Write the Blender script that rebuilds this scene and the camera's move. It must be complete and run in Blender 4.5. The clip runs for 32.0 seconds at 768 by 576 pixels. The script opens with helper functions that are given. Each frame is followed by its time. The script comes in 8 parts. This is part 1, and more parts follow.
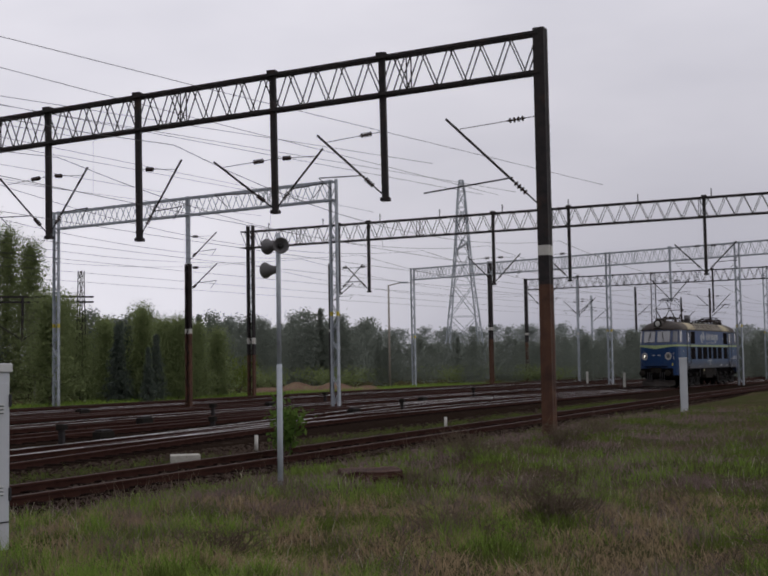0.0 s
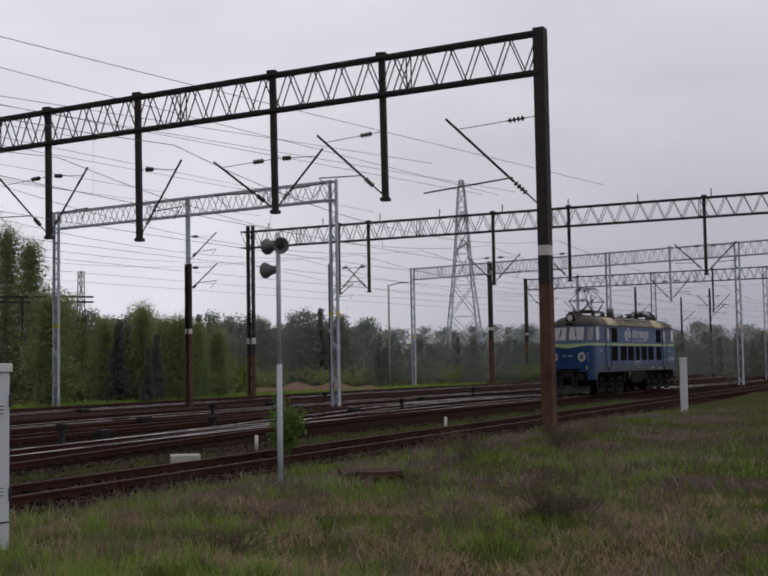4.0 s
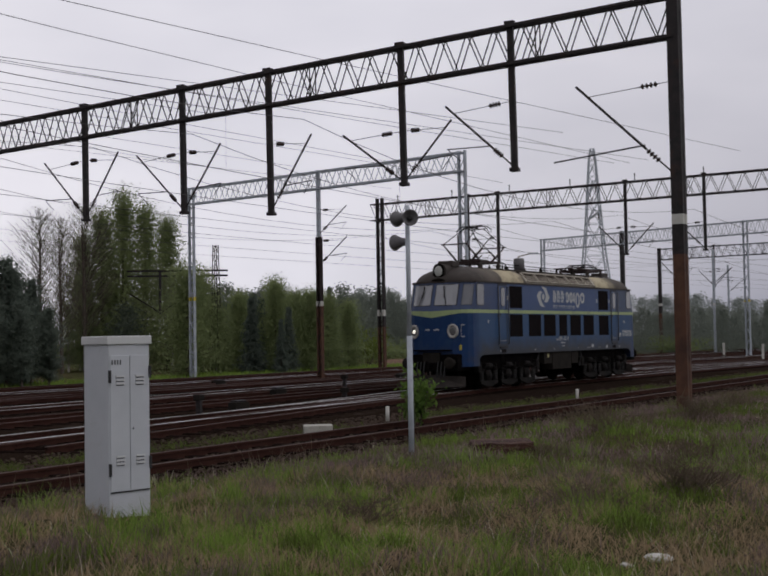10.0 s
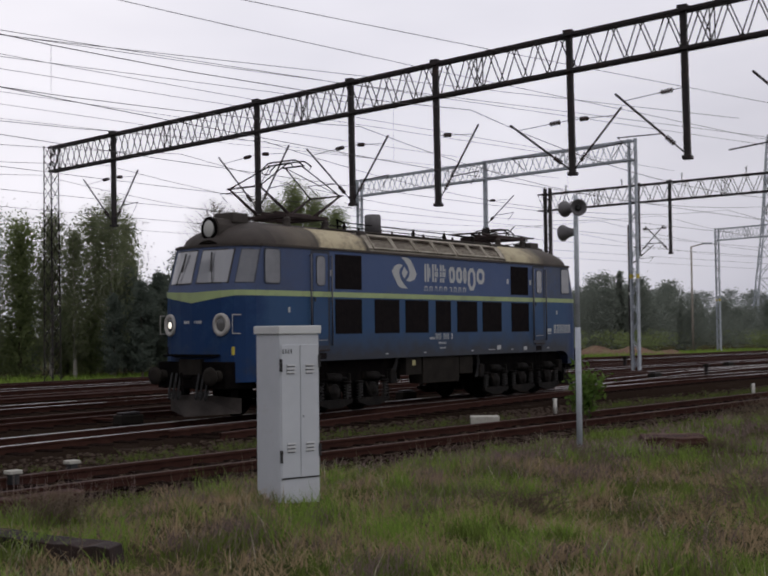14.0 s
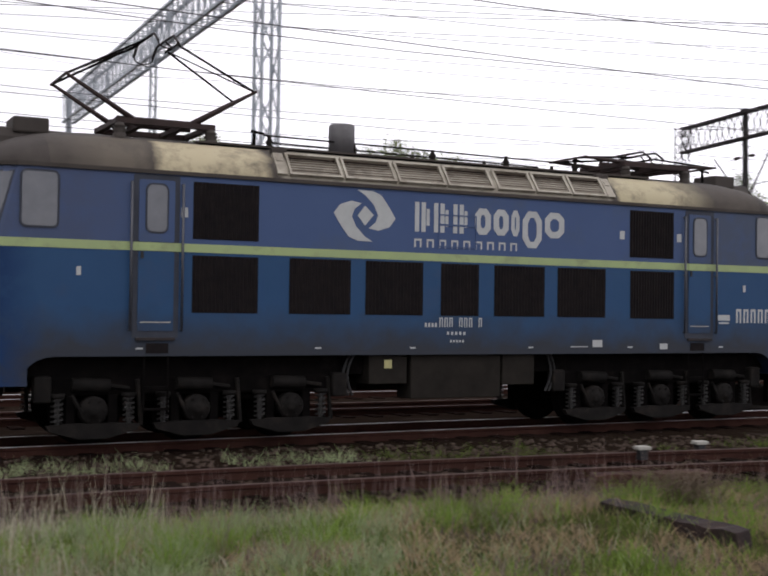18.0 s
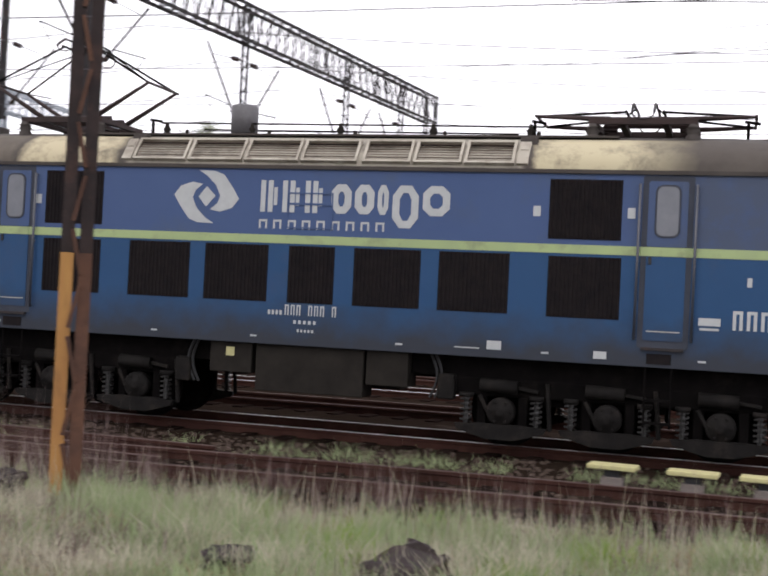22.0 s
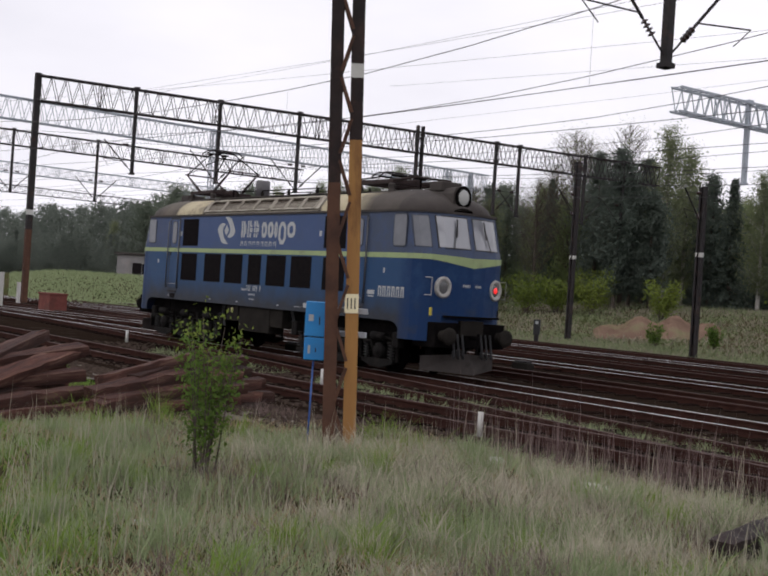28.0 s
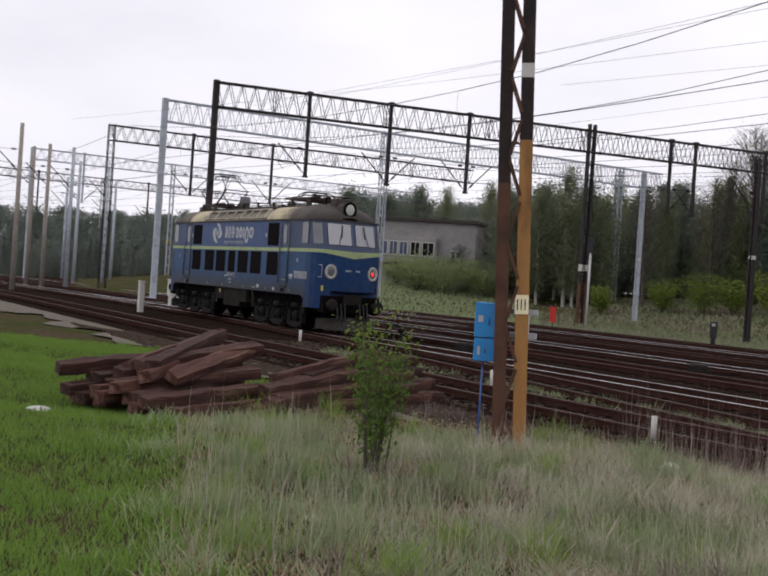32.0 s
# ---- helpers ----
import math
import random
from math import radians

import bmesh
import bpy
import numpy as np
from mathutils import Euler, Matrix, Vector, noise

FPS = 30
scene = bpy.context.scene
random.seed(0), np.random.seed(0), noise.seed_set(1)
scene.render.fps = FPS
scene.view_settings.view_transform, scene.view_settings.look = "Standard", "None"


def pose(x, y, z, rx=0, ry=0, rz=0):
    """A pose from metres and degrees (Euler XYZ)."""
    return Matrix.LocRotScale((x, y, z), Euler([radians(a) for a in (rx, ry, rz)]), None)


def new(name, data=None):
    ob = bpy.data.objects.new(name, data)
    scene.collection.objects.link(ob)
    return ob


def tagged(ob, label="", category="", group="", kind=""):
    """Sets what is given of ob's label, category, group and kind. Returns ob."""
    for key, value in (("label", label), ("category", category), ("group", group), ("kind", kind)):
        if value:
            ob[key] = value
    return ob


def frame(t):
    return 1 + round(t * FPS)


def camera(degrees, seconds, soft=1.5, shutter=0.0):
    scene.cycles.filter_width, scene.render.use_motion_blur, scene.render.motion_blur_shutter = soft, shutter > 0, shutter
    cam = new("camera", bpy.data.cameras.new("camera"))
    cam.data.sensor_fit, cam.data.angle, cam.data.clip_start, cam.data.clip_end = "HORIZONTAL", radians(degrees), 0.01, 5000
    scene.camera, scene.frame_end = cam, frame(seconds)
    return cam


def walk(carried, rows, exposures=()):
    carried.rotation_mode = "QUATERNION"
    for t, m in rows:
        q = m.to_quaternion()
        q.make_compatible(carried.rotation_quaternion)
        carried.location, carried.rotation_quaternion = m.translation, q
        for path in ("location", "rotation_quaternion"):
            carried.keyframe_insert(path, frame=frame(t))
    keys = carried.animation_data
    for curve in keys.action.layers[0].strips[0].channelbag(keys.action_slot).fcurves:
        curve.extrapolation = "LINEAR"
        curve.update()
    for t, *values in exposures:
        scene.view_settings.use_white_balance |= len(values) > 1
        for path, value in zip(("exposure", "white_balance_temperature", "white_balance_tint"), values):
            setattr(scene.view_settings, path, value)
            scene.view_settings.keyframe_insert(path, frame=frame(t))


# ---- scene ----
cam = camera(36.18, 32.0, soft=2.0, shutter=0.35)
PATH = [
    (0, pose(0, 0, 1.93, 93.66, 0.93, -74.23)),
    (2.5, pose(0, 0, 1.93, 93.66, 0.94, -74.23)),
    (4.5, pose(0, 0, 1.93, 93.66, 0.94, -74.23)),
    (5, pose(0, 0, 1.93, 93.71, 1.00, -74.09)),
    (5.5, pose(0, 0, 1.93, 94.02, 0.94, -73.49)),
    (6, pose(0, 0, 1.93, 93.98, 0.97, -73.52)),
    (6.5, pose(0, 0, 1.93, 93.75, 0.99, -72.90)),
    (7, pose(0, 0, 1.93, 93.54, 1.00, -72.30)),
    (7.5, pose(0, 0, 1.93, 93.46, 0.98, -72.30)),
    (8, pose(0, 0, 1.93, 93.16, 1.12, -71.74)),
    (8.5, pose(0, 0, 1.93, 92.72, 1.20, -70.87)),
    (9, pose(0, 0, 1.93, 92.72, 1.23, -70.44)),
    (9.5, pose(0, 0, 1.93, 92.37, 1.11, -68.94)),
    (10, pose(0, 0, 1.93, 92.39, 1.03, -67.91)),
    (10.5, pose(0, 0, 1.93, 92.39, 1.03, -67.67)),
    (11, pose(0, 0, 1.93, 92.41, 0.96, -66.60)),
    (11.5, pose(0, 0, 1.93, 92.42, 0.88, -65.91)),
    (12, pose(0, 0, 1.93, 92.45, 0.75, -64.84)),
    (12.5, pose(0, 0, 1.93, 92.45, 0.75, -64.08)),
    (13, pose(0, 0, 1.93, 92.43, 0.66, -63.19)),
    (13.5, pose(0, 0, 1.93, 92.28, 0.52, -61.67)),
    (15.5, pose(0, 0, 1.93, 91.36, 0.88, -51.18)),
    (16, pose(0, 0, 1.93, 91.10, 0.35, -46.95)),
    (16.5, pose(0, 0, 1.93, 90.96, 0.24, -42.72)),
    (17, pose(0, 0, 1.93, 90.91, -0.31, -38.37)),
    (17.5, pose(0, 0, 1.93, 90.82, -0.75, -33.82)),
    (18, pose(0, 0, 1.93, 91.09, -0.79, -29.85)),
    (18.5, pose(0, 0, 1.93, 90.81, -1.53, -24.45)),
    (19, pose(0, 0, 1.93, 90.58, -1.64, -20.49)),
    (19.5, pose(0, 0, 1.93, 90.22, -2.20, -9.36)),
    (20, pose(0, 0, 1.93, 90.04, -2.76, -0.89)),
    (20.5, pose(0, 0, 1.93, 89.65, -3.36, 7.77)),
    (21, pose(0, 0, 1.93, 89.67, -3.30, 10.00)),
    (21.5, pose(0, 0, 1.93, 90.51, -2.99, 10.72)),
    (22, pose(0, 0, 1.93, 90.70, -2.83, 17.49)),
    (22.5, pose(0, 0, 1.93, 90.76, -2.85, 21.24)),
    (23, pose(0, 0, 1.93, 90.62, -2.98, 26.21)),
    (23.5, pose(0, 0, 1.93, 90.30, -3.35, 30.88)),
    (24, pose(0, 0, 1.93, 90.09, -3.39, 33.03)),
    (24.5, pose(0, 0, 1.93, 89.91, -3.54, 38.48)),
    (25, pose(0, 0, 1.93, 90.07, -3.73, 41.68)),
    (25.5, pose(0, 0, 1.93, 89.86, -3.56, 44.69)),
    (26, pose(0, 0, 1.93, 90.39, -3.52, 48.96)),
    (26.5, pose(0, 0, 1.93, 90.29, -3.55, 52.53)),
    (28.5, pose(0, 0, 1.93, 90.02, -3.80, 57.00)),
    (29, pose(0, 0, 1.93, 89.85, -3.85, 58.03)),
    (29.5, pose(0, 0, 1.93, 90.01, -3.84, 59.02)),
    (30, pose(0, 0, 1.93, 90.03, -3.67, 60.24)),
    (30.5, pose(0, 0, 1.93, 90.00, -3.81, 60.33)),
    (31, pose(0, 0, 1.93, 89.79, -3.68, 62.14)),
    (31.5, pose(0, 0, 1.93, 89.77, -3.68, 63.42)),
    (32, pose(0, 0, 1.93, 89.62, -3.84, 64.60)),
]
EXPOSURES = [(0, -0.56), (9, -0.60), (12, -0.60), (13, -0.48), (16, -0.40), (17.5, 0.0), (19, 0.33), (20.2, 0.22), (21.2, 0.60), (22.5, 0.80), (24, 0.83), (25.5, 0.80), (26.5, 0.63), (28.5, 0.0), (30, 0.0), (32, 0.08)]
walk(cam, PATH, EXPOSURES)

# ---- world and light: a bright overcast sky ----
world = bpy.data.worlds.new("overcast_sky")
scene.world = world
world.use_nodes = True
wt = world.node_tree
bg = wt.nodes["Background"]
tc = wt.nodes.new("ShaderNodeTexCoord")
n1 = wt.nodes.new("ShaderNodeTexNoise")
n1.inputs["Scale"].default_value, n1.inputs["Detail"].default_value = 1.6, 5
mp = wt.nodes.new("ShaderNodeMapping")
mp.inputs["Scale"].default_value = (1, 1, 3)
rp = wt.nodes.new("ShaderNodeValToRGB")
rp.color_ramp.elements[0].position, rp.color_ramp.elements[0].color = 0.30, (0.76, 0.75, 0.83, 1)
rp.color_ramp.elements[1].position, rp.color_ramp.elements[1].color = 0.66, (1.04, 1.01, 1.08, 1)
wt.links.new(tc.outputs["Generated"], mp.inputs["Vector"])
wt.links.new(mp.outputs["Vector"], n1.inputs["Vector"])
wt.links.new(n1.outputs["Fac"], rp.inputs["Fac"])
sx = wt.nodes.new("ShaderNodeSeparateXYZ")
wt.links.new(tc.outputs["Generated"], sx.inputs[0])
er = wt.nodes.new("ShaderNodeMapRange")
er.inputs["From Min"].default_value, er.inputs["From Max"].default_value = 0.90, 0.998
wt.links.new(sx.outputs["X"], er.inputs["Value"])
em_ = wt.nodes.new("ShaderNodeMix")
em_.data_type = "RGBA"
em_.blend_type = "MULTIPLY"
em_.inputs[7].default_value = (0.34, 0.35, 0.39, 1)
hz = wt.nodes.new("ShaderNodeMapRange")
hz.inputs["From Min"].default_value, hz.inputs["From Max"].default_value = 0.42, 0.0
wt.links.new(sx.outputs["Z"], hz.inputs["Value"])
hm_ = wt.nodes.new("ShaderNodeMath")
hm_.operation = "MULTIPLY"
wt.links.new(er.outputs["Result"], hm_.inputs[0])
wt.links.new(hz.outputs["Result"], hm_.inputs[1])
wt.links.new(hm_.outputs[0], em_.inputs[0])
eb = wt.nodes.new("ShaderNodeMapRange")
eb.inputs["From Min"].default_value, eb.inputs["From Max"].default_value = 0.1, 0.8
eb.inputs["To Min"].default_value, eb.inputs["To Max"].default_value = 1.0, 1.36
wt.links.new(sx.outputs["X"], eb.inputs["Value"])
ev = wt.nodes.new("ShaderNodeVectorMath")
ev.operation = "SCALE"
wt.links.new(rp.outputs["Color"], ev.inputs[0])
wt.links.new(eb.outputs["Result"], ev.inputs[3])
wt.links.new(ev.outputs[0], em_.inputs[6])
wt.links.new(em_.outputs[2], bg.inputs["Color"])
bg.inputs["Strength"].default_value = 1.0
sun = new("sun", bpy.data.lights.new("sun", "SUN"))
sun.data.energy, sun.data.angle, sun.data.color = 0.6, radians(40), (1.0, 0.97, 0.92)
sun.matrix_world = pose(0, 0, 60, 42, 0, -25)


# ---- materials ----
def surf(name, c1, c2, scale=3.0, rough=0.8, metal=0.0, bump=0.15, stain=None, stain_scale=0.6, stain_amt=0.5, fine=60.0, rand=0.0, stretch=(1, 1, 1), low=None, spec=0.3, bands=()):
    """A worn surface: two tones by noise, a fine grain in the bump, stains by a wide noise; low = (colour, z0, z1): road dirt up to a height;
    bands = (x0, x1, x2, x3, colour): other paint along the length, full between x1 and x2."""
    m = bpy.data.materials.new(name)
    m.use_nodes = True
    t = m.node_tree
    b = t.nodes["Principled BSDF"]
    L = t.links.new
    co = t.nodes.new("ShaderNodeTexCoord")
    mg = t.nodes.new("ShaderNodeMapping")
    mg.inputs["Scale"].default_value = stretch
    L(co.outputs["Object"], mg.inputs["Vector"])

    def noise_tex(s, d=6, r=0.6):
        n = t.nodes.new("ShaderNodeTexNoise")
        n.inputs["Scale"].default_value, n.inputs["Detail"].default_value, n.inputs["Roughness"].default_value = s, d, r
        L(mg.outputs["Vector"], n.inputs["Vector"])
        return n.outputs["Fac"]

    def ramp(f, lo, hi):
        r = t.nodes.new("ShaderNodeMapRange")
        r.inputs["From Min"].default_value, r.inputs["From Max"].default_value = lo, hi
        L(f, r.inputs["Value"])
        return r.outputs["Result"]

    def mix(f, a, c):
        x = t.nodes.new("ShaderNodeMix")
        x.data_type = "RGBA"
        L(f, x.inputs[0])
        for v, i in ((a, 6), (c, 7)):
            if isinstance(v, tuple):
                x.inputs[i].default_value = (*v, 1)
            else:
                L(v, x.inputs[i])
        return x.outputs[2]

    col = mix(ramp(noise_tex(scale), 0.3, 0.7), c1, c2)
    if stain:
        f = ramp(noise_tex(stain_scale, 8, 0.7), 0.62 - 0.25 * stain_amt, 0.72)
        col = mix(f, col, stain)
    if low:
        sx = t.nodes.new("ShaderNodeSeparateXYZ")
        L(co.outputs["Object"], sx.inputs[0])
        ad = t.nodes.new("ShaderNodeMath")
        ad.operation = "MULTIPLY_ADD"
        L(noise_tex(2.2), ad.inputs[0])
        ad.inputs[1].default_value = -(low[2] - low[1]) * 1.2
        L(sx.outputs["Z"], ad.inputs[2])
        col = mix(ramp(ad.outputs[0], low[2] - 0.6 * (low[2] - low[1]), low[1] - 0.6 * (low[2] - low[1])), col, low[0])
    if bands:
        bx = t.nodes.new("ShaderNodeSeparateXYZ")
        L(co.outputs["Object"], bx.inputs[0])
        wob = t.nodes.new("ShaderNodeMath")
        wob.operation = "MULTIPLY_ADD"
        L(noise_tex(1.7), wob.inputs[0])
        wob.inputs[1].default_value = 0.5
        L(bx.outputs["X"], wob.inputs[2])
        for b0, b1, b2, b3, bc in bands:
            mu = t.nodes.new("ShaderNodeMath")
            mu.operation = "MULTIPLY"
            L(ramp(wob.outputs[0], b0 + 0.25, b1 + 0.25), mu.inputs[0])
            L(ramp(wob.outputs[0], b3 + 0.25, b2 + 0.25), mu.inputs[1])
            wear = t.nodes.new("ShaderNodeMath")
            wear.operation = "MULTIPLY"
            L(mu.outputs[0], wear.inputs[0])
            L(ramp(noise_tex(2.4, 8, 0.7), 0.22, 0.52), wear.inputs[1])
            col = mix(wear.outputs[0], col, bc)
    if rand:
        oi = t.nodes.new("ShaderNodeObjectInfo")
        hv = t.nodes.new("ShaderNodeHueSaturation")
        L(ramp(oi.outputs["Random"], 0, 1), hv.inputs["Value"])
        hv.inputs["Value"].default_value = 1
        mr = t.nodes.new("ShaderNodeMapRange")
        mr.inputs["To Min"].default_value, mr.inputs["To Max"].default_value = 1 - rand, 1 + rand
        L(oi.outputs["Random"], mr.inputs["Value"])
        L(mr.outputs["Result"], hv.inputs["Value"])
        L(col, hv.inputs["Color"])
        col = hv.outputs["Color"]
    L(col, b.inputs["Base Color"])
    rr = t.nodes.new("ShaderNodeMapRange")
    rr.inputs["To Min"].default_value, rr.inputs["To Max"].default_value = max(rough - 0.12, 0.02), min(rough + 0.12, 1)
    L(noise_tex(scale * 2.3), rr.inputs["Value"])
    L(rr.outputs["Result"], b.inputs["Roughness"])
    b.inputs["Metallic"].default_value = metal
    b.inputs["Specular IOR Level"].default_value = spec
    if bump:
        bp = t.nodes.new("ShaderNodeBump")
        bp.inputs["Strength"].default_value, bp.inputs["Distance"].default_value = bump, 0.02
        L(noise_tex(fine, 4), bp.inputs["Height"])
        L(bp.outputs["Normal"], b.inputs["Normal"])
    return m


def leaf_mat(name, c1, c2, up=0.5, through_=0.35):
    """Leaves and blades: colour by leaf, light that passes through, shading turned towards the sky as in a dense stand."""
    m = bpy.data.materials.new(name)
    m.use_nodes = True
    t = m.node_tree
    b = t.nodes["Principled BSDF"]
    ge = t.nodes.new("ShaderNodeNewGeometry")
    oi = t.nodes.new("ShaderNodeObjectInfo")
    ad = t.nodes.new("ShaderNodeMath")
    ad.operation = "MULTIPLY_ADD"
    ad.inputs[1].default_value = 0.55
    t.links.new(ge.outputs["Random Per Island"], ad.inputs[0])
    mu = t.nodes.new("ShaderNodeMath")
    mu.operation = "MULTIPLY"
    mu.inputs[1].default_value = 0.45
    t.links.new(oi.outputs["Random"], mu.inputs[0])
    t.links.new(mu.outputs[0], ad.inputs[2])
    x = t.nodes.new("ShaderNodeMix")
    x.data_type = "RGBA"
    x.inputs[6].default_value, x.inputs[7].default_value = (*c1, 1), (*c2, 1)
    t.links.new(ad.outputs[0], x.inputs[0])
    t.links.new(x.outputs[2], b.inputs["Base Color"])
    b.inputs["Roughness"].default_value = 0.8
    b.inputs["Specular IOR Level"].default_value = 0.02
    sc = t.nodes.new("ShaderNodeVectorMath")
    sc.operation = "SCALE"
    sc.inputs[3].default_value = 1 - up
    t.links.new(ge.outputs["Normal"], sc.inputs[0])
    av = t.nodes.new("ShaderNodeVectorMath")
    av.inputs[1].default_value = (0, 0, up)
    t.links.new(sc.outputs[0], av.inputs[0])
    nv = t.nodes.new("ShaderNodeVectorMath")
    nv.operation = "NORMALIZE"
    t.links.new(av.outputs[0], nv.inputs[0])
    t.links.new(nv.outputs[0], b.inputs["Normal"])
    tr = t.nodes.new("ShaderNodeBsdfTranslucent")
    t.links.new(x.outputs[2], tr.inputs["Color"])
    ms = t.nodes.new("ShaderNodeMixShader")
    ms.inputs[0].default_value = through_
    t.links.new(b.outputs[0], ms.inputs[1])
    t.links.new(tr.outputs[0], ms.inputs[2])
    t.links.new(ms.outputs[0], t.nodes["Material Output"].inputs["Surface"])
    return m


def plain(name, col, rough=0.5, metal=0.0, glow=0.0):
    m = bpy.data.materials.new(name)
    m.use_nodes = True
    b = m.node_tree.nodes["Principled BSDF"]
    b.inputs["Base Color"].default_value = (*col, 1)
    b.inputs["Roughness"].default_value = rough
    b.inputs["Metallic"].default_value = metal
    if glow:
        b.inputs["Emission Color"].default_value = (*col, 1)
        b.inputs["Emission Strength"].default_value = glow
    return m


M_STEEL_DARK = surf("dark_painted_steel", (0.012, 0.011, 0.012), (0.028, 0.022, 0.022), 5, 0.75, 0, 0.2, (0.05, 0.026, 0.018), 2, 0.25)
M_STEEL_GREY = surf("galvanised_steel", (0.30, 0.33, 0.37), (0.40, 0.43, 0.47), 4, 0.6, 0.0, 0.15, (0.22, 0.22, 0.23), 1.5, 0.4)
M_RUST_MAST = surf("rusty_red_brown_paint", (0.060, 0.029, 0.020), (0.10, 0.048, 0.028), 3, 0.85, 0, 0.3, (0.035, 0.018, 0.014), 1.2, 0.5)
M_DARKRUST = surf("dark_brown_weathered_steel", (0.013, 0.009, 0.009), (0.027, 0.016, 0.014), 4, 0.8, 0, 0.3, (0.055, 0.028, 0.02), 1.5, 0.3)
M_OCHRE = surf("ochre_weathered_paint", (0.34, 0.18, 0.055), (0.25, 0.12, 0.04), 3, 0.8, 0, 0.3, (0.10, 0.045, 0.02), 2.5, 0.4, stretch=(1, 1, 0.25))
M_WHITE = surf("dirty_white_paint", (0.50, 0.49, 0.46), (0.42, 0.41, 0.38), 6, 0.7, 0, 0.1, (0.4, 0.37, 0.33), 3, 0.3)
M_WOODMAST = surf("grey_concrete_mast", (0.23, 0.20, 0.17), (0.30, 0.27, 0.24), 3, 0.9, 0, 0.2)
M_WIRE = plain("copper_wire_tarnished", (0.055, 0.05, 0.055), 0.6, 0.2)
M_INSUL = plain("brown_glazed_porcelain", (0.03, 0.016, 0.014), 0.25)
M_RAIL = surf("rusty_rail_side", (0.032, 0.015, 0.012), (0.054, 0.026, 0.020), 4, 0.85, 0, 0.3, (0.022, 0.012, 0.010), 1.0, 0.4, spec=0.02)
M_RAILHEAD = surf("polished_rail_head", (0.40, 0.39, 0.39), (0.58, 0.57, 0.57), 3, 0.5, 0.6, 0.05, (0.07, 0.05, 0.042), 0.5, 0.65)
M_RAILDULL = surf("dull_rail_head", (0.085, 0.056, 0.050), (0.048, 0.030, 0.026), 3, 0.7, 0.1, 0.1, spec=0.15)
M_SLEEPER = surf("tarred_timber", (0.008, 0.0052, 0.0045), (0.018, 0.012, 0.010), 3, 0.9, 0, 0.4, (0.055, 0.040, 0.032), 1.5, 0.25, rand=0.3, stretch=(1, 6, 6), spec=0.0)
M_BALLAST = surf("dark_ballast", (0.010, 0.0068, 0.0055), (0.026, 0.018, 0.0135), 14, 0.95, 0, 1.0, (0.05, 0.038, 0.032), 0.9, 0.2, fine=22, spec=0.0)
M_STONE = surf("ballast_stone", (0.034, 0.025, 0.020), (0.088, 0.066, 0.053), 9, 0.9, 0, 0.5, rand=0.2, spec=0.0)
M_STAND = surf("brown_grey_concrete", (0.13, 0.11, 0.10), (0.19, 0.165, 0.15), 6, 0.9, 0, 0.3, (0.08, 0.065, 0.055), 2, 0.4)
M_SLAB = surf("pale_concrete", (0.32, 0.315, 0.28), (0.40, 0.39, 0.35), 6, 0.9, 0, 0.3, (0.26, 0.24, 0.20), 2, 0.4)
M_YSLAB = surf("pale_yellow_painted_board", (0.42, 0.39, 0.19), (0.36, 0.335, 0.165), 6, 0.8, 0, 0.2, (0.3, 0.27, 0.16), 3, 0.3)
M_TIE = surf("old_creosoted_oak", (0.020, 0.0085, 0.0070), (0.085, 0.034, 0.023), 2.5, 0.9, 0, 0.6, (0.15, 0.095, 0.072), 1.3, 0.35, rand=0.6, stretch=(0.5, 5, 5), fine=25)
M_CAB = surf("light_grey_cabinet_paint", (0.40, 0.42, 0.45), (0.45, 0.47, 0.50), 2, 0.55, 0, 0.05, (0.33, 0.33, 0.33), 1.0, 0.35)
M_CABLID = surf("pale_grey_lid_paint", (0.52, 0.53, 0.53), (0.46, 0.47, 0.47), 3, 0.6, 0, 0.05)
M_BLACK = plain("black_rubber", (0.012, 0.012, 0.013), 0.7)
M_BLUEBOX = surf("bright_blue_box_paint", (0.02, 0.22, 0.52), (0.025, 0.18, 0.43), 3, 0.5, 0, 0.05, (0.06, 0.16, 0.30), 2, 0.2)
M_BLUEPIPE = plain("blue_conduit", (0.03, 0.10, 0.34), 0.5)
M_YELLOW = plain("yellow_mark", (0.48, 0.39, 0.04), 0.6)
M_PAPER = plain("cream_plate", (0.72, 0.64, 0.42), 0.7)
M_RED = surf("red_sign_paint", (0.52, 0.03, 0.02), (0.40, 0.03, 0.02), 5, 0.6)
M_RED_RUST = surf("faded_red_bin_paint", (0.11, 0.030, 0.024), (0.16, 0.050, 0.038), 4, 0.8, 0, 0.2, (0.06, 0.03, 0.022), 1.5, 0.4)
M_BARK = surf("grey_brown_bark", (0.06, 0.045, 0.035), (0.12, 0.10, 0.085), 5, 0.95, 0, 0.6)
M_BIRCH = surf("birch_bark", (0.38, 0.36, 0.33), (0.26, 0.24, 0.22), 4, 0.9, 0, 0.4, (0.05, 0.045, 0.04), 2.5, 0.4)
M_LEAF_SPRING = leaf_mat("spring_leaves", (0.180, 0.225, 0.098), (0.275, 0.325, 0.145), up=0.7, through_=0.5)
# Needle green lifted towards blue-grey: haze over the wood is in the colour.
M_LEAF_DARK = leaf_mat("hazed_spruce_needles", (0.088, 0.112, 0.094), (0.165, 0.196, 0.158), up=0.65, through_=0.45)
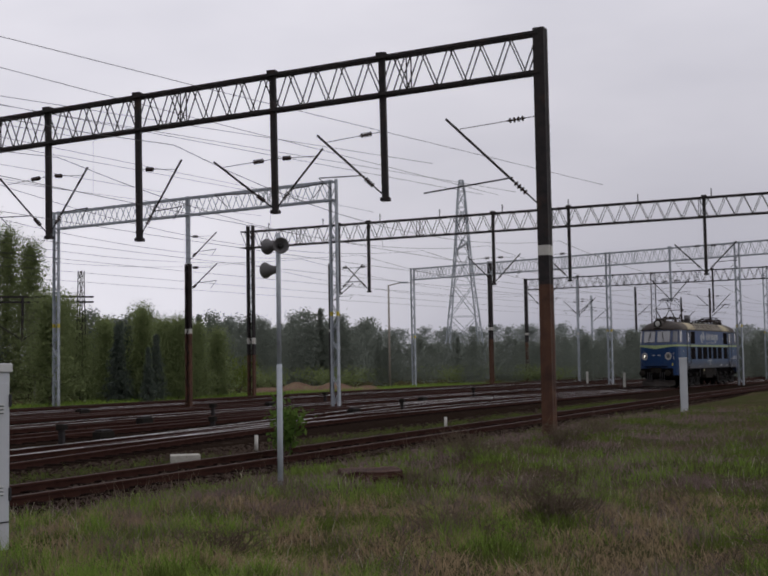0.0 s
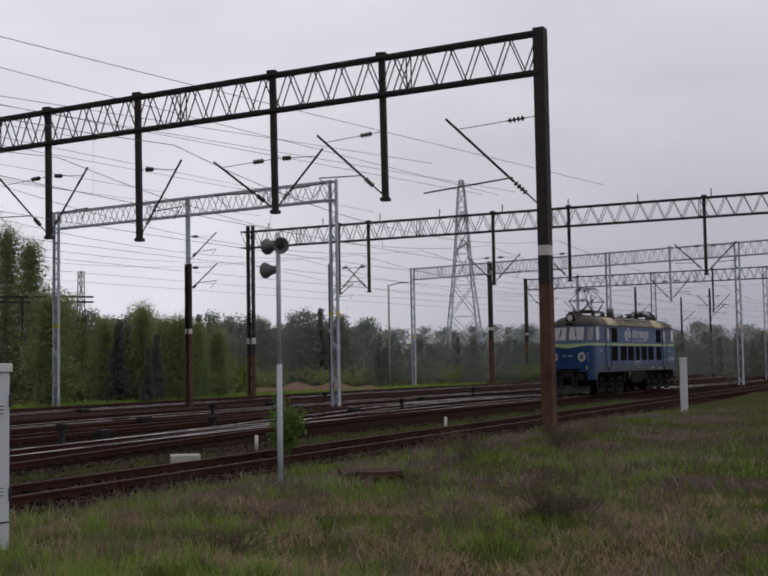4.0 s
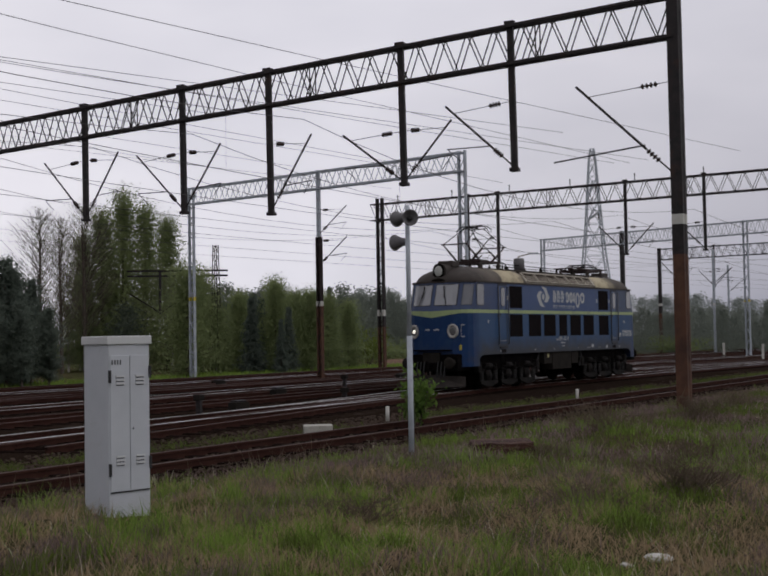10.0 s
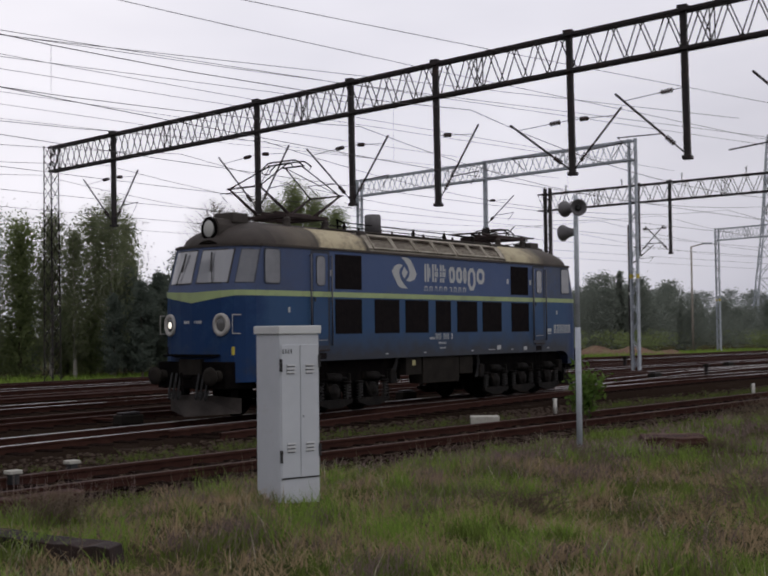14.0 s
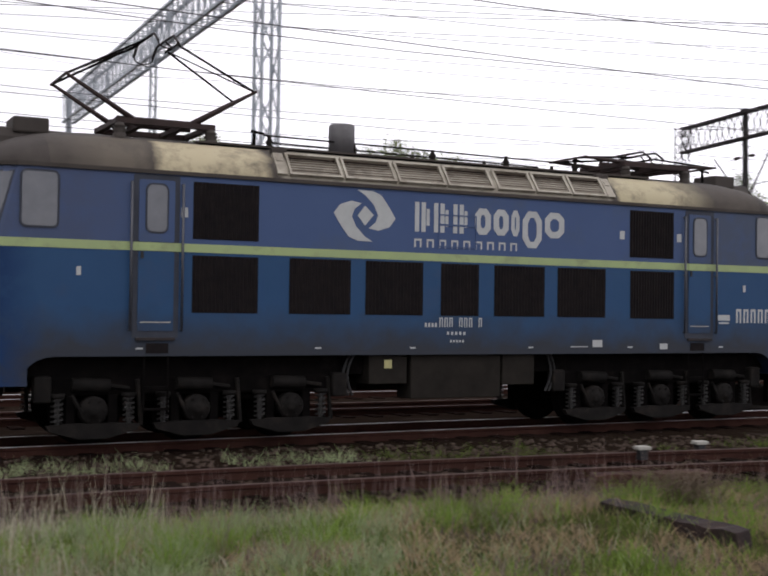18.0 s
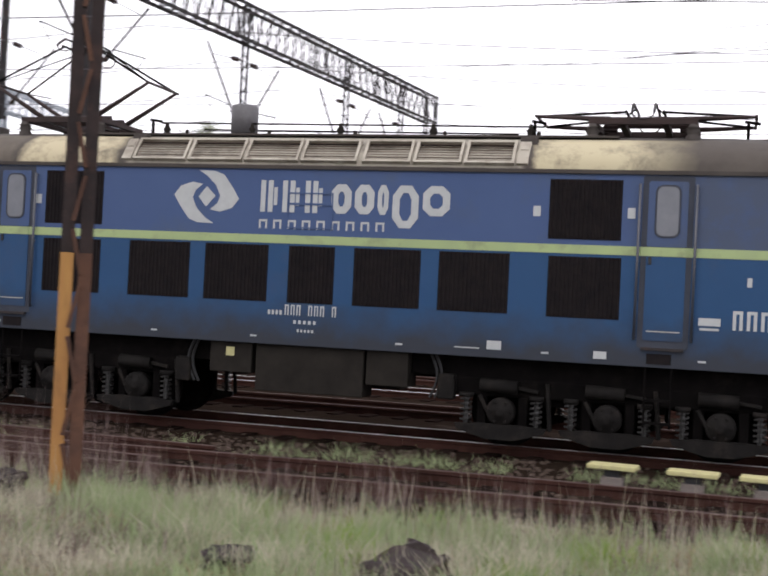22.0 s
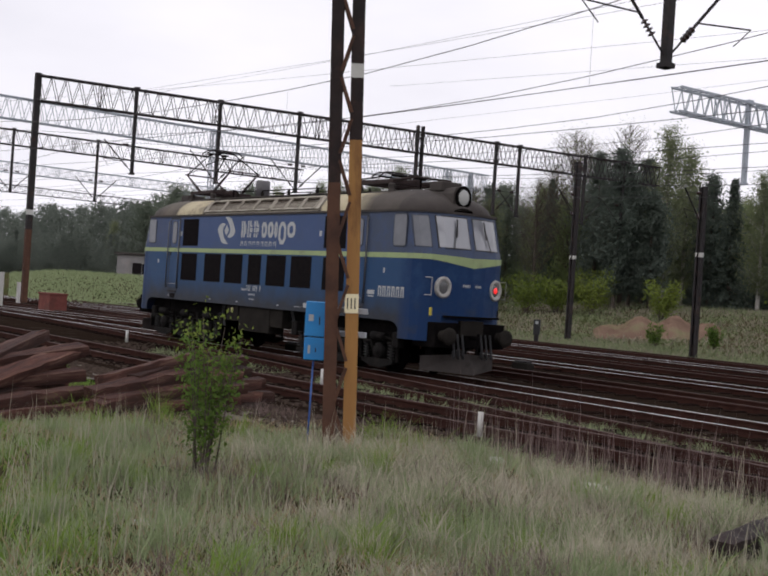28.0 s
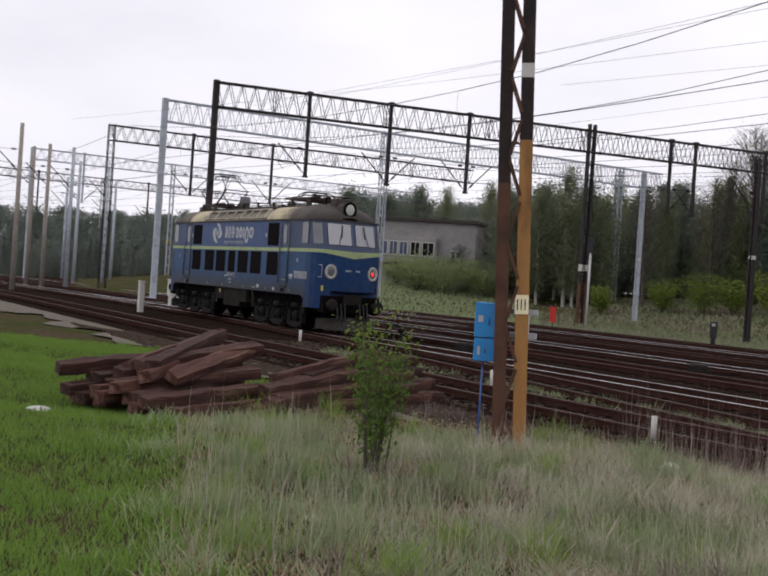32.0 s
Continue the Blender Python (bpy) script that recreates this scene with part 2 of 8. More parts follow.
M_LEAF_DUSK = leaf_mat("budding_twigs", (0.165, 0.190, 0.110), (0.255, 0.285, 0.160), up=0.65, through_=0.5)
# Paled and blued beyond budding green: distance haze sits in this leaf colour.
M_LEAF_FAR = leaf_mat("hazed_budding_crowns", (0.122, 0.148, 0.112), (0.188, 0.218, 0.162), up=0.65, through_=0.5)
# Grey lift stands in for haze over the woods past a hundred metres.
M_LEAF_MIDHAZE = leaf_mat("haze_grey_crowns", (0.165, 0.190, 0.160), (0.235, 0.262, 0.222), up=0.7, through_=0.5)
# Palest crowns: thick haze near the horizon is put into the leaf colour.
M_LEAF_HAZE = leaf_mat("haze_pale_crowns", (0.27, 0.30, 0.28), (0.34, 0.37, 0.34), up=0.7, through_=0.5)
M_LEAF_BRIGHT = leaf_mat("young_willow_leaves", (0.10, 0.14, 0.03), (0.19, 0.23, 0.05))
M_LEAF_BUSH = leaf_mat("bush_leaves", (0.06, 0.11, 0.025), (0.13, 0.19, 0.04))
M_GRASS_GREEN = leaf_mat("green_grass", (0.050, 0.078, 0.016), (0.155, 0.195, 0.046))
M_LAWN = leaf_mat("mown_lawn", (0.105, 0.182, 0.034), (0.200, 0.312, 0.064))
M_MEADOW = leaf_mat("dull_meadow_straw", (0.19, 0.175, 0.13), (0.335, 0.31, 0.225))
M_MEADOW_G = leaf_mat("dull_meadow_green", (0.14, 0.165, 0.09), (0.25, 0.28, 0.155))
M_GRASS_SOFT = leaf_mat("soft_green_grass", (0.162, 0.208, 0.103), (0.310, 0.362, 0.195))
M_GRASS_LUSH = leaf_mat("lush_grass", (0.092, 0.160, 0.026), (0.215, 0.308, 0.062))
M_GRASS_DRY = leaf_mat("dry_grass", (0.270, 0.247, 0.186), (0.490, 0.450, 0.345))
M_GRASS_THATCH = leaf_mat("matted_thatch", (0.150, 0.108, 0.064), (0.385, 0.292, 0.180))
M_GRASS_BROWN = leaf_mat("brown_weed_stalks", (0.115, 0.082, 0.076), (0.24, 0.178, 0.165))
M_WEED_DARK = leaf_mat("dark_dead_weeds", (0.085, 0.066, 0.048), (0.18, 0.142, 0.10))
M_GROUND = bpy.data.materials.new("grassy_soil")
M_GROUND.use_nodes = True
gt = M_GROUND.node_tree
gco = gt.nodes.new("ShaderNodeNewGeometry")


def gnoise(s, d=8):
    n = gt.nodes.new("ShaderNodeTexNoise")
    n.inputs["Scale"].default_value, n.inputs["Detail"].default_value, n.inputs["Roughness"].default_value = s, d, 0.65
    gt.links.new(gco.outputs["Position"], n.inputs["Vector"])
    return n.outputs["Fac"]


def gmix(f, lo, hi, a, b):
    r = gt.nodes.new("ShaderNodeMapRange")
    r.inputs["From Min"].default_value, r.inputs["From Max"].default_value = lo, hi
    gt.links.new(f, r.inputs["Value"])
    x = gt.nodes.new("ShaderNodeMix")
    x.data_type = "RGBA"
    gt.links.new(r.outputs["Result"], x.inputs[0])
    for v, i in ((a, 6), (b, 7)):
        if isinstance(v, tuple):
            x.inputs[i].default_value = (*v, 1)
        else:
            gt.links.new(v, x.inputs[i])
    return x.outputs[2]


gc = gmix(gnoise(0.45), 0.42, 0.58, (0.055, 0.066, 0.024), (0.085, 0.064, 0.042))
gc = gmix(gnoise(7), 0.45, 0.7, gc, (0.034, 0.036, 0.016))
gc = gmix(gnoise(2.2), 0.6, 0.75, gc, (0.055, 0.085, 0.024))
gt.links.new(gc, gt.nodes["Principled BSDF"].inputs["Base Color"])
gt.nodes["Principled BSDF"].inputs["Roughness"].default_value = 0.95
gt.nodes["Principled BSDF"].inputs["Specular IOR Level"].default_value = 0.0
gb = gt.nodes.new("ShaderNodeBump")
gb.inputs["Strength"].default_value, gb.inputs["Distance"].default_value = 1.0, 0.06
gt.links.new(gnoise(16), gb.inputs["Height"])
gt.links.new(gb.outputs["Normal"], gt.nodes["Principled BSDF"].inputs["Normal"])

# the engine's paints
M_L_UP = surf("faded_mid_blue_paint", (0.044, 0.073, 0.162), (0.049, 0.080, 0.172), 1.2, 0.55, 0, 0.05, (0.055, 0.078, 0.135), 0.9, 0.35, bands=((4.2, 5.4, 9, 10, (0.052, 0.068, 0.110)), (-10, -9, -6.0, -4.6, (0.050, 0.068, 0.128))), spec=0.22)
M_L_LOW = surf("blue_paint_grimy_below", (0.015, 0.051, 0.122), (0.018, 0.057, 0.134), 1.2, 0.5, 0, 0.05, (0.026, 0.052, 0.11), 0.9, 0.3, low=((0.026, 0.030, 0.040), 1.36, 1.95), bands=((6.5, 7.0, 9, 10, (0.0035, 0.025, 0.088)), (-10, -9, -7.0, -6.5, (0.0035, 0.025, 0.088))), spec=0.22)
M_L_CAB = surf("grey_blue_cab_paint", (0.052, 0.070, 0.116), (0.062, 0.081, 0.126), 1.3, 0.5, 0, 0.05, (0.05, 0.058, 0.078), 1.0, 0.3)
M_L_STRIPE = surf("pale_lime_stripe", (0.30, 0.37, 0.17), (0.26, 0.32, 0.16), 2.5, 0.6, 0, 0.05, (0.17, 0.19, 0.11), 1.5, 0.35)
M_L_ROOF = surf("sooty_brown_grey_roof", (0.034, 0.028, 0.025), (0.056, 0.047, 0.041), 2, 0.75, 0, 0.15, (0.035, 0.029, 0.026), 1.0, 0.4)
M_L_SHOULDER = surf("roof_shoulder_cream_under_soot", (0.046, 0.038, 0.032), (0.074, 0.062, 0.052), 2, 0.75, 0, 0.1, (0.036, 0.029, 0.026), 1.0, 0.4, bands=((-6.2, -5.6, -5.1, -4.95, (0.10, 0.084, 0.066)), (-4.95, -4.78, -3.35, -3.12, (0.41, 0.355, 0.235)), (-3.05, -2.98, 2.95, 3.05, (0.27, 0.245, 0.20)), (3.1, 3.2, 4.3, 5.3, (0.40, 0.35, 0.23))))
M_L_CREAM = surf("dirty_pale_frame_paint", (0.40, 0.37, 0.31), (0.31, 0.28, 0.23), 2, 0.7, 0, 0.1, (0.11, 0.088, 0.064), 1.5, 0.6)
M_L_GRILLE = surf("black_louvre", (0.008, 0.007, 0.008), (0.015, 0.012, 0.012), 8, 0.85, 0, 0.1, spec=0.08)
M_L_LOUV = surf("rusty_brown_slats", (0.055, 0.031, 0.022), (0.105, 0.068, 0.048), 6, 0.8, 0, 0.1)
# Near-black base: the crushed dark tones under the body are put into the colour.
M_L_UNDER = surf("near_black_running_gear", (0.003, 0.0028, 0.0028), (0.007, 0.006, 0.0058), 4, 0.85, 0, 0.2, (0.012, 0.010, 0.009), 2, 0.25, spec=0.02)
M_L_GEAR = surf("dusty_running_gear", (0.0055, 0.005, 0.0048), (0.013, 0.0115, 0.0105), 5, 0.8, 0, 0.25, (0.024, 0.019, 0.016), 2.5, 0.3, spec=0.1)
M_L_PLOUGH = surf("dusty_grey_plough", (0.032, 0.028, 0.026), (0.058, 0.050, 0.046), 4, 0.85, 0, 0.2, (0.02, 0.016, 0.014), 2, 0.4, spec=0.1)
M_L_DARKFRAME = surf("grimy_door_frame_paint", (0.022, 0.026, 0.038), (0.034, 0.039, 0.054), 3, 0.6, 0, 0.1)
M_L_BOX = surf("dusty_dark_brown_box", (0.014, 0.0125, 0.011), (0.024, 0.021, 0.018), 3, 0.85, 0, 0.1, spec=0.05)
M_L_PANTO = surf("red_brown_pantograph_paint", (0.018, 0.011, 0.010), (0.034, 0.019, 0.017), 5, 0.7)
M_L_WHITE = surf("white_lettering", (0.40, 0.41, 0.41), (0.34, 0.35, 0.35), 6, 0.6)
M_L_RIM = surf("grey_lamp_rim", (0.36, 0.35, 0.33), (0.27, 0.26, 0.24), 8, 0.6)
M_GLASS = bpy.data.materials.new("cab_window_glass")
M_GLASS.use_nodes = True
gp = M_GLASS.node_tree.nodes["Principled BSDF"]
# Grey base puts part of the sky's brightness in the windscreens into the colour.
gp.inputs["Base Color"].default_value = (0.15, 0.155, 0.17, 1)
gp.inputs["Roughness"].default_value, gp.inputs["Metallic"].default_value = 0.06, 0.0
gp.inputs["Specular IOR Level"].default_value, gp.inputs["IOR"].default_value = 0.8, 1.75
# Opaque grey panes: daylight seen through the cab is put into the base colour.
M_GLASS_SIDE = surf("grey_side_glass", (0.075, 0.080, 0.095), (0.11, 0.115, 0.13), 2.0, 0.16, 0, 0.0, spec=0.7)
M_L_RAIL = plain("worn_dark_handrail", (0.055, 0.058, 0.07), 0.4)
M_L_COIL = plain("greasy_grey_spring", (0.018, 0.017, 0.016), 0.65)
M_LENS_PALE = plain("pale_frosted_lens", (0.40, 0.40, 0.38), 0.15)
M_LENS = plain("lamp_lens", (0.10, 0.10, 0.10), 0.12)
M_LAMP_ON = plain("lit_headlamp", (1.0, 0.93, 0.8), 0.2, glow=1.4)
M_LAMP_RED = plain("lit_tail_lamp", (0.9, 0.03, 0.03), 0.3, glow=0.9)


# ---- mesh helpers ----
def box(bm, lo, hi, mi=0, m=None, bevel=0.0):
    vs = [Vector((x, y, z)) for x in (lo[0], hi[0]) for y in (lo[1], hi[1]) for z in (lo[2], hi[2])]
    if m is not None:
        vs = [m @ v for v in vs]
    v = [bm.verts.new(p) for p in vs]
    fs = [bm.faces.new([v[i] for i in f]) for f in ((0, 1, 3, 2), (4, 6, 7, 5), (0, 4, 5, 1), (2, 3, 7, 6), (0, 2, 6, 4), (1, 5, 7, 3))]
    for f in fs:
        f.material_index = mi
    if bevel:
        r = bmesh.ops.bevel(bm, geom=list({e for f in fs for e in f.edges}), offset=bevel, segments=2, profile=0.5, affect="EDGES")
        for f in r["faces"]:
            f.material_index = mi
    return fs


def rod(bm, a, b, r, seg=5, mi=0, r2=None, caps=True):
    a, b = Vector(a), Vector(b)
    q = (b - a).to_track_quat("Z", "Y").to_matrix()
    r2 = r if r2 is None else r2
    ring = [[bm.verts.new(p + q @ Vector((math.cos(w) * s, math.sin(w) * s, 0))) for w in [2 * math.pi * (i + 0.5) / seg for i in range(seg)]] for p, s in ((a, r), (b, r2))]
    for i in range(seg):
        f = bm.faces.new((ring[0][i], ring[0][(i + 1) % seg], ring[1][(i + 1) % seg], ring[1][i]))
        f.material_index, f.smooth = mi, seg > 6
    if caps:
        for rr in (ring[0][::-1], ring[1]):
            f = bm.faces.new(rr)
            f.material_index = mi


def bent_tube(bm, pts, r, seg=6):
    """One closed tube swept along a bent line."""
    rings = []
    for k, p in enumerate(pts):
        t = (pts[min(k + 1, len(pts) - 1)] - pts[max(k - 1, 0)]).normalized()
        a = t.orthogonal().normalized() if not rings else (u - t * u.dot(t)).normalized()
        u = a
        b = t.cross(a)
        rings.append([bm.verts.new(p + r * (math.cos(q) * a + math.sin(q) * b)) for q in (2 * math.pi * n / seg for n in range(seg))])
    for r0, r1 in zip(rings, rings[1:]):
        for n in range(seg):
            bm.faces.new((r0[n], r0[(n + 1) % seg], r1[(n + 1) % seg], r1[n]))
    bm.faces.new(rings[0][::-1])
    bm.faces.new(rings[-1])


def lathe(bm, prof, m=None, seg=16, mi=0):
    """prof: (radius, height) along the local z axis."""
    m = m or Matrix.Identity(4)
    rings = [[bm.verts.new(m @ Vector((r * math.cos(2 * math.pi * i / seg), r * math.sin(2 * math.pi * i / seg), z))) for i in range(seg)] for r, z in prof]
    for a, b in zip(rings, rings[1:]):
        for i in range(seg):
            f = bm.faces.new((a[i], a[(i + 1) % seg], b[(i + 1) % seg], b[i]))
            f.smooth, f.material_index = True, mi
    for r in (rings[0][::-1], rings[-1]):
        bm.faces.new(r).material_index = mi


def finish(name, bm, material, parent, normals):
    me = bpy.data.meshes.new(name)
    if normals:
        bmesh.ops.recalc_face_normals(bm, faces=bm.faces)
    bm.to_mesh(me)
    bm.free()
    for x in material if isinstance(material, (list, tuple)) else [material]:
        me.materials.append(x)
    ob = new(name, me)
    ob.parent = parent
    return ob


def part(name, bm, material, parent=None, label="", normals=True):
    ob = finish(name, bm, material, parent, normals)
    if label:
        ob["label"] = label
    return ob


def thing(name, m, label, category, group="", kind=""):
    ob = new(name)
    ob.empty_display_size = 0.3
    ob.matrix_basis = m
    return tagged(ob, label, category, group, kind)


def bp(name, material, parent, *boxes, label="", bevel=0.0):
    """A part made of boxes, each (lo, hi)."""
    bm = bmesh.new()
    for b in boxes:
        box(bm, b[0], b[1], bevel=bevel)
    return part(name, bm, material, parent, label)


def mesh_from(name, verts, faces, material, smooth=False):
    me = bpy.data.meshes.new(name)
    verts, faces = np.asarray(verts, dtype=np.float32), np.asarray(faces, dtype=np.int32)
    k = faces.shape[1]
    me.vertices.add(len(verts))
    me.vertices.foreach_set("co", verts.ravel())
    me.loops.add(faces.size)
    me.loops.foreach_set("vertex_index", faces.ravel())
    me.polygons.add(len(faces))
    me.polygons.foreach_set("loop_start", np.arange(0, faces.size, k, dtype=np.int32))
    me.polygons.foreach_set("loop_total", np.full(len(faces), k, dtype=np.int32))
    me.update(calc_edges=True)
    for x in material if isinstance(material, (list, tuple)) else [material]:
        me.materials.append(x)
    return me


# ---- the tracks' plan: the line that the engine follows, its neighbours and the turnout ----
HS = [-160, -90, -70, -50, -30, -10, 10, 30, 50, 70, 160]
HH = [-16, -16, -15.5, -13.5, -8, -2.2, 1.6, 3, 4, 6.5, 12]
SS = np.arange(-150, 150.1, 0.5)
HD = np.radians(np.interp(SS, HS, HH))
HD = np.convolve(np.pad(HD, 12, mode="edge"), np.ones(25) / 25, "valid")
TX = np.concatenate([[0], np.cumsum(-np.cos((HD[1:] + HD[:-1]) / 2) * 0.5)])
TY = np.concatenate([[0], np.cumsum(-np.sin((HD[1:] + HD[:-1]) / 2) * 0.5)])
TX, TY = TX - TX[300], TY - TY[300] + 17.1


def main_line(s, off=0.0):
    """Point on the engine's line, s metres to the west of its nearest point, off metres behind it."""
    x, y, h = np.interp(s, SS, TX), np.interp(s, SS, TY), np.interp(s, SS, HD)
    return np.array([x - math.sin(h) * off, y + math.cos(h) * off])


def curve_line(xs, ys, x0, x1):
    """A track through given places, as a function of x, smoothed."""
    g = np.arange(x0 - 8, x1 + 8.01, 0.5)
    y = np.interp(g, xs, ys)
    y = np.convolve(np.pad(y, 12, mode="edge"), np.ones(25) / 25, "valid")
    keep = (g >= x0) & (g <= x1)
    return np.stack([g[keep], y[keep]], 1)


def off_line(off, s0=-150, s1=150, step=2.0):
    return np.array([main_line(s, off) for s in np.arange(s0, s1 + 0.01, step)])


NEAR = curve_line([-150, -60, -30, -15, -7, 0, 7, 12, 20, 30, 60, 150], [-2.0, 8.9, 10.7, 11.6, 12.55, 12.95, 12.7, 11.75, 10.25, 8.2, 2.0, -18.0], -140, 140)
TURN = curve_line([-6, 0, 8, 14, 27, 40, 52], [12.85, 13.6, 14.75, 14.9, 14.55, 13.55, 10.85], 18, 52)
TURN_W = curve_line([-46, -30, -18, -8, -6.5], [15.3, 14.9, 14.0, 13.0, 12.88], -46, -6.5)
LINES = [NEAR, off_line(0), off_line(4.2), off_line(8.4), off_line(12.6), off_line(16.8), off_line(21.0)]
HALF_GAUGE = 0.65


def far_rise(x, y):
    """Height of the land: level yard, a low bank behind it to the west and a green rise to the signal box."""
    d = np.clip((y - np.interp(-x, SS, TY) - 25) / 28, 0, 1)
    w = np.clip((-x + 12) / 35, 0, 1)
    r, b = np.hypot(x, y), np.degrees(np.arctan2(x, np.maximum(y, 0.001)))
    k = np.clip((r - 76) / 26, 0, 1)
    v = np.clip((-b - 53) / 5, 0, 1) * np.clip((80 + b) / 8, 0, 1)
    return np.maximum(2.4 * d * d * (3 - 2 * d) * w, 2.0 * k * k * (3 - 2 * k) * v)


def ground_z(x, y):
    x, y = np.asarray(x, float), np.asarray(y, float)
    near = np.interp(x, NEAR[:, 0], NEAR[:, 1])
    bank = np.clip((near - 1.6 - y) / 2.0, 0, 1)
    bumps = 0.05 * np.sin(x * 0.9 + 1.3 * np.sin(y * 0.7)) + 0.04 * np.sin(y * 1.3 + x * 0.35) + 0.03 * np.sin(2.1 * x - 1.7 * y)
    return -0.24 + bank * (0.20 + bumps) + far_rise(x, y)


ax = np.concatenate([[-700, -400, -250], np.arange(-170, -60, 5), np.arange(-60, 60, 0.6), np.arange(60, 171, 5), [250, 400, 700]])
ay = np.concatenate([[-700, -400, -200, -100, -60], np.arange(-40, 0, 4), np.arange(0, 26, 0.5), np.arange(26, 130, 4), [150, 200, 300, 450, 700]])
gx, gy = np.meshgrid(ax, ay, indexing="ij")
gz = ground_z(gx, gy)
idx = np.arange(gx.size).reshape(gx.shape)
quads = np.stack([idx[:-1, :-1], idx[1:, :-1], idx[1:, 1:], idx[:-1, 1:]], -1).reshape(-1, 4)
me = mesh_from("ground", np.stack([gx, gy, gz], -1).reshape(-1, 3), quads, M_GROUND)
ground = tagged(new("ground", me), "rough spring grass and bare soil beside the railway yard", "ground", kind="structure")
for p in me.polygons:
    p.use_smooth = True


def sweep(bm, pts, prof, mi=None, closed=True):
    """Sweep a profile of (across, up) along plan points."""
    pts = np.asarray(pts)
    tg = np.gradient(pts, axis=0)
    tg /= np.linalg.norm(tg, axis=1)[:, None]
    nr = np.stack([-tg[:, 1], tg[:, 0]], 1)
    rings = [[bm.verts.new((p[0] + n[0] * a, p[1] + n[1] * a, z)) for a, z in prof] for p, n in zip(pts, nr)]
    k = len(prof)
    for r0, r1 in zip(rings, rings[1:]):
        for i in range(k if closed else k - 1):
            f = bm.faces.new((r0[i], r0[(i + 1) % k], r1[(i + 1) % k], r1[i]))
            if mi:
                f.material_index = mi[i]
    return rings


RAIL_PROF = [(-0.075, -0.21), (0.075, -0.21), (0.07, -0.185), (0.014, -0.16), (0.014, -0.055), (0.036, -0.045), (0.036, -0.006), (0.028, 0.0), (-0.028, 0.0), (-0.036, -0.006), (-0.036, -0.045), (-0.014, -0.055), (-0.014, -0.16), (-0.07, -0.185)]
RAIL_MI = [0, 0, 0, 0, 0, 0, 1, 1, 1, 0, 0, 0, 0, 0]


def shifted(pts, off):
    pts = np.asarray(pts)
    tg = np.gradient(pts, axis=0)
    tg /= np.linalg.norm(tg, axis=1)[:, None]
    return pts + np.stack([-tg[:, 1], tg[:, 0]], 1) * off


bed = bmesh.new()
west = np.arange(-150, 150.1, 3.0)
rows_ = []
for s in west:
    a, c = main_line(s), main_line(s, 23.5)
    yn = np.interp(a[0], NEAR[:, 0], NEAR[:, 1])
    rows_.append([(a[0], yn - 1.9, -0.26), (a[0], yn - 1.35, -0.15)] + [(*(np.array([a[0], yn + 1.3]) + (c - np.array([a[0], yn + 1.3])) * k / 14), -0.15) for k in range(15)] + [(c[0], c[1] + 0.9, -0.30)])
vg = [[bed.verts.new(p) for p in r] for r in rows_]
for r0, r1 in zip(vg, vg[1:]):
    for i in range(len(r0) - 1):
        bed.faces.new((r0[i], r1[i], r1[i + 1], r0[i + 1]))
tagged(part("track_bed", bed, M_BALLAST), "dark oily crushed stone bed under the yard tracks", "track bed", kind="structure")

NAMES_T = ["rusty siding track on dark timber sleepers nearest the grass", "running track with shiny rail heads that the locomotive uses"] + ["yard track with worn rails on dark sleepers"] * 5


def sleeper_mesh():
    bm = bmesh.new()
    box(bm, (-0.11, -1.15, -0.16), (0.11, 1.15, 0.0), bevel=0.012)
    me_ = bpy.data.meshes.new("sleeper")
    bmesh.ops.recalc_face_normals(bm, faces=bm.faces)
    bm.to_mesh(me_)
    bm.free()
    me_.materials.append(M_SLEEPER)
    return me_


def lay(line, label, head, near_span=None, far=True):
    tr = thing("railway_track", Matrix.Identity(4), label, "railway track", "yard tracks", "structure")
    for side in (-HALF_GAUGE, HALF_GAUGE):
        bm = bmesh.new()
        sweep(bm, shifted(line, side), RAIL_PROF, RAIL_MI)
        part("rail", bm, [M_RAIL, head], tr)
    d = np.concatenate([[0], np.cumsum(np.linalg.norm(np.diff(line, axis=0), axis=1))])
    tg = np.gradient(line, axis=0)
    far_bm = bmesh.new()
    for k, u in enumerate(np.arange(0.3, d[-1], 0.62)):
        x, y = np.interp(u, d, line[:, 0]), np.interp(u, d, line[:, 1])
        h = math.degrees(math.atan2(np.interp(u, d, tg[:, 1]), np.interp(u, d, tg[:, 0])))
        if abs(x) > 75:
            continue
        m = pose(x, y, -0.125, 0, 0, h + random.uniform(-1, 1))
        if near_span and near_span[0] < x < near_span[1]:
            ob = new("sleeper", sl_me)
            ob.parent, ob.matrix_basis = tr, m
        elif far:
            box(far_bm, (-0.11, -1.15, -0.16), (0.11, 1.15, 0.0), m=m)
    if far and len(far_bm.verts):
        f = part("sleepers", far_bm, M_SLEEPER, tr, normals=False)
        f["kind"] = "stuff"
    else:
        far_bm.free()
    return tr


sl_me = sleeper_mesh()
lay(NEAR, NAMES_T[0], M_RAILDULL, (-32, 34))
lay(LINES[1], NAMES_T[1], M_RAILHEAD, (-28, 34))
lay(TURN, "turnout track of rusty rails joining two lines", M_RAILDULL, (-6, 30))
lay(TURN_W, "turnout track of rusty rails joining two lines", M_RAILDULL, (-28, -2))
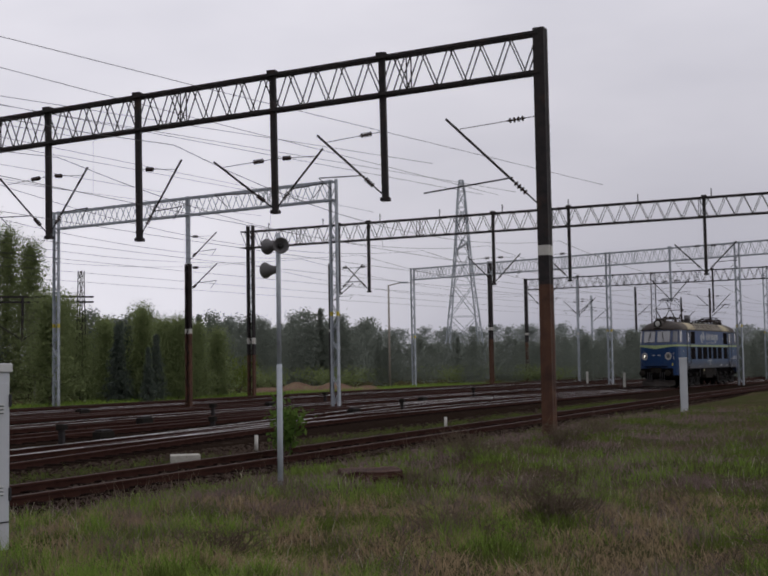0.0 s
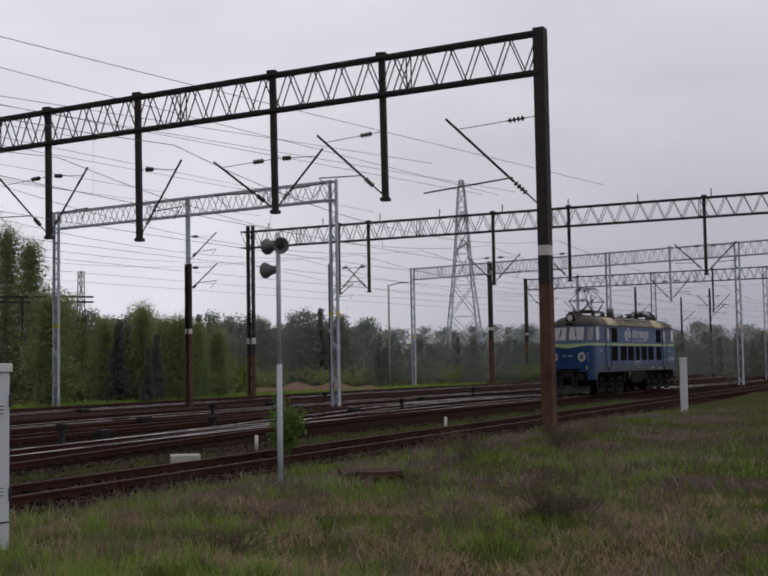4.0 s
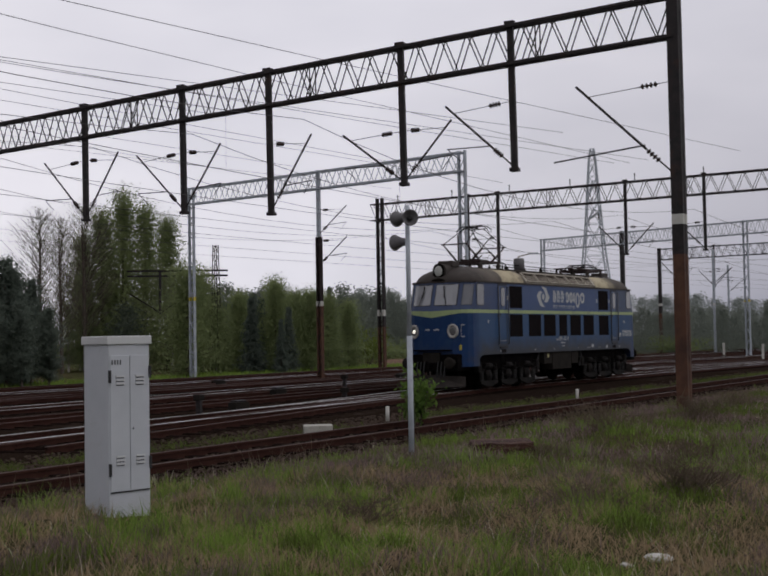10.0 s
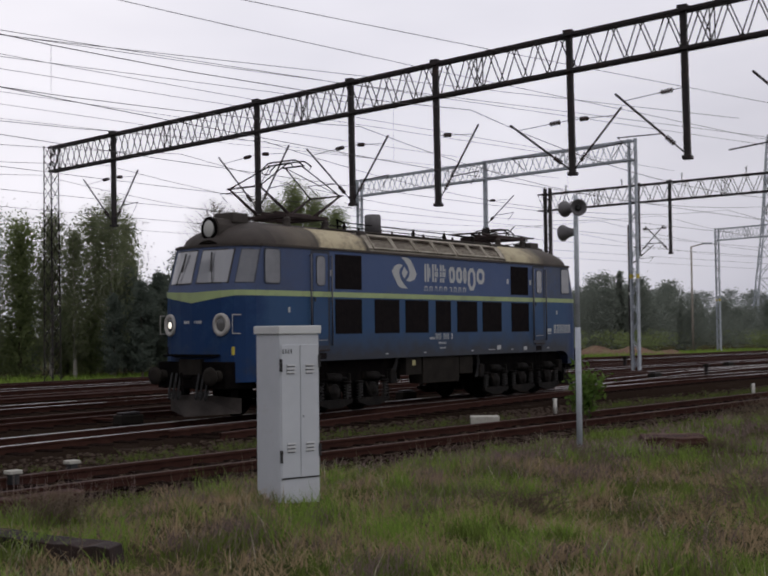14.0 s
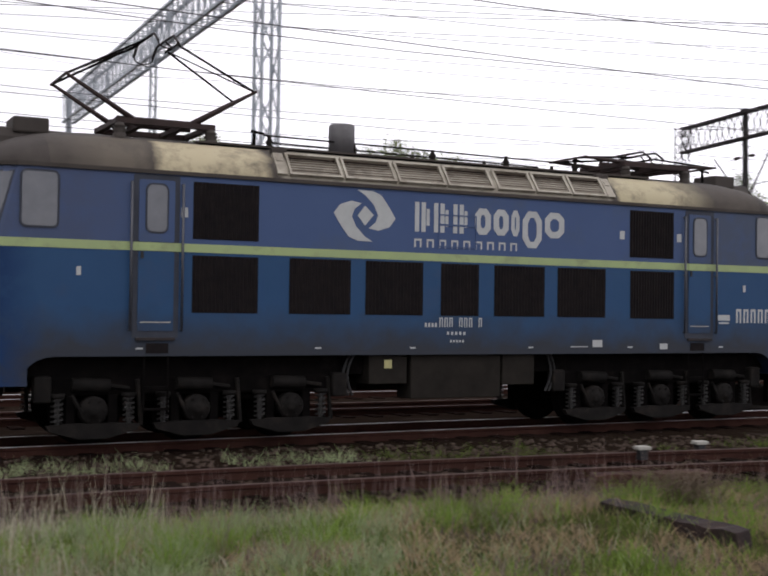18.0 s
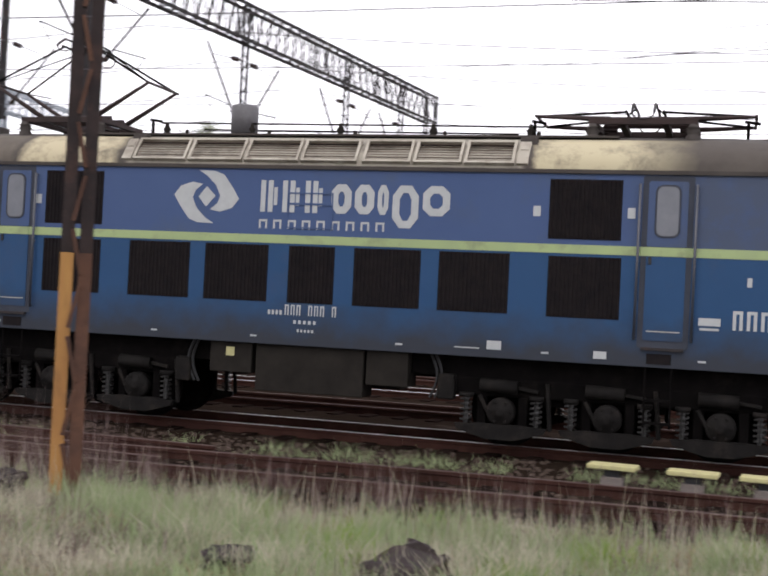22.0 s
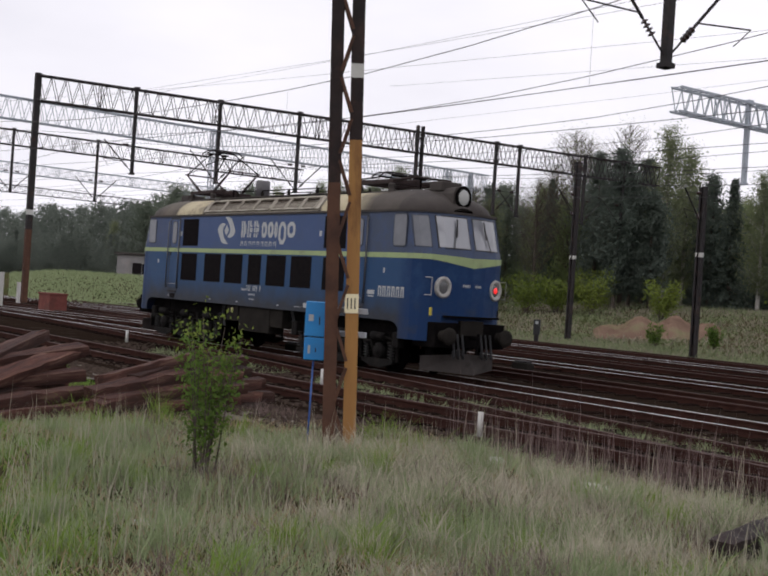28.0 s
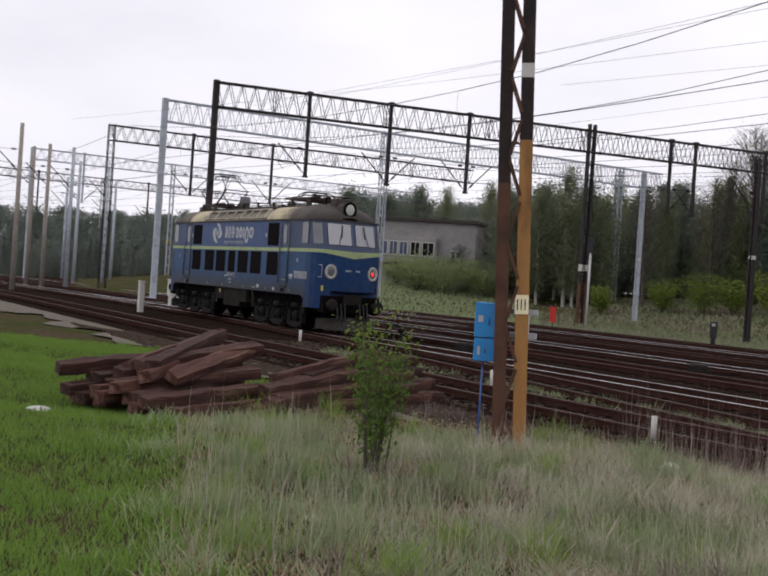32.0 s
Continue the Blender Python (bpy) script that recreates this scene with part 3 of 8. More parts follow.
for i in range(2, 7):
    lay(LINES[i], NAMES_T[i], M_RAILHEAD if i % 2 else M_RAILDULL, None)

def crossover(s0, s1, o0, o1):
    """A track that leaves the line at one offset and joins the one at another."""
    pts = []
    for u in np.linspace(0, 1, 41):
        e = u * u * (3 - 2 * u)
        pts.append(main_line(s0 + (s1 - s0) * u, o0 + (o1 - o0) * e))
    return np.array(pts)


for s0, s1, o0, o1, head in ((-26, -66, 0.0, 4.2, M_RAILHEAD), (-24, -62, 8.4, 4.2, M_RAILDULL), (-34, -78, 12.6, 8.4, M_RAILDULL), (-20, -60, 12.6, 16.8, M_RAILDULL), (-50, -92, 4.2, 0.0, M_RAILHEAD), (34, 72, 4.2, 0.0, M_RAILHEAD), (30, 68, 4.2, 8.4, M_RAILDULL), (48, 84, 12.6, 8.4, M_RAILHEAD)):
    lay(crossover(s0, s1, o0, o1), "crossover track curving between two yard lines", head, None)

# ---- catenary gantries ----
def v3(p, z=0.0):
    return Vector((p[0], p[1], z))


def truss_beam(parent, p, d, L, z0, z1, w, mat_, half=0.28, chord=0.042):
    n = Vector((-d.y, d.x, 0)) * w
    bm = bmesh.new()
    up = Vector((0, 0, 1))
    for s in (n, -n):
        for z in (z0, z1):
            c = Matrix.Translation(p + s + up * z) @ d.to_track_quat("X", "Z").to_matrix().to_4x4()
            box(bm, (0, -chord, -chord), (L, chord, chord), m=c)
        k = max(int(L / half) // 2 * 2, 2)
        for i in range(k):
            a, b = (z0, z1) if i % 2 else (z1, z0)
            rod(bm, p + s + d * (i * L / k) + up * a, p + s + d * ((i + 1) * L / k) + up * b, 0.020, 4, caps=False)
            if i % 18 == 9:
                rod(bm, p + s + d * (i * L / k) + up * z0, p + s + d * (i * L / k) + up * z1, 0.022, 4, caps=False)
                rod(bm, p + s + d * ((i + 1) * L / k) + up * a, p + s + d * (i * L / k) + up * b, 0.020, 4, caps=False)
    k = max(int(L / 0.7), 2)
    for z in (z0, z1):
        for i in range(k + 1):
            rod(bm, p + n + d * (i * L / k) + up * z, p - n + d * (i * L / k) + up * z, 0.022, 4, caps=False)
            if i < k:
                e = n if i % 2 else -n
                rod(bm, p + e + d * (i * L / k) + up * z, p - e + d * ((i + 1) * L / k) + up * z, 0.014, 4, caps=False)
    return part("truss_beam", bm, mat_, parent, normals=False)


def insulator(parent, a, b, name="insulator"):
    a, b = Vector(a), Vector(b)
    bm = bmesh.new()
    m = Matrix.Translation(a) @ (b - a).to_track_quat("Z", "Y").to_matrix().to_4x4()
    l = (b - a).length
    prof = [(0.012, 0)]
    for i in range(4):
        z = l * (0.12 + 0.2 * i)
        prof += [(0.025, z), (0.075, z + 0.03 * l), (0.075, z + 0.07 * l), (0.025, z + 0.12 * l)]
    prof += [(0.012, l)]
    lathe(bm, prof, m, 8)
    return part(name, bm, M_INSUL, parent)


def arm_set(parent, base, d, reach, zb, ztop, zstay, mat_, steady=True):
    """A diagonal tube from the post's foot up to the messenger wire, held by a stay with an insulator, and a steady arm for the contact wire."""
    up = Vector((0, 0, 1))
    foot = base + up * (zb + 0.12)
    tip = base + d * reach + up * ztop
    bm = bmesh.new()
    rod(bm, foot, foot.lerp(tip, 0.18), 0.022, 6)
    rod(bm, foot.lerp(tip, 0.30), tip, 0.034, 6)
    arm = part("cantilever_tube", bm, mat_, parent)
    insulator(arm, foot.lerp(tip, 0.16), foot.lerp(tip, 0.31))
    bm = bmesh.new()
    a, b = base + up * zstay, foot.lerp(tip, 0.88)
    rod(bm, a, b, 0.012, 4)
    stay = part("stay_rod", bm, mat_, parent)
    insulator(stay, a.lerp(b, 0.18), a.lerp(b, 0.42))
    if steady:
        bm = bmesh.new()
        c = foot.lerp(tip, 0.34)
        rod(bm, c, c + d * (reach * 0.65) + up * 0.06, 0.018, 5)
        rod(bm, c + d * (reach * 0.65) + up * 0.06, c + d * (reach * 0.45) - up * 0.32, 0.012, 4)
        part("steady_arm", bm, mat_, parent)


def channel_mast(parent, at, d, ht, z0, zones, w=0.15, gap=0.10, depth=0.20, lace=True, pitch=0.85, bar=M_DARKRUST):
    """Two channel legs side by side along d, laced together; zones: (from height, material)."""
    up = Vector((0, 0, 1))
    q = Matrix.Translation(at) @ d.to_track_quat("X", "Z").to_matrix().to_4x4()
    for sgn in (-1, 1):
        bm = bmesh.new()
        xi, xo = sgn * gap / 2, sgn * (gap / 2 + w)
        t = 0.018 * sgn
        y = depth / 2
        prof = [(xi, -y), (xo, -y), (xo, y), (xi, y), (xi, y - 0.018), (xo - t, y - 0.018), (xo - t, -y + 0.018), (xi, -y + 0.018)]
        ms = []
        rings = [[bm.verts.new(q @ Vector((px, py, z))) for px, py in prof] for z in [z for z, mt in zones] + [ht]]
        for i, (z, mt) in enumerate(zones):
            mt = mt[0 if sgn < 0 else 1] if isinstance(mt, tuple) else mt
            if mt not in ms:
                ms.append(mt)
            for k in range(8):
                bm.faces.new((rings[i][k], rings[i][(k + 1) % 8], rings[i + 1][(k + 1) % 8], rings[i + 1][k])).material_index = ms.index(mt)
        for r in (rings[0], rings[-1]):
            bm.faces.new((r[0], r[1], r[6], r[7]))
            bm.faces.new((r[1], r[2], r[5], r[6]))
            bm.faces.new((r[2], r[3], r[4], r[5]))
        part("mast_leg", bm, ms, parent)
    if lace:
        z = z0 + 0.25
        k = 0
        while z < ht - 0.7:
            for yy in (-depth / 2 - 0.004, depth / 2 + 0.004):
                bm = bmesh.new()
                a, b = (-gap / 2 - 0.02, gap / 2 + 0.02) if k % 2 else (gap / 2 + 0.02, -gap / 2 - 0.02)
                rod(bm, q @ Vector((a, yy, z)), q @ Vector((b, yy, z + 0.42)), 0.026, 4)
                part("lacing_bar", bm, M_STEEL_GREY if zones[0][1] is M_STEEL_GREY else bar, parent)
            z += pitch
            k += 1


def lattice_mast(parent, at, ht, z0, mat_, w=0.42, taper=0.75, leg=0.035, bay=0.6):
    bm = bmesh.new()
    k = int((ht - z0) / bay)
    cs = [(-1, -1), (1, -1), (1, 1), (-1, 1)]

    def corner(i, c):
        s = w / 2 * (1 - (1 - taper) * i / k)
        return Vector((at.x + c[0] * s, at.y + c[1] * s, z0 + (ht - z0) * i / k))
    for j, c in enumerate(cs):
        rod(bm, corner(0, c), corner(k, c), leg, 4)
        e = cs[(j + 1) % 4]
        for i in range(k):
            a, b = (c, e) if i % 2 else (e, c)
            rod(bm, corner(i, a), corner(i + 1, b), leg * 0.5, 4, caps=False)
    return part("lattice_mast", bm, mat_, parent, normals=False)


def post(parent, at, z0, z1, mat_, w=0.085, lattice=False):
    bm = bmesh.new()
    if lattice:
        for sx in (-1, 1):
            box(bm, (at.x + sx * w - 0.025, at.y - 0.05, z0 + 0.2), (at.x + sx * w + 0.025, at.y + 0.05, z1))
        for i in range(int((z1 - z0) / 0.35)):
            z = z0 + 0.25 + i * 0.35
            s = 1 if i % 2 else -1
            rod(bm, (at.x - s * w, at.y, z), (at.x + s * w, at.y, min(z + 0.35, z1)), 0.018, 4, caps=False)
        box(bm, (at.x - 0.16, at.y - 0.1, z0), (at.x + 0.16, at.y + 0.1, z0 + 0.22), bevel=0.02)
    else:
        box(bm, (at.x - w, at.y - w, z0), (at.x + w, at.y + w, z1), bevel=0.01)
        box(bm, (at.x - w * 1.5, at.y - w * 1.5, z0), (at.x + w * 1.5, at.y + w * 1.5, z0 + 0.1), bevel=0.01)
        box(bm, (at.x - w * 1.7, at.y - w * 1.7, z1), (at.x + w * 1.7, at.y + w * 1.7, z1 + 0.1), bevel=0.015)
    return part("drop_post", bm, mat_, parent)


def gantry(label, p, q_, zb, zt, mat_, masts, posts, arm_mat=None, width=0.22, half=0.28, lattice_posts=False, rise=1.75, reach=(1.65, 1.65)):
    """masts: (distance along, kind, foot height); posts: (distance along, foot height, arms, own rise) with arms a string of n (towards the start) and f (towards the end)."""
    p, q_ = v3(p), v3(q_)
    d = q_ - p
    L = d.length
    d.normalize()
    g = thing("catenary_gantry", Matrix.Identity(4), label, "catenary gantry", "gantries over the yard")
    truss_beam(g, p, d, L, zb, zt, width, mat_, half)
    for w, kind, z0 in masts:
        at = p + d * w
        if kind == "dark":
            channel_mast(g, at, Vector((-d.y, d.x, 0)), zt + 0.12, z0, [(z0, M_RUST_MAST), (3.9, M_STEEL_DARK), (4.66, M_WHITE), (4.92, M_STEEL_DARK)], 0.14, 0.04, 0.30, False)
        elif kind == "laced":
            channel_mast(g, at, d, zt + 0.4, z0, [(z0, M_RUST_MAST), (2.6, M_STEEL_DARK), (3.3, M_WHITE), (3.7, M_STEEL_DARK)], 0.13, 0.24, 0.26, True)
        elif kind == "grey":
            channel_mast(g, at, d, zt + 0.1, z0, [(z0, M_STEEL_GREY), (4.2, M_YELLOW), (4.4, M_STEEL_GREY)], 0.085, 0.27, 0.16, True)
        elif kind == "greybox":
            bm = bmesh.new()
            box(bm, (at.x - 0.17, at.y - 0.17, z0), (at.x + 0.17, at.y + 0.17, zt + 0.1), bevel=0.02)
            box(bm, (at.x - 0.4, at.y - 0.4, z0), (at.x + 0.4, at.y + 0.4, z0 + 0.12), bevel=0.02)
            part("mast", bm, M_STEEL_GREY, g)
        elif kind == "lattice":
            lattice_mast(g, at, zt + 0.1, z0, mat_, 0.5, 0.85)
        elif kind == "lattice_grey":
            lattice_mast(g, at, zt + 0.1, z0, M_STEEL_GREY, 0.42, 1.0, 0.045, 0.85)
        elif kind == "half":
            channel_mast(g, at, d, 7.2, z0, [(z0, M_RUST_MAST), (3.6, M_WHITE), (3.85, M_DARKRUST)], 0.09, 0.15, 0.2, True)
            bm = bmesh.new()
            box(bm, (at.x - 0.10, at.y - 0.10, 7.2), (at.x + 0.10, at.y + 0.10, zt + 0.1), bevel=0.02)
            part("mast_top", bm, M_STEEL_GREY, g)
    for w, z0, arms, *own in posts:
        at = p + d * w
        up = own[0] if own else rise
        post(g, at, z0, zt + 0.05, mat_, lattice=lattice_posts)
        for a in arms:
            s = {"n": -1, "f": 1}[a]
            arm_set(g, at, d * s, reach[s > 0], z0, z0 + up, z0 + up - 0.13, arm_mat or M_STEEL_DARK)
    return g, p, d


gA, pA, dA = gantry("dark steel lattice gantry on a rusty mast with hanging posts", (30.5, 4.2), (37.3, 38.6), 9.5, 10.55, M_STEEL_DARK,
                    [(0, "dark", -0.2), (35.1, "lattice", -0.25)],
                    [(4.68, 6.5, "f", 2.1), (8.3, 6.45, "nf"), (13.3, 6.0, "n", 2.4), (17.0, 6.35, "nf", 2.2), (21.7, 6.5, "nf", 2.3), (30.5, 6.7, "nf", 2.2)], half=0.42, width=0.15, reach=(1.65, 2.15))
# its beam and all that hangs from it slope down towards the far end
slope = Matrix.Translation(pA + Vector((0, 0, 10.5))) @ Matrix.Rotation(0.0118, 4, Vector((0, 0, 1)).cross(dA)) @ Matrix.Translation(-pA - Vector((0, 0, 10.5)))
for ob in list(gA.children):
    far_x = max((Vector(c) - pA).dot(dA) for c in ob.bound_box)
    if far_x > 2:
        ob.matrix_basis = slope
arm_set(gA, pA, dA, 2.75, 5.75, 8.55, 8.36, M_STEEL_DARK, False)
bm = bmesh.new()
rod(bm, pA + dA * 0.85 + Vector((0, 0, 6.78)), pA + dA * 3.5 + Vector((0.2, 0, 6.6)), 0.022, 6)
part("steady_tube", bm, M_STEEL_DARK, gA)
gB, pB, dB = gantry("grey galvanised lattice gantry on slender laced masts", (52.8, 17.2), (58.1, 35.4), 9.72, 10.6, M_STEEL_GREY,
       [(0.1, "grey", -0.2), (9.2, "half", -0.2), (18.9, "grey", -0.2)], [], width=0.2, half=0.42)
for z in (5.6, 7.2):
    arm_set(gB, pB + dB * 9.2, -dB, 1.9, z, z + 1.5, z + 1.4, M_STEEL_DARK)
gC, pC, dC = gantry("long dark lattice gantry further along the yard", (71.0, 29.5), (64.0, -9.0), 9.55, 10.6, M_STEEL_DARK,
                    [(0.6, "laced", -0.25)], [(7.1, 6.3, "f"), (9.2, 6.3, "n"), (17.4, 6.4, "nf"), (22.0, 6.4, "n"), (29.6, 6.4, "nf")], half=0.46)
for w in range(2, 38, 4):
    bm = bmesh.new()
    at = pC + dC * w
    rod(bm, at + Vector((0, 0, 10.6)), at + Vector((0, 0, 11.1)), 0.03, 5)
    rod(bm, at + Vector((-0.2, 0, 11.0)), at + Vector((0.2, 0, 11.0)), 0.02, 4)
    part("wire_bracket", bm, M_STEEL_DARK, gC)
gantry("pale grey lattice gantry far along the yard", (105.5, 27.0), (88.0, -12.0), 9.6, 10.6, M_STEEL_GREY,
       [(0.1, "grey", -0.25), (8.8, "dark", -0.25), (20.5, "grey", -0.25), (31.5, "grey", -0.25)], [(26, 6.4, "nf"), (14, 6.4, "nf")], half=0.36)
gantry("distant dark lattice gantry over the yard throat", (125.0, 19.5), (116.0, -16.0), 9.5, 10.6, M_STEEL_DARK,
       [(0.1, "dark", -0.25), (14, "lattice", -0.25), (25, "grey", -0.25)], [(6, 6.4, "nf"), (20, 6.4, "nf")], half=0.4)
gantry("dark lattice gantry with hanging posts at the west end", (-61.0, 18.3), (-59.0, 62.0), 10.6, 11.9, M_STEEL_DARK,
       [(0, "dark", 0.1), (23.6, "laced", 0.1)], [(5.3, 7.3, "n"), (10.2, 7.3, "nf"), (15.2, 7.3, "nf"), (29.5, 7.3, "f"), (31.4, 7.3, "n"), (37, 7.3, "nf"), (40.5, 7.3, "n")], half=0.36)
gantry("grey box-mast gantry behind the dark one", (-70.0, 17.9), (-76.0, 60.0), 10.6, 11.9, M_STEEL_GREY,
       [(0, "greybox", -0.15), (16, "lattice_grey", 0.2), (38, "lattice_grey", 0.6)], [], half=0.36)
gantry("dark lattice gantry on a lattice mast deep in the yard", (-86.5, 18.2), (-89.0, 50.0), 10.8, 11.9, M_STEEL_DARK,
       [(0.1, "lattice", -0.2)], [(6.4, 7.3, "nf"), (13, 7.3, "nf")], half=0.4)
gantry("pale gantry at the far west end", (-112.0, 16.5), (-118.0, 60.0), 10.9, 11.9, M_STEEL_GREY,
       [(0.1, "greybox", -0.2), (14, "grey", -0.2)], [(5, 7.3, "nf")], half=0.45)
gantry("faint dark gantry beyond the west end", (-140.0, 14.0), (-150.0, 62.0), 11.0, 11.9, M_STEEL_DARK,
       [(0.1, "lattice", -0.2), (16, "grey", -0.2)], [(8, 7.3, "nf"), (22, 7.3, "nf")], half=0.5)
gantry("dark lattice gantry whose far end stands behind the tracks", (-15.755, 24.49), (-13.3, 47.6), 9.55, 10.6, M_STEEL_DARK,
       [(0.4, "dark", -0.2), (23.13, "lattice", -0.2)], [(0.73, 7.1, "nf", 2.2), (7.83, 6.6, "nf"), (14.93, 6.6, "nf"), (19.93, 6.6, "n")], lattice_posts=True, rise=2.5, reach=(2.1, 2.1))
gantry("grey lattice gantry behind the running track", (10.8, 24.3), (12.7, 48.6), 9.5, 10.6, M_STEEL_GREY,
       [(0, "lattice_grey", -0.2), (24.2, "grey", -0.2)], [(10.3, 6.9, "")], lattice_posts=True)
gantry("grey gantry with an open end on a laced mast", (-30.66, 32.9), (-31.6, 56.0), 9.3, 10.2, M_STEEL_GREY,
       [(10.1, "grey", -0.1), (22.5, "grey", 0.3)], [(4.3, 7.0, "")])
gD, pD, dD = gantry("dark lattice gantry reaching over the tracks from a laced mast", (-12.1, 7.6), (-21.0, 29.3), 10.9, 11.9, M_STEEL_DARK,
                    [], [(9.75, 6.5, ""), (22.5, 6.6, "")])
for w in (9.75, 22.5):
    for s_ in (-1, 1):
        arm_set(gD, pD + dD * w, Vector((0.17, 0.985, 0)) * s_, 2.0, 6.55, 9.0, 8.85, M_STEEL_DARK)
md = thing("catenary_mast", Matrix.Translation((-12.125, 7.565, 0)) @ Matrix.Rotation(radians(-2.4), 4, Vector((-0.85, 0.53, 0))) @ Matrix.Translation((12.1, -7.6, 0)), "laced steel mast, brown above and ochre below, standing in grass", "mast", "laced masts by the grass")
dm = Vector((0.52, 0.85, 0)).normalized()
channel_mast(md, v3((-12.1, 7.6)), dm, 11.9, -0.2, [(-0.2, (M_RUST_MAST, M_OCHRE)), (3.2, (M_DARKRUST, M_OCHRE)), (3.72, M_DARKRUST), (4.47, (M_DARKRUST, M_WHITE)), (4.64, M_DARKRUST)], 0.155, 0.095, 0.24, pitch=0.5, bar=M_RUST_MAST)
qd = Matrix.Translation(v3((-12.1, 7.6))) @ dm.to_track_quat("X", "Z").to_matrix().to_4x4()
pl = bp("number_plate", M_PAPER, md, ((0.035, -0.135, 1.63), (0.20, -0.122, 1.86)), label="cream plate with illegible marks")
pl.matrix_basis = qd
bmk = bmesh.new()
for i in range(3):
    box(bmk, (0.06 + i * 0.045, -0.137, 1.68), (0.075 + i * 0.045, -0.1355, 1.81))
part("plate_mark", bmk, M_BLACK, pl)
me_ = thing("catenary_mast", Matrix.Identity(4), "laced steel mast, brown above, ochre below, in tall grass", "mast", "laced masts by the grass")
channel_mast(me_, v3((-6.1, 9.67)), Vector((0.845, 0.535, 0)).normalized(), 10.7, -0.2, [(-0.2, (M_OCHRE, M_RUST_MAST)), (2.25, M_DARKRUST)], 0.12, 0.05, 0.2, pitch=0.5, bar=M_RUST_MAST)


def lone_mast(name, at, ht, mat_, label, kind="tube", arms=(), z0=-0.25):
    g = thing(name, Matrix.Identity(4), label, "mast", "single masts")
    p = v3(at)
    if kind == "tube":
        bm = bmesh.new()
        rod(bm, p + Vector((0, 0, z0)), p + Vector((0, 0, ht)), 0.16, 10, 0, 0.12)
        part("mast_tube", bm, mat_, g)
    elif kind == "lattice":
        lattice_mast(g, p, ht, z0, mat_, 0.55, 0.5)
    else:
        channel_mast(g, p, Vector((1, 0, 0)), ht, z0, [(z0, mat_), (4.3, M_WHITE), (4.5, mat_)], 0.10, 0.12, 0.2)
    for z, s in arms:
        arm_set(g, p, Vector((0.25 * s, -s, 0)).normalized(), 1.7, z, z + 1.6, z + 1.5, M_STEEL_DARK)
    return g


lm_ = lone_mast("lattice_mast_dark", (69.1, 40.2), 8.35, M_STEEL_DARK, "slim dark lattice mast with a side beam by the wood", "lattice")
for z in (6.28, 6.62):
    bm = bmesh.new()
    rod(bm, (69.5, 39.5, z), (66.2, 45.3, z), 0.085, 4)
    part("side_beam", bm, M_STEEL_DARK, lm_)
bm = bmesh.new()
rod(bm, (67.25, 43.4, 6.6), (67.25, 43.4, 3.7), 0.10, 6)
part("drop_post", bm, M_STEEL_DARK, lm_)
for dz in (-1, 1):
    bm = bmesh.new()
    rod(bm, (67.25, 43.4, 3.8), (67.25 - dz * 1.0, 43.4 + dz * 1.7, 5.1), 0.04, 5)
    part("cantilever_tube", bm, M_STEEL_DARK, lm_)
lp_ = thing("lamp_pole", Matrix.Identity(4), "tall slim grey yard lamp pole with a short arm", "lamp pole")
bm = bmesh.new()
rod(bm, (101.2, 28.05, -0.2), (101.2, 28.05, 8.9), 0.11, 8, 0, 0.07)
part("pole", bm, M_WOODMAST, lp_)
bm = bmesh.new()
rod(bm, (101.2, 28.05, 8.85), (101.4, 27.0, 9.1), 0.05, 6)
part("arm", bm, M_WOODMAST, lp_)
bp("lamp_head", M_STEEL_GREY, lp_, ((101.3, 26.3, 9.03), (101.55, 27.05, 9.17)), bevel=0.03)
lone_mast("catenary_mast", (-62.5, 48.0), 10.2, M_STEEL_GREY, "grey laced mast beyond the tracks", "laced", z0=0.1)
lone_mast("catenary_mast", (-47.5, 43.8), 9.6, M_STEEL_DARK, "dark laced mast beyond the tracks", "laced", ((6.3, 1),))
lone_mast("catenary_mast", (-35.4, 40.1), 7.4, M_STEEL_DARK, "dark laced mast beyond the tracks", "laced", ((5.6, 1),))
lone_mast("catenary_mast", (83.0, 27.5), 9.4, M_STEEL_DARK, "dark laced mast between yard tracks", "laced", ((6.3, 1),))
for x, y, h in ((-74.3, 10.3, 10.0), (-89.0, 13.3, 10.0), (-85.9, 13.9, 10.0), (-86.6, 15.7, 10.0), (-97.0, 20.5, 9.6), (-110.0, 24.0, 9.6), (-104.0, 19.5, 10.5), (-118.0, 21.0, 10.0), (-128.0, 27.0, 10.0)):
    lone_mast("concrete_mast", (x, y), h, M_WOODMAST if y < 15 else M_STEEL_GREY, "tall round grey-brown mast in the yard", "tube", ((6.9, 1),))
for x, y in ((126, 8.0), (140, 14.0), (133, 0.5), (150, 4.0), (112, 12.5)):
    lone_mast("catenary_mast", (x, y), 9.5, M_STEEL_DARK if x % 4 else M_STEEL_GREY, "slender mast far along the yard", "laced", ((6.2, 1),))

# ---- overhead wires ----
def wire(name, pts, r, label, group):
    bm = bmesh.new()
    bent_tube(bm, [Vector(p) for p in pts], r, 4)
    ob = part(name, bm, M_WIRE, None, normals=False)
    return tagged(ob, label, "wire", group)


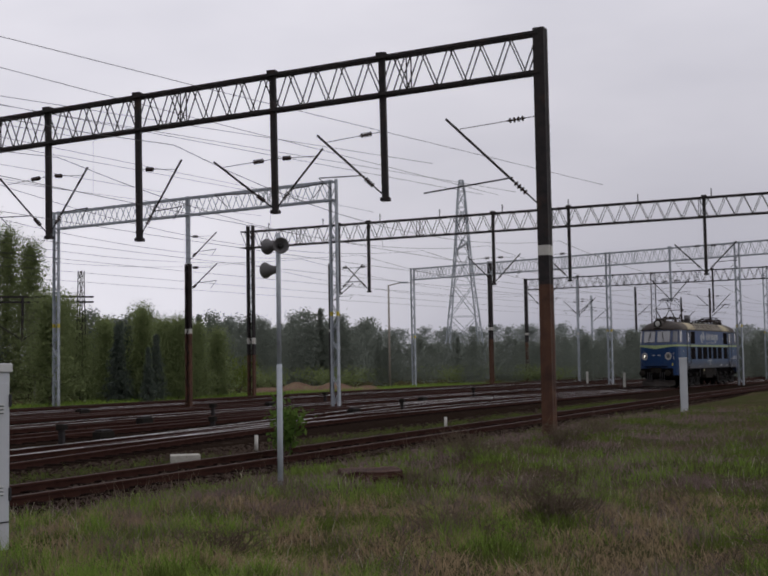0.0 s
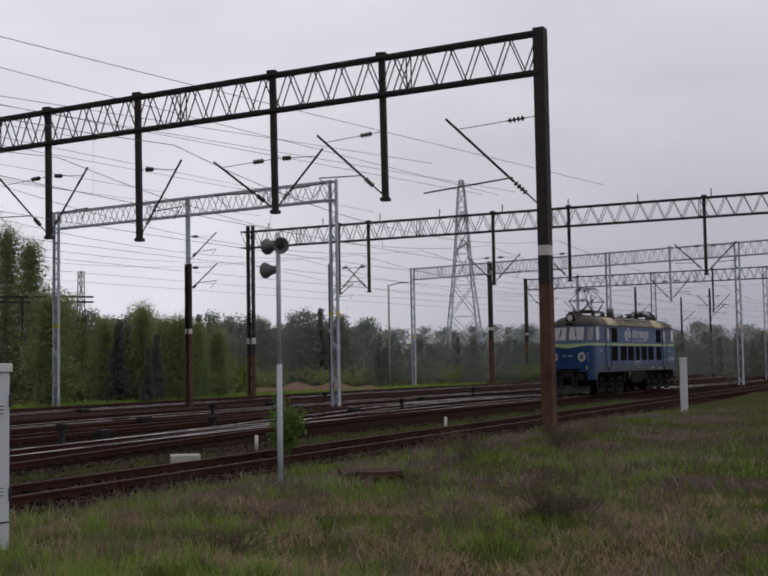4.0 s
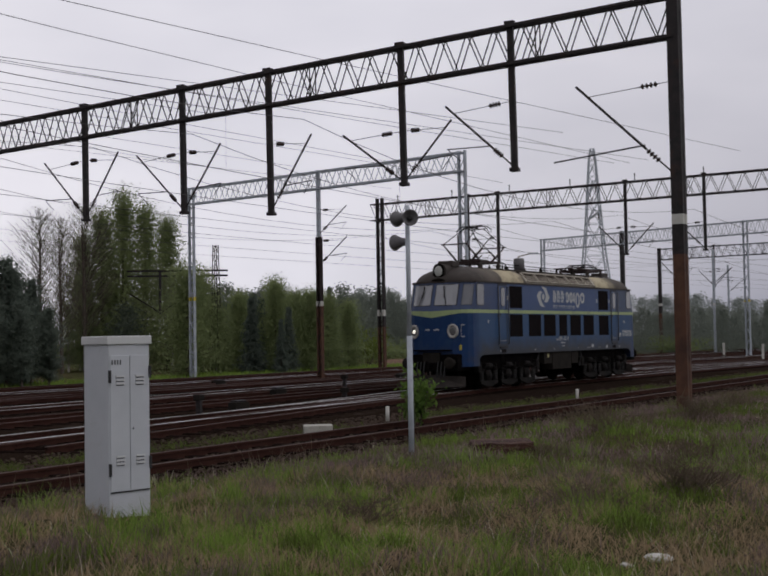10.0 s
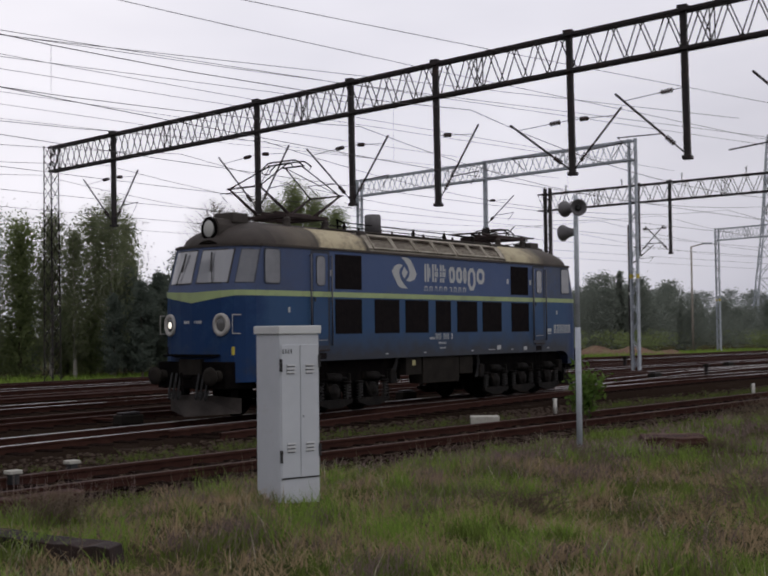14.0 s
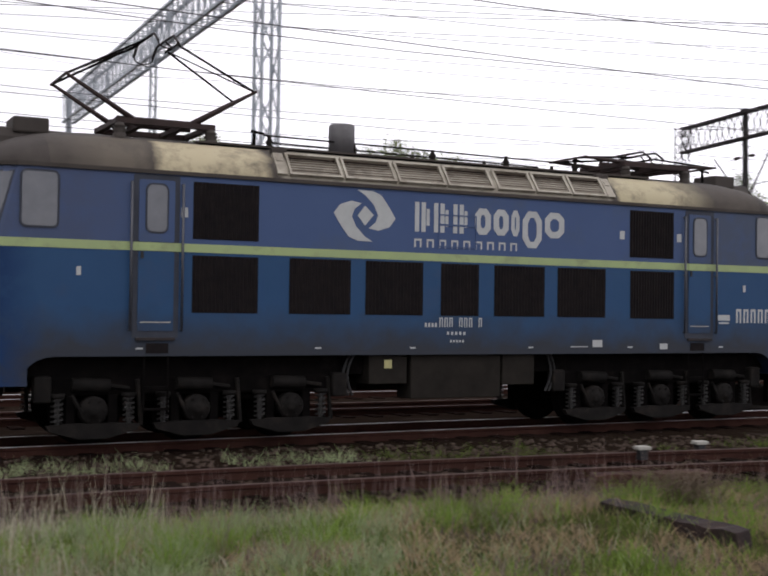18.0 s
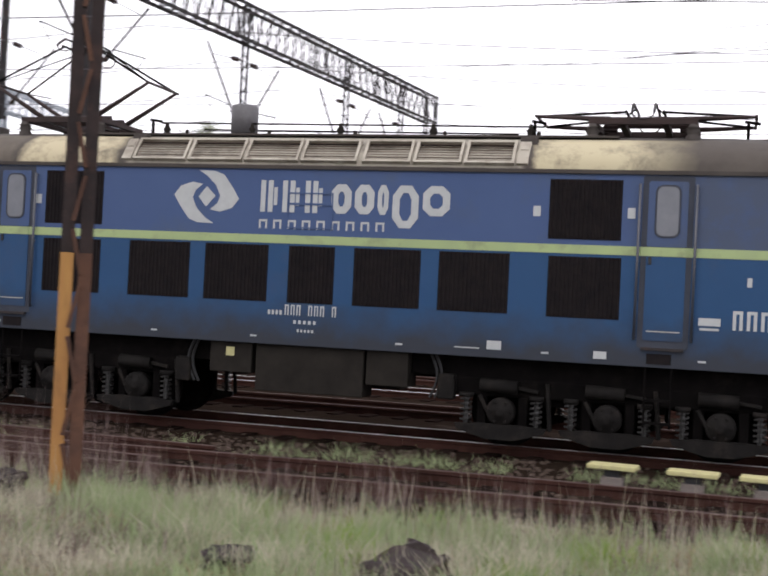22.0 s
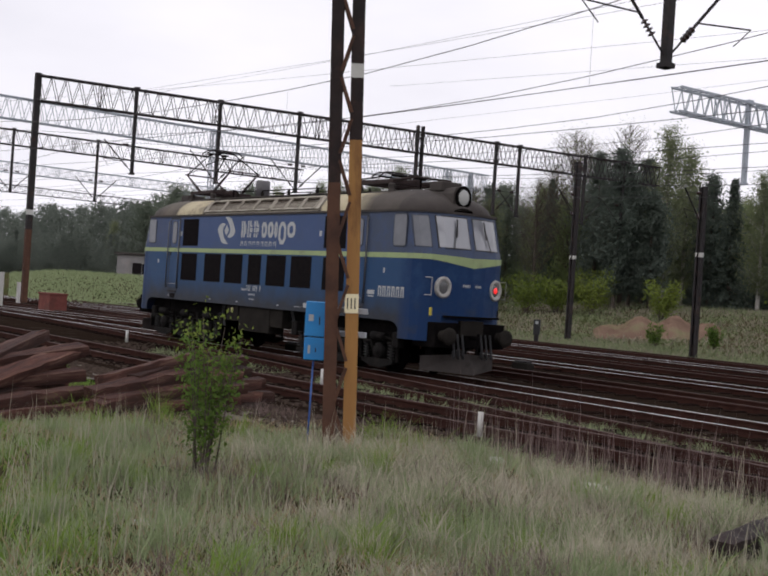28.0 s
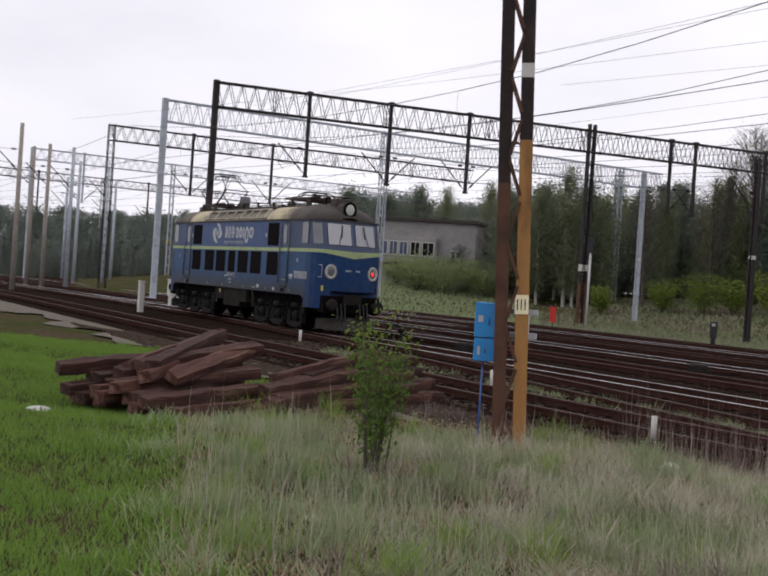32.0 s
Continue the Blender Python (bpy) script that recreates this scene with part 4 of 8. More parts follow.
def catenary(off, zc, zm, droppers=True, s0=-150, s1=150):
    spans = [(-150, -110), (-110, -64), (-64, -31), (-31, 14), (14, 62), (62, 110), (110, 150)]
    mess, cont, drops = [], [], bmesh.new()
    for a, b in spans:
        for k in range(0 if a == -150 else 1, 13):
            u = k / 12
            s = a + (b - a) * u
            x, y = main_line(s, off)
            lift = max(0.0, min(1.0, (s - 25) / 35)) * 0.8
            sag = 1.05 * 4 * u * (1 - u)
            mess.append((x, y, zm + lift - sag))
            cont.append((x, y, zc + lift))
            if droppers and off < 1 and 0 < k < 12 and k % 3 == 1 and abs(s) < 60:
                rod(drops, (x, y, zc + lift), (x, y, zm + lift - sag), 0.004, 3, caps=False)
    c = thing("overhead_line", Matrix.Identity(4), "thin dark contact and messenger wires above a track", "overhead wire", "overhead wires")
    for nm, pts, r in (("messenger_wire", mess, 0.011), ("contact_wire", cont, 0.010)):
        bm = bmesh.new()
        bent_tube(bm, [Vector(p) for p in pts], r, 4)
        part(nm, bm, M_WIRE, c, normals=False)
    part("droppers", drops, M_WIRE, c, normals=False)["kind"] = "stuff"


for off in (0.0, 4.2, 8.4, 12.6, 16.8, 21.0):
    catenary(off, 6.42, 8.35)
FEEDERS = [((23.5, 18), (32.2, 14.8)), ((25.7, 19.7), (32.9, 17.8)), ((29.8, 22.9), (33.8, 21.1)), ((24.7, 24.6), (33.4, 21.3)), ((27.1, 27), (36.8, 24.8)), ((17.1, 31.3), (32.2, 27.4)), ((19.5, 35.6), (23.9, 34.8)), ((16.1, 29.4), (24.7, 24.8)), ((21.5, 39.3), (36.8, 34.1)), ((1.1, 37.3), (13.5, 32.5)), ((9.4, 36.4), (25.4, 32.6)), ((-17.6, 33.9), (-10.9, 35.7)), ((-34, 22.7), (-25.6, 23.7)), ((-35.5, 22.5), (-28.5, 23)), ((-50.6, 20.5), (-42.7, 22.9)), ((-48.2, 30.6), (-31.4, 31.6)), ((-52, 32.8), (-33.9, 34.1))]
for a, b in FEEDERS:
    a, b = Vector((*a, 10.36)), Vector((*b, 10.36))
    d = (b - a).normalized()
    wire("feeder_wire", [a - d * 25 + Vector((0, 0, 0.25)), a, b, b + d * 28 + Vector((0, 0, 0.2))], 0.0105 if a.x > 0 else 0.006, "thin high feeder wire over the yard", "feeder wires")

# ---- trees ----
rt = random.Random(11)
ra = np.random.RandomState(5)


def leaf_cloud(centres, size, up_bias=0.3, aspect=0.55):
    n = len(centres)
    a = ra.normal(size=(n, 3))
    a[:, 2] += up_bias
    a /= np.linalg.norm(a, axis=1)[:, None]
    b = np.cross(a, ra.normal(size=(n, 3)))
    b /= np.linalg.norm(b, axis=1)[:, None]
    s = size * ra.uniform(0.6, 1.4, size=(n, 1))
    u, w = a * s, b * s * aspect
    v = np.stack([centres - u, centres + w * 0.8, centres + u, centres - w * 0.8], 1).reshape(-1, 3)
    return v, np.arange(4 * n).reshape(-1, 4)


def limb_mesh(bm, a, b, r0, r1, depth, tips, spread):
    rod(bm, a, b, r0, 5, 0, r1, caps=False)
    if depth == 0:
        tips.append(b)
        return
    for k in range(rt.randint(2, 3)):
        d = (b - a).normalized() + Vector((rt.uniform(-1, 1), rt.uniform(-1, 1), rt.uniform(-0.1, 0.7))) * spread
        limb_mesh(bm, a.lerp(b, rt.uniform(0.55, 1.0)), b + d.normalized() * (b - a).length * rt.uniform(0.5, 0.75), r1, r1 * 0.5, depth - 1, tips, spread)


def crown_points(h, profile, n_br, per, sig, drop, rise, bm, limb):
    """Leaf places along branches whose reach follows a profile of (height share, reach); thin branches go into bm."""
    cs = []
    hs, rs = [a for a, b in profile], [b for a, b in profile]
    for i in range(n_br):
        u = hs[0] + (hs[-1] - hs[0]) * (i + rt.random()) / n_br
        r = float(np.interp(u, hs, rs)) * h * rt.uniform(0.4, 1.25)
        w = rt.uniform(0, 6.28)
        z = u * h
        e = Vector((math.cos(w) * r, math.sin(w) * r, z + r * rise - r * drop))
        if rt.random() < limb:
            rod(bm, (0, 0, z - 0.15 * r), e, 0.012 + 0.004 * r, 3, 0, 0.004, caps=False)
        a = Vector((0, 0, z))
        for j in range(per):
            t = rt.uniform(0.12, 1.06) ** 0.75
            q = a.lerp(e, t)
            s = sig * (0.6 + 0.8 * t)
            cs.append((q.x + rt.gauss(0, s), q.y + rt.gauss(0, s), q.z + rt.gauss(0, s * 0.8)))
    return cs


CROWNS = {
    "spruce": ([(0.03, 0.18), (0.12, 0.20), (0.4, 0.135), (0.7, 0.07), (0.9, 0.022), (1.0, 0.006)], 0.45, 0.0, 0.09),
    "pine": ([(0.10, 0.12), (0.3, 0.17), (0.6, 0.19), (0.85, 0.13), (1.0, 0.03)], 0.1, 0.2, 0.16),
    "larch": ([(0.02, 0.20), (0.12, 0.28), (0.4, 0.21), (0.7, 0.12), (0.9, 0.045), (1.0, 0.008)], 0.05, 0.2, 0.34),
    "birch": ([(0.10, 0.10), (0.3, 0.17), (0.6, 0.16), (0.85, 0.09), (1.0, 0.02)], 0.0, 0.75, 0.24),
    "bare": ([(0.15, 0.08), (0.4, 0.17), (0.7, 0.17), (0.9, 0.09), (1.0, 0.02)], 0.0, 0.9, 0.3),
    "round": ([(0.04, 0.20), (0.25, 0.30), (0.6, 0.30), (0.85, 0.18), (1.0, 0.05)], 0.0, 0.35, 0.30),
}
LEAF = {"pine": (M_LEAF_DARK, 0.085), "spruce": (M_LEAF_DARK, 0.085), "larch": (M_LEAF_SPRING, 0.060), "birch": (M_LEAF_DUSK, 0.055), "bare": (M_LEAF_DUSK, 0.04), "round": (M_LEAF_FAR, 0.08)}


def make_tree(kind, h, seed, share=1.0):
    """Returns (trunk mesh, crown vertices, crown faces)."""
    rt.seed(seed)
    ra.seed(seed)
    bm = bmesh.new()
    prof, drop, rise, sig = CROWNS[kind]
    lean = Vector((rt.uniform(-0.03, 0.03), rt.uniform(-0.03, 0.03), 1))
    rod(bm, (0, 0, -0.3), lean * h * 0.55, 0.011 * h + 0.04, 7, 0, 0.006 * h + 0.02, caps=False)
    rod(bm, lean * h * 0.55, lean * h * 0.98, 0.006 * h + 0.02, 6, 0, 0.012, caps=False)
    nb = {"pine": 26, "spruce": 30, "larch": 26, "birch": 20, "bare": 26, "round": 22}[kind]
    per = {"pine": 36, "spruce": 32, "larch": 62, "birch": 48, "bare": 6, "round": 42}[kind]
    cs = crown_points(h, prof, int(nb * h), int(per * share), sig, drop, rise, bm, 1.0 if kind == "bare" else 0.3)
    if kind == "bare":
        for i in range(int(26 * h)):
            u = rt.uniform(0.25, 0.97)
            w, r = rt.uniform(0, 6.28), float(np.interp(u, [a for a, b in prof], [b for a, b in prof])) * h
            a = Vector((math.cos(w) * r * 0.5, math.sin(w) * r * 0.5, u * h))
            rod(bm, a, a + Vector((math.cos(w + 0.4) * r * 0.7, math.sin(w + 0.4) * r * 0.7, r * 0.8)), 0.010, 3, 0, 0.004, caps=False)
    me_t = bpy.data.meshes.new("trunk")
    bm.to_mesh(me_t)
    bm.free()
    me_t.materials.append(M_BIRCH if kind == "birch" else M_BARK)
    v, f = leaf_cloud(np.array(cs), LEAF[kind][1] / math.sqrt(share))
    if share == 1.0:
        core = np.array(cs)[::4] * (0.72, 0.72, 0.93)
        v2, f2 = leaf_cloud(core, LEAF[kind][1] * 1.9)
        v, f = np.concatenate([v, v2]), np.concatenate([f, f2 + len(v)])
    return me_t, v, f


TREES = {}
for kind, hs in (("pine", (7.0, 10.0, 12.0)), ("spruce", (6.0, 9.0, 12.0)), ("larch", (6.0, 9.0, 10.5)), ("birch", (7.5, 9.5)), ("bare", (9.0, 10.0)), ("round", (5.0, 7.0, 9.0))):
    TREES[kind] = []
    for i, h in enumerate(hs):
        t_me, v, f = make_tree(kind, h, 100 + i + int(h * 10))
        TREES[kind].append((h, (t_me, mesh_from("crown", v, f, LEAF[kind][0]))))
T_LABEL = {"pine": "dark green pine with an uneven crown", "spruce": "dark green spruce at the edge of the wood", "larch": "dense conical tree in fresh spring green", "birch": "thin grey birch just coming into leaf", "bare": "tall birch still almost bare of leaves", "round": "broad bushy tree in spring leaf, paled for haze"}


def plant(kind, x, y, h):
    hh, (t_me, c_me) = min(TREES[kind], key=lambda e: abs(e[0] - h) + rt.uniform(0, 1.5))
    s = h / hh
    k = s * rt.uniform(0.9, 1.2)
    tr = thing("tree", pose(x, y, float(ground_z(x, y)), 0, 0, rt.uniform(0, 360)) @ Matrix.Diagonal((k, k, s, 1)), T_LABEL[kind], "tree", "trees round the yard")
    for nm, me_x in (("trunk", t_me), ("crown", c_me)):
        o = new(nm, me_x)
        o.parent = tr
    return tr


def polar(b, d):
    return d * math.sin(radians(b)), d * math.cos(radians(b))


def skyline(kind, b, d, elev):
    """A tree at a bearing and distance whose top stands at an elevation seen from the slope."""
    x, y = polar(b, d)
    plant(kind, x, y, max(1.93 + d * math.tan(radians(elev)) - float(ground_z(x, y)), 1.5))


rt.seed(4)
# tall trees beyond the tracks, north-east
for b, d, e, k in ((55.5, 90, 7.1, "larch"), (54.5, 92, 6.2, "larch"), (56.5, 91, 6.5, "larch"), (57.5, 93, 5.9, "larch"), (53.6, 92, 5.0, "larch"), (51.6, 84, 6.3, "bare"), (52.6, 86, 5.9, "bare"), (53.7, 88, 6.6, "bare"), (50.1, 60, 3.9, "pine"), (48.9, 59, 2.8, "pine"), (51.2, 63, 2.9, "pine"), (47.6, 61, 3.0, "pine"), (49.5, 58, 2.2, "pine"), (50.8, 58, 1.9, "pine"), (48.2, 57, 2.4, "pine"), (52.0, 60, 1.6, "pine"), (46.9, 57, 1.8, "pine"), (50.4, 61, 3.2, "pine"), (46.8, 60, 6.3, "birch"), (46.0, 62, 5.7, "birch"), (45.1, 60, 4.9, "birch"), (47.4, 63, 5.4, "birch"), (44.0, 61, 5.6, "birch"), (42.6, 62, 5.2, "larch"), (41.2, 60, 5.8, "birch"), (39.8, 63, 6.0, "larch"), (38.4, 60, 6.2, "birch"), (37.0, 58, 6.4, "birch"), (35.6, 60, 6.6, "larch"), (34.4, 58, 6.8, "birch"), (33.0, 57, 7.2, "birch"), (32.2, 60, 7.0, "larch"), (31.4, 57, 7.5, "birch"), (30.3, 57, 8.0, "birch"), (29.1, 58, 7.6, "birch"), (28.0, 60, 7.2, "larch"), (26.8, 58, 7.4, "birch"), (25.4, 62, 6.6, "larch"), (24.0, 60, 5.8, "birch"), (22.6, 60, 7.0, "birch"), (21.0, 62, 8.1, "larch"), (20.4, 60, 7.6, "birch"), (19.2, 61, 6.8, "birch"), (18.0, 64, 6.2, "larch"), (16.6, 62, 6.0, "birch"), (58.4, 70, 3.4, "larch"), (59.1, 80, 3.3, "larch"), (59.8, 84, 2.4, "birch"), (60.9, 84, 2.2, "larch"), (61.6, 80, 2.2, "spruce"), (62.6, 84, 2.8, "larch"), (62.9, 78, 0.6, "spruce"), (63.4, 86, 2.2, "larch"), (64.4, 86, 2.2, "larch"), (65.2, 92, 1.7, "birch"), (66.0, 92, 1.9, "round"), (60.2, 90, 1.8, "spruce"), (64.0, 90, 1.5, "round"), (61.9, 92, 1.9, "spruce")):
    skyline(k, b, d, e)
for b, d, e, k in ((60.9, 77, 2.2, "larch"), (61.5, 75, 1.95, "spruce"), (62.65, 76, 2.75, "larch"), (62.0, 78, 1.9, "spruce"), (63.3, 75, 1.5, "spruce"), (64.36, 77, 2.25, "larch"), (65.2, 79, 2.05, "larch"), (63.7, 80, 2.2, "larch"), (66.2, 82, 1.7, "larch"), (62.9, 73, 0.9, "spruce"), (59.9, 80, 1.5, "larch")):
    skyline(k, b, d, e)
for i in range(30):
    b = 23 + 36 * (i + rt.random()) / 30
    skyline(rt.choice(["spruce", "round", "spruce", "birch"]), b, rt.uniform(64, 74) + (24 if b > 51 else 0), rt.uniform(1.4, 3.4))
for i in range(18):
    skyline(rt.choice(["larch", "round", "birch"]), 22 + 17 * (i + rt.random()) / 18, rt.uniform(62, 72), rt.uniform(4.6, 6.6))
for i in range(26):
    b = 23 + 44 * (i + rt.random()) / 26
    skyline(rt.choice(["round", "round", "larch"]), b, rt.uniform(60, 72) + (24 if b > 51 else 0), rt.uniform(0.2, 1.6))
# wood to the west and north-west
for b, d, e, k in ((-43.1, 88, 8.4, "birch"), (-42.2, 92, 7.6, "birch"), (-44.0, 90, 7.0, "pine"), (-45.0, 90, 8.6, "bare"), (-46.3, 88, 7.2, "pine"), (-45.3, 84, 7.4, "pine"), (-44.6, 86, 6.2, "pine"), (-47.5, 90, 8.2, "bare"), (-46.8, 92, 7.8, "bare"), (-48.3, 94, 6.6, "bare"), (-43.6, 84, 5.4, "pine"), (-41.0, 90, 6.4, "pine"), (-40.0, 88, 6.2, "spruce"), (-38.7, 86, 6.5, "birch"), (-37.8, 90, 6.2, "spruce"), (-36.9, 84, 6.4, "birch"), (-35.6, 88, 6.0, "birch"), (-34.5, 72, 4.3, "larch"), (-33.6, 76, 3.2, "larch"), (-31.8, 82, 6.6, "birch"), (-30.6, 86, 6.2, "larch"), (-27.4, 66, 7.4, "birch"), (-29.0, 64, 6.0, "larch"), (-26.4, 68, 8.0, "birch"), (-25.4, 66, 6.6, "larch"), (-24.0, 68, 7.4, "birch"), (-30.3, 70, 5.2, "larch"), (-24.5, 70, 5.5, "birch"), (-28.3, 72, 6.4, "birch"), (-55.9, 90, 5.9, "birch"), (-55.0, 92, 5.2, "round"), (-57.3, 96, 4.8, "round"), (-58.6, 98, 4.6, "round"), (-59.6, 110, 4.4, "round"), (-61.8, 116, 4.6, "birch"), (-63.1, 118, 4.6, "round"), (-64.6, 118, 4.2, "round"), (-66.6, 116, 4.3, "round"), (-67.9, 122, 3.4, "round"), (-69.4, 128, 2.4, "birch")):
    skyline(k, b, d, e)
for i in range(112):
    b = -14 - 46 * (i + rt.random()) / 112
    k = rt.choice(["birch", "birch", "spruce", "round", "larch"]) if b > -49 else rt.choice(["birch", "birch", "round", "pine", "bare"])
    skyline(k, b, rt.uniform(88, 108), rt.uniform(4.4, 5.9) if b > -54 else rt.uniform(4.0, 5.2))
for i in range(36):
    b = 23 - 38 * (i + rt.random()) / 36
    skyline(rt.choice(["round", "larch", "birch"]), b, rt.uniform(70, 95), rt.uniform(2.6, 4.6))
# woods too far off to count
fv, ff, k0 = [], [], 0
lite = [make_tree(k, 8.0, 500 + i, 0.22)[1:] for i, k in enumerate(("round", "spruce", "birch", "round", "larch", "round"))]


def far_tree(b, d, h):
    global k0
    v, f = rt.choice(lite)
    x, y = polar(b, d)
    w, s = rt.uniform(0, 6.28), h / 8.0
    c, n = math.cos(w) * s * 1.15, math.sin(w) * s * 1.15
    fv.append(np.stack([x + v[:, 0] * c - v[:, 1] * n, y + v[:, 0] * n + v[:, 1] * c, float(ground_z(x, y)) + v[:, 2] * s], 1))
    ff.append(f + k0)
    k0 += len(v)


def woodland(label, mt):
    """Joins the far trees gathered so far into one wood."""
    global fv, ff, k0
    tagged(new("distant_wood", mesh_from("distant_wood", np.concatenate(fv), np.concatenate(ff), mt)), label, "wood", kind="stuff")
    fv, ff, k0 = [], [], 0


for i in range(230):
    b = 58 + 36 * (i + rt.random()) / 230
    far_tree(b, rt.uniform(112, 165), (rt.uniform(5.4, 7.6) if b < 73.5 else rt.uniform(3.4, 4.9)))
woodland("budding wood beyond the yard throat, coloured pale for haze", M_LEAF_MIDHAZE)
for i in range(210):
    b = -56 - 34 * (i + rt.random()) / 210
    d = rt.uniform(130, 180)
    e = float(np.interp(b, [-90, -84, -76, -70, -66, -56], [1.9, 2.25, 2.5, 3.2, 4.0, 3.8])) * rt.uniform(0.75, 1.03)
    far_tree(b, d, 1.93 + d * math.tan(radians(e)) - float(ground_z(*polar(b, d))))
woodland("grey-green wood west of the yard, haze in its colour", M_LEAF_MIDHAZE)
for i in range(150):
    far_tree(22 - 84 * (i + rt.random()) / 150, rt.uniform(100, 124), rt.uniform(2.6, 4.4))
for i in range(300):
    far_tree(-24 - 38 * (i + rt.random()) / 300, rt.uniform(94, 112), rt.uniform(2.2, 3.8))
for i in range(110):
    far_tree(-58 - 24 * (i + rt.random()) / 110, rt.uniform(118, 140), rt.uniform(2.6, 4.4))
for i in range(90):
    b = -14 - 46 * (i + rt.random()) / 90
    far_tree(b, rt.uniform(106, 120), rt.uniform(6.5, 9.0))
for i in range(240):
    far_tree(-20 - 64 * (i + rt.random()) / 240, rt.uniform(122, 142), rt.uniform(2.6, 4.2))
woodland("grey-green distant woods along the skyline, coloured pale for haze", M_LEAF_MIDHAZE)


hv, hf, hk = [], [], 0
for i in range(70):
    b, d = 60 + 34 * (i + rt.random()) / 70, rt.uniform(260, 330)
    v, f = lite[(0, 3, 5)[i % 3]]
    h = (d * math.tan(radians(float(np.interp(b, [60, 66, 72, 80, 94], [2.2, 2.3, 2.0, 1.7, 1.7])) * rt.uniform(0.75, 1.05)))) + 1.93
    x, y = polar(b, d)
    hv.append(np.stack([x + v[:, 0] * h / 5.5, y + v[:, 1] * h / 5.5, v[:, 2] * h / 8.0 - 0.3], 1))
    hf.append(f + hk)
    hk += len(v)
tagged(new("far_wood", mesh_from("far_wood", np.concatenate(hv), np.concatenate(hf), M_LEAF_HAZE)), "wood on the horizon beyond the yard, coloured blue-grey for haze", "wood", kind="stuff")


def bush(name, x, y, h, r, n, mt, label, size=0.05, stems=9, tilt=0.35):
    rt.seed(int(abs(x * 37 + y * 91)))
    ra.seed(int(abs(x * 17 + y * 11)) + 3)
    z = float(ground_z(x, y))
    g = thing(name, pose(x, y, z), label, "bush", "bushes")
    bm = bmesh.new()
    cs = []
    for i in range(stems):
        w = rt.uniform(0, 6.28)
        e = Vector((math.cos(w) * r * rt.uniform(0.2, 1), math.sin(w) * r * rt.uniform(0.2, 1), h * rt.uniform(0.55, 1.0)))
        rod(bm, (rt.gauss(0, 0.04), rt.gauss(0, 0.04), -0.1), e, 0.012, 4, 0, 0.004)
        for j in range(n // stems):
            t = rt.uniform(0.2, 1.05) ** 0.8
            q = e * t
            cs.append((q.x + rt.gauss(0, r * 0.22), q.y + rt.gauss(0, r * 0.22), q.z + rt.gauss(0, h * 0.06)))
    part("stem_frame", bm, M_BARK, g)
    v, f = leaf_cloud(np.array(cs), size)
    fo = new("foliage", mesh_from("foliage", v, f, mt))
    fo.parent = g
    if name == "shrub":
        fo.data.materials.append(M_LEAF_BRIGHT)
        for p in fo.data.polygons:
            p.material_index = int(p.center.z > h * rt.uniform(0.7, 1.0))


def weed_clump(x, y, h, r, n):
    rt.seed(int(abs(x * 31 + y * 77)))
    g = thing("weed_clump", pose(x, y, float(ground_z(x, y)) - 0.03), "tangled clump of dead brown weeds in the grass", "weeds", "dead weeds")
    bm = bmesh.new()
    for i in range(n):
        w, l = rt.uniform(0, 6.28), rt.uniform(0.2, 1.0)
        a = Vector((rt.gauss(0, r * 0.4), rt.gauss(0, r * 0.4), 0))
        b = a + Vector((math.cos(w) * r * l, math.sin(w) * r * l, h * rt.uniform(0.4, 1.0)))
        c = b + Vector((rt.gauss(0, r * 0.35), rt.gauss(0, r * 0.35), rt.gauss(0.02, h * 0.2)))
        rod(bm, a, b, 0.006, 3, 0, 0.004, caps=False)
        rod(bm, b, c, 0.004, 3, 0, 0.002, caps=False)
    part("twig_tangle", bm, M_WEED_DARK, g, normals=False)


for x, y, h, r, n in ((25.5, 5.4, 0.5, 0.45, 120), (15.6, 2.5, 0.32, 0.3, 90), (19.0, 4.9, 0.25, 0.4, 90), (18.4, 2.4, 0.4, 0.35, 90), (27.0, 3.4, 0.5, 0.5, 120), (13.1, 2.9, 0.3, 0.4, 160), (14.2, 1.9, 0.35, 0.4, 160), (22.5, 4.6, 0.3, 0.45, 100), (11.8, 5.2, 0.3, 0.4, 160), (8.5, 8.8, 0.35, 0.4, 160), (31.0, 3.0, 0.5, 0.5, 120), (6.8, 5.7, 0.28, 0.3, 220)):
    weed_clump(x, y, h, r, n)
rw = random.Random(17)
for i in range(34):
    b, d = rw.uniform(58, 93), 12 + 26 * rw.random() ** 1.3
    x, y = d * math.sin(radians(b)), d * math.cos(radians(b))
    if y < float(np.interp(x, NEAR[:, 0], NEAR[:, 1])) - 2.4:
        weed_clump(x, y, rw.uniform(0.12, 0.4), rw.uniform(0.25, 0.55), rw.randint(16, 40))
bush("bush", 24.6, 9.3, 1.5, 0.55, 700, M_LEAF_BUSH, "small bright green bush beside a rusty rail", 0.07)
bush("shrub", -10.3, 4.9, 1.6, 0.36, 2300, M_LEAF_BUSH, "slender green shrub with yellowish shoots in dry grass", 0.026, 18)
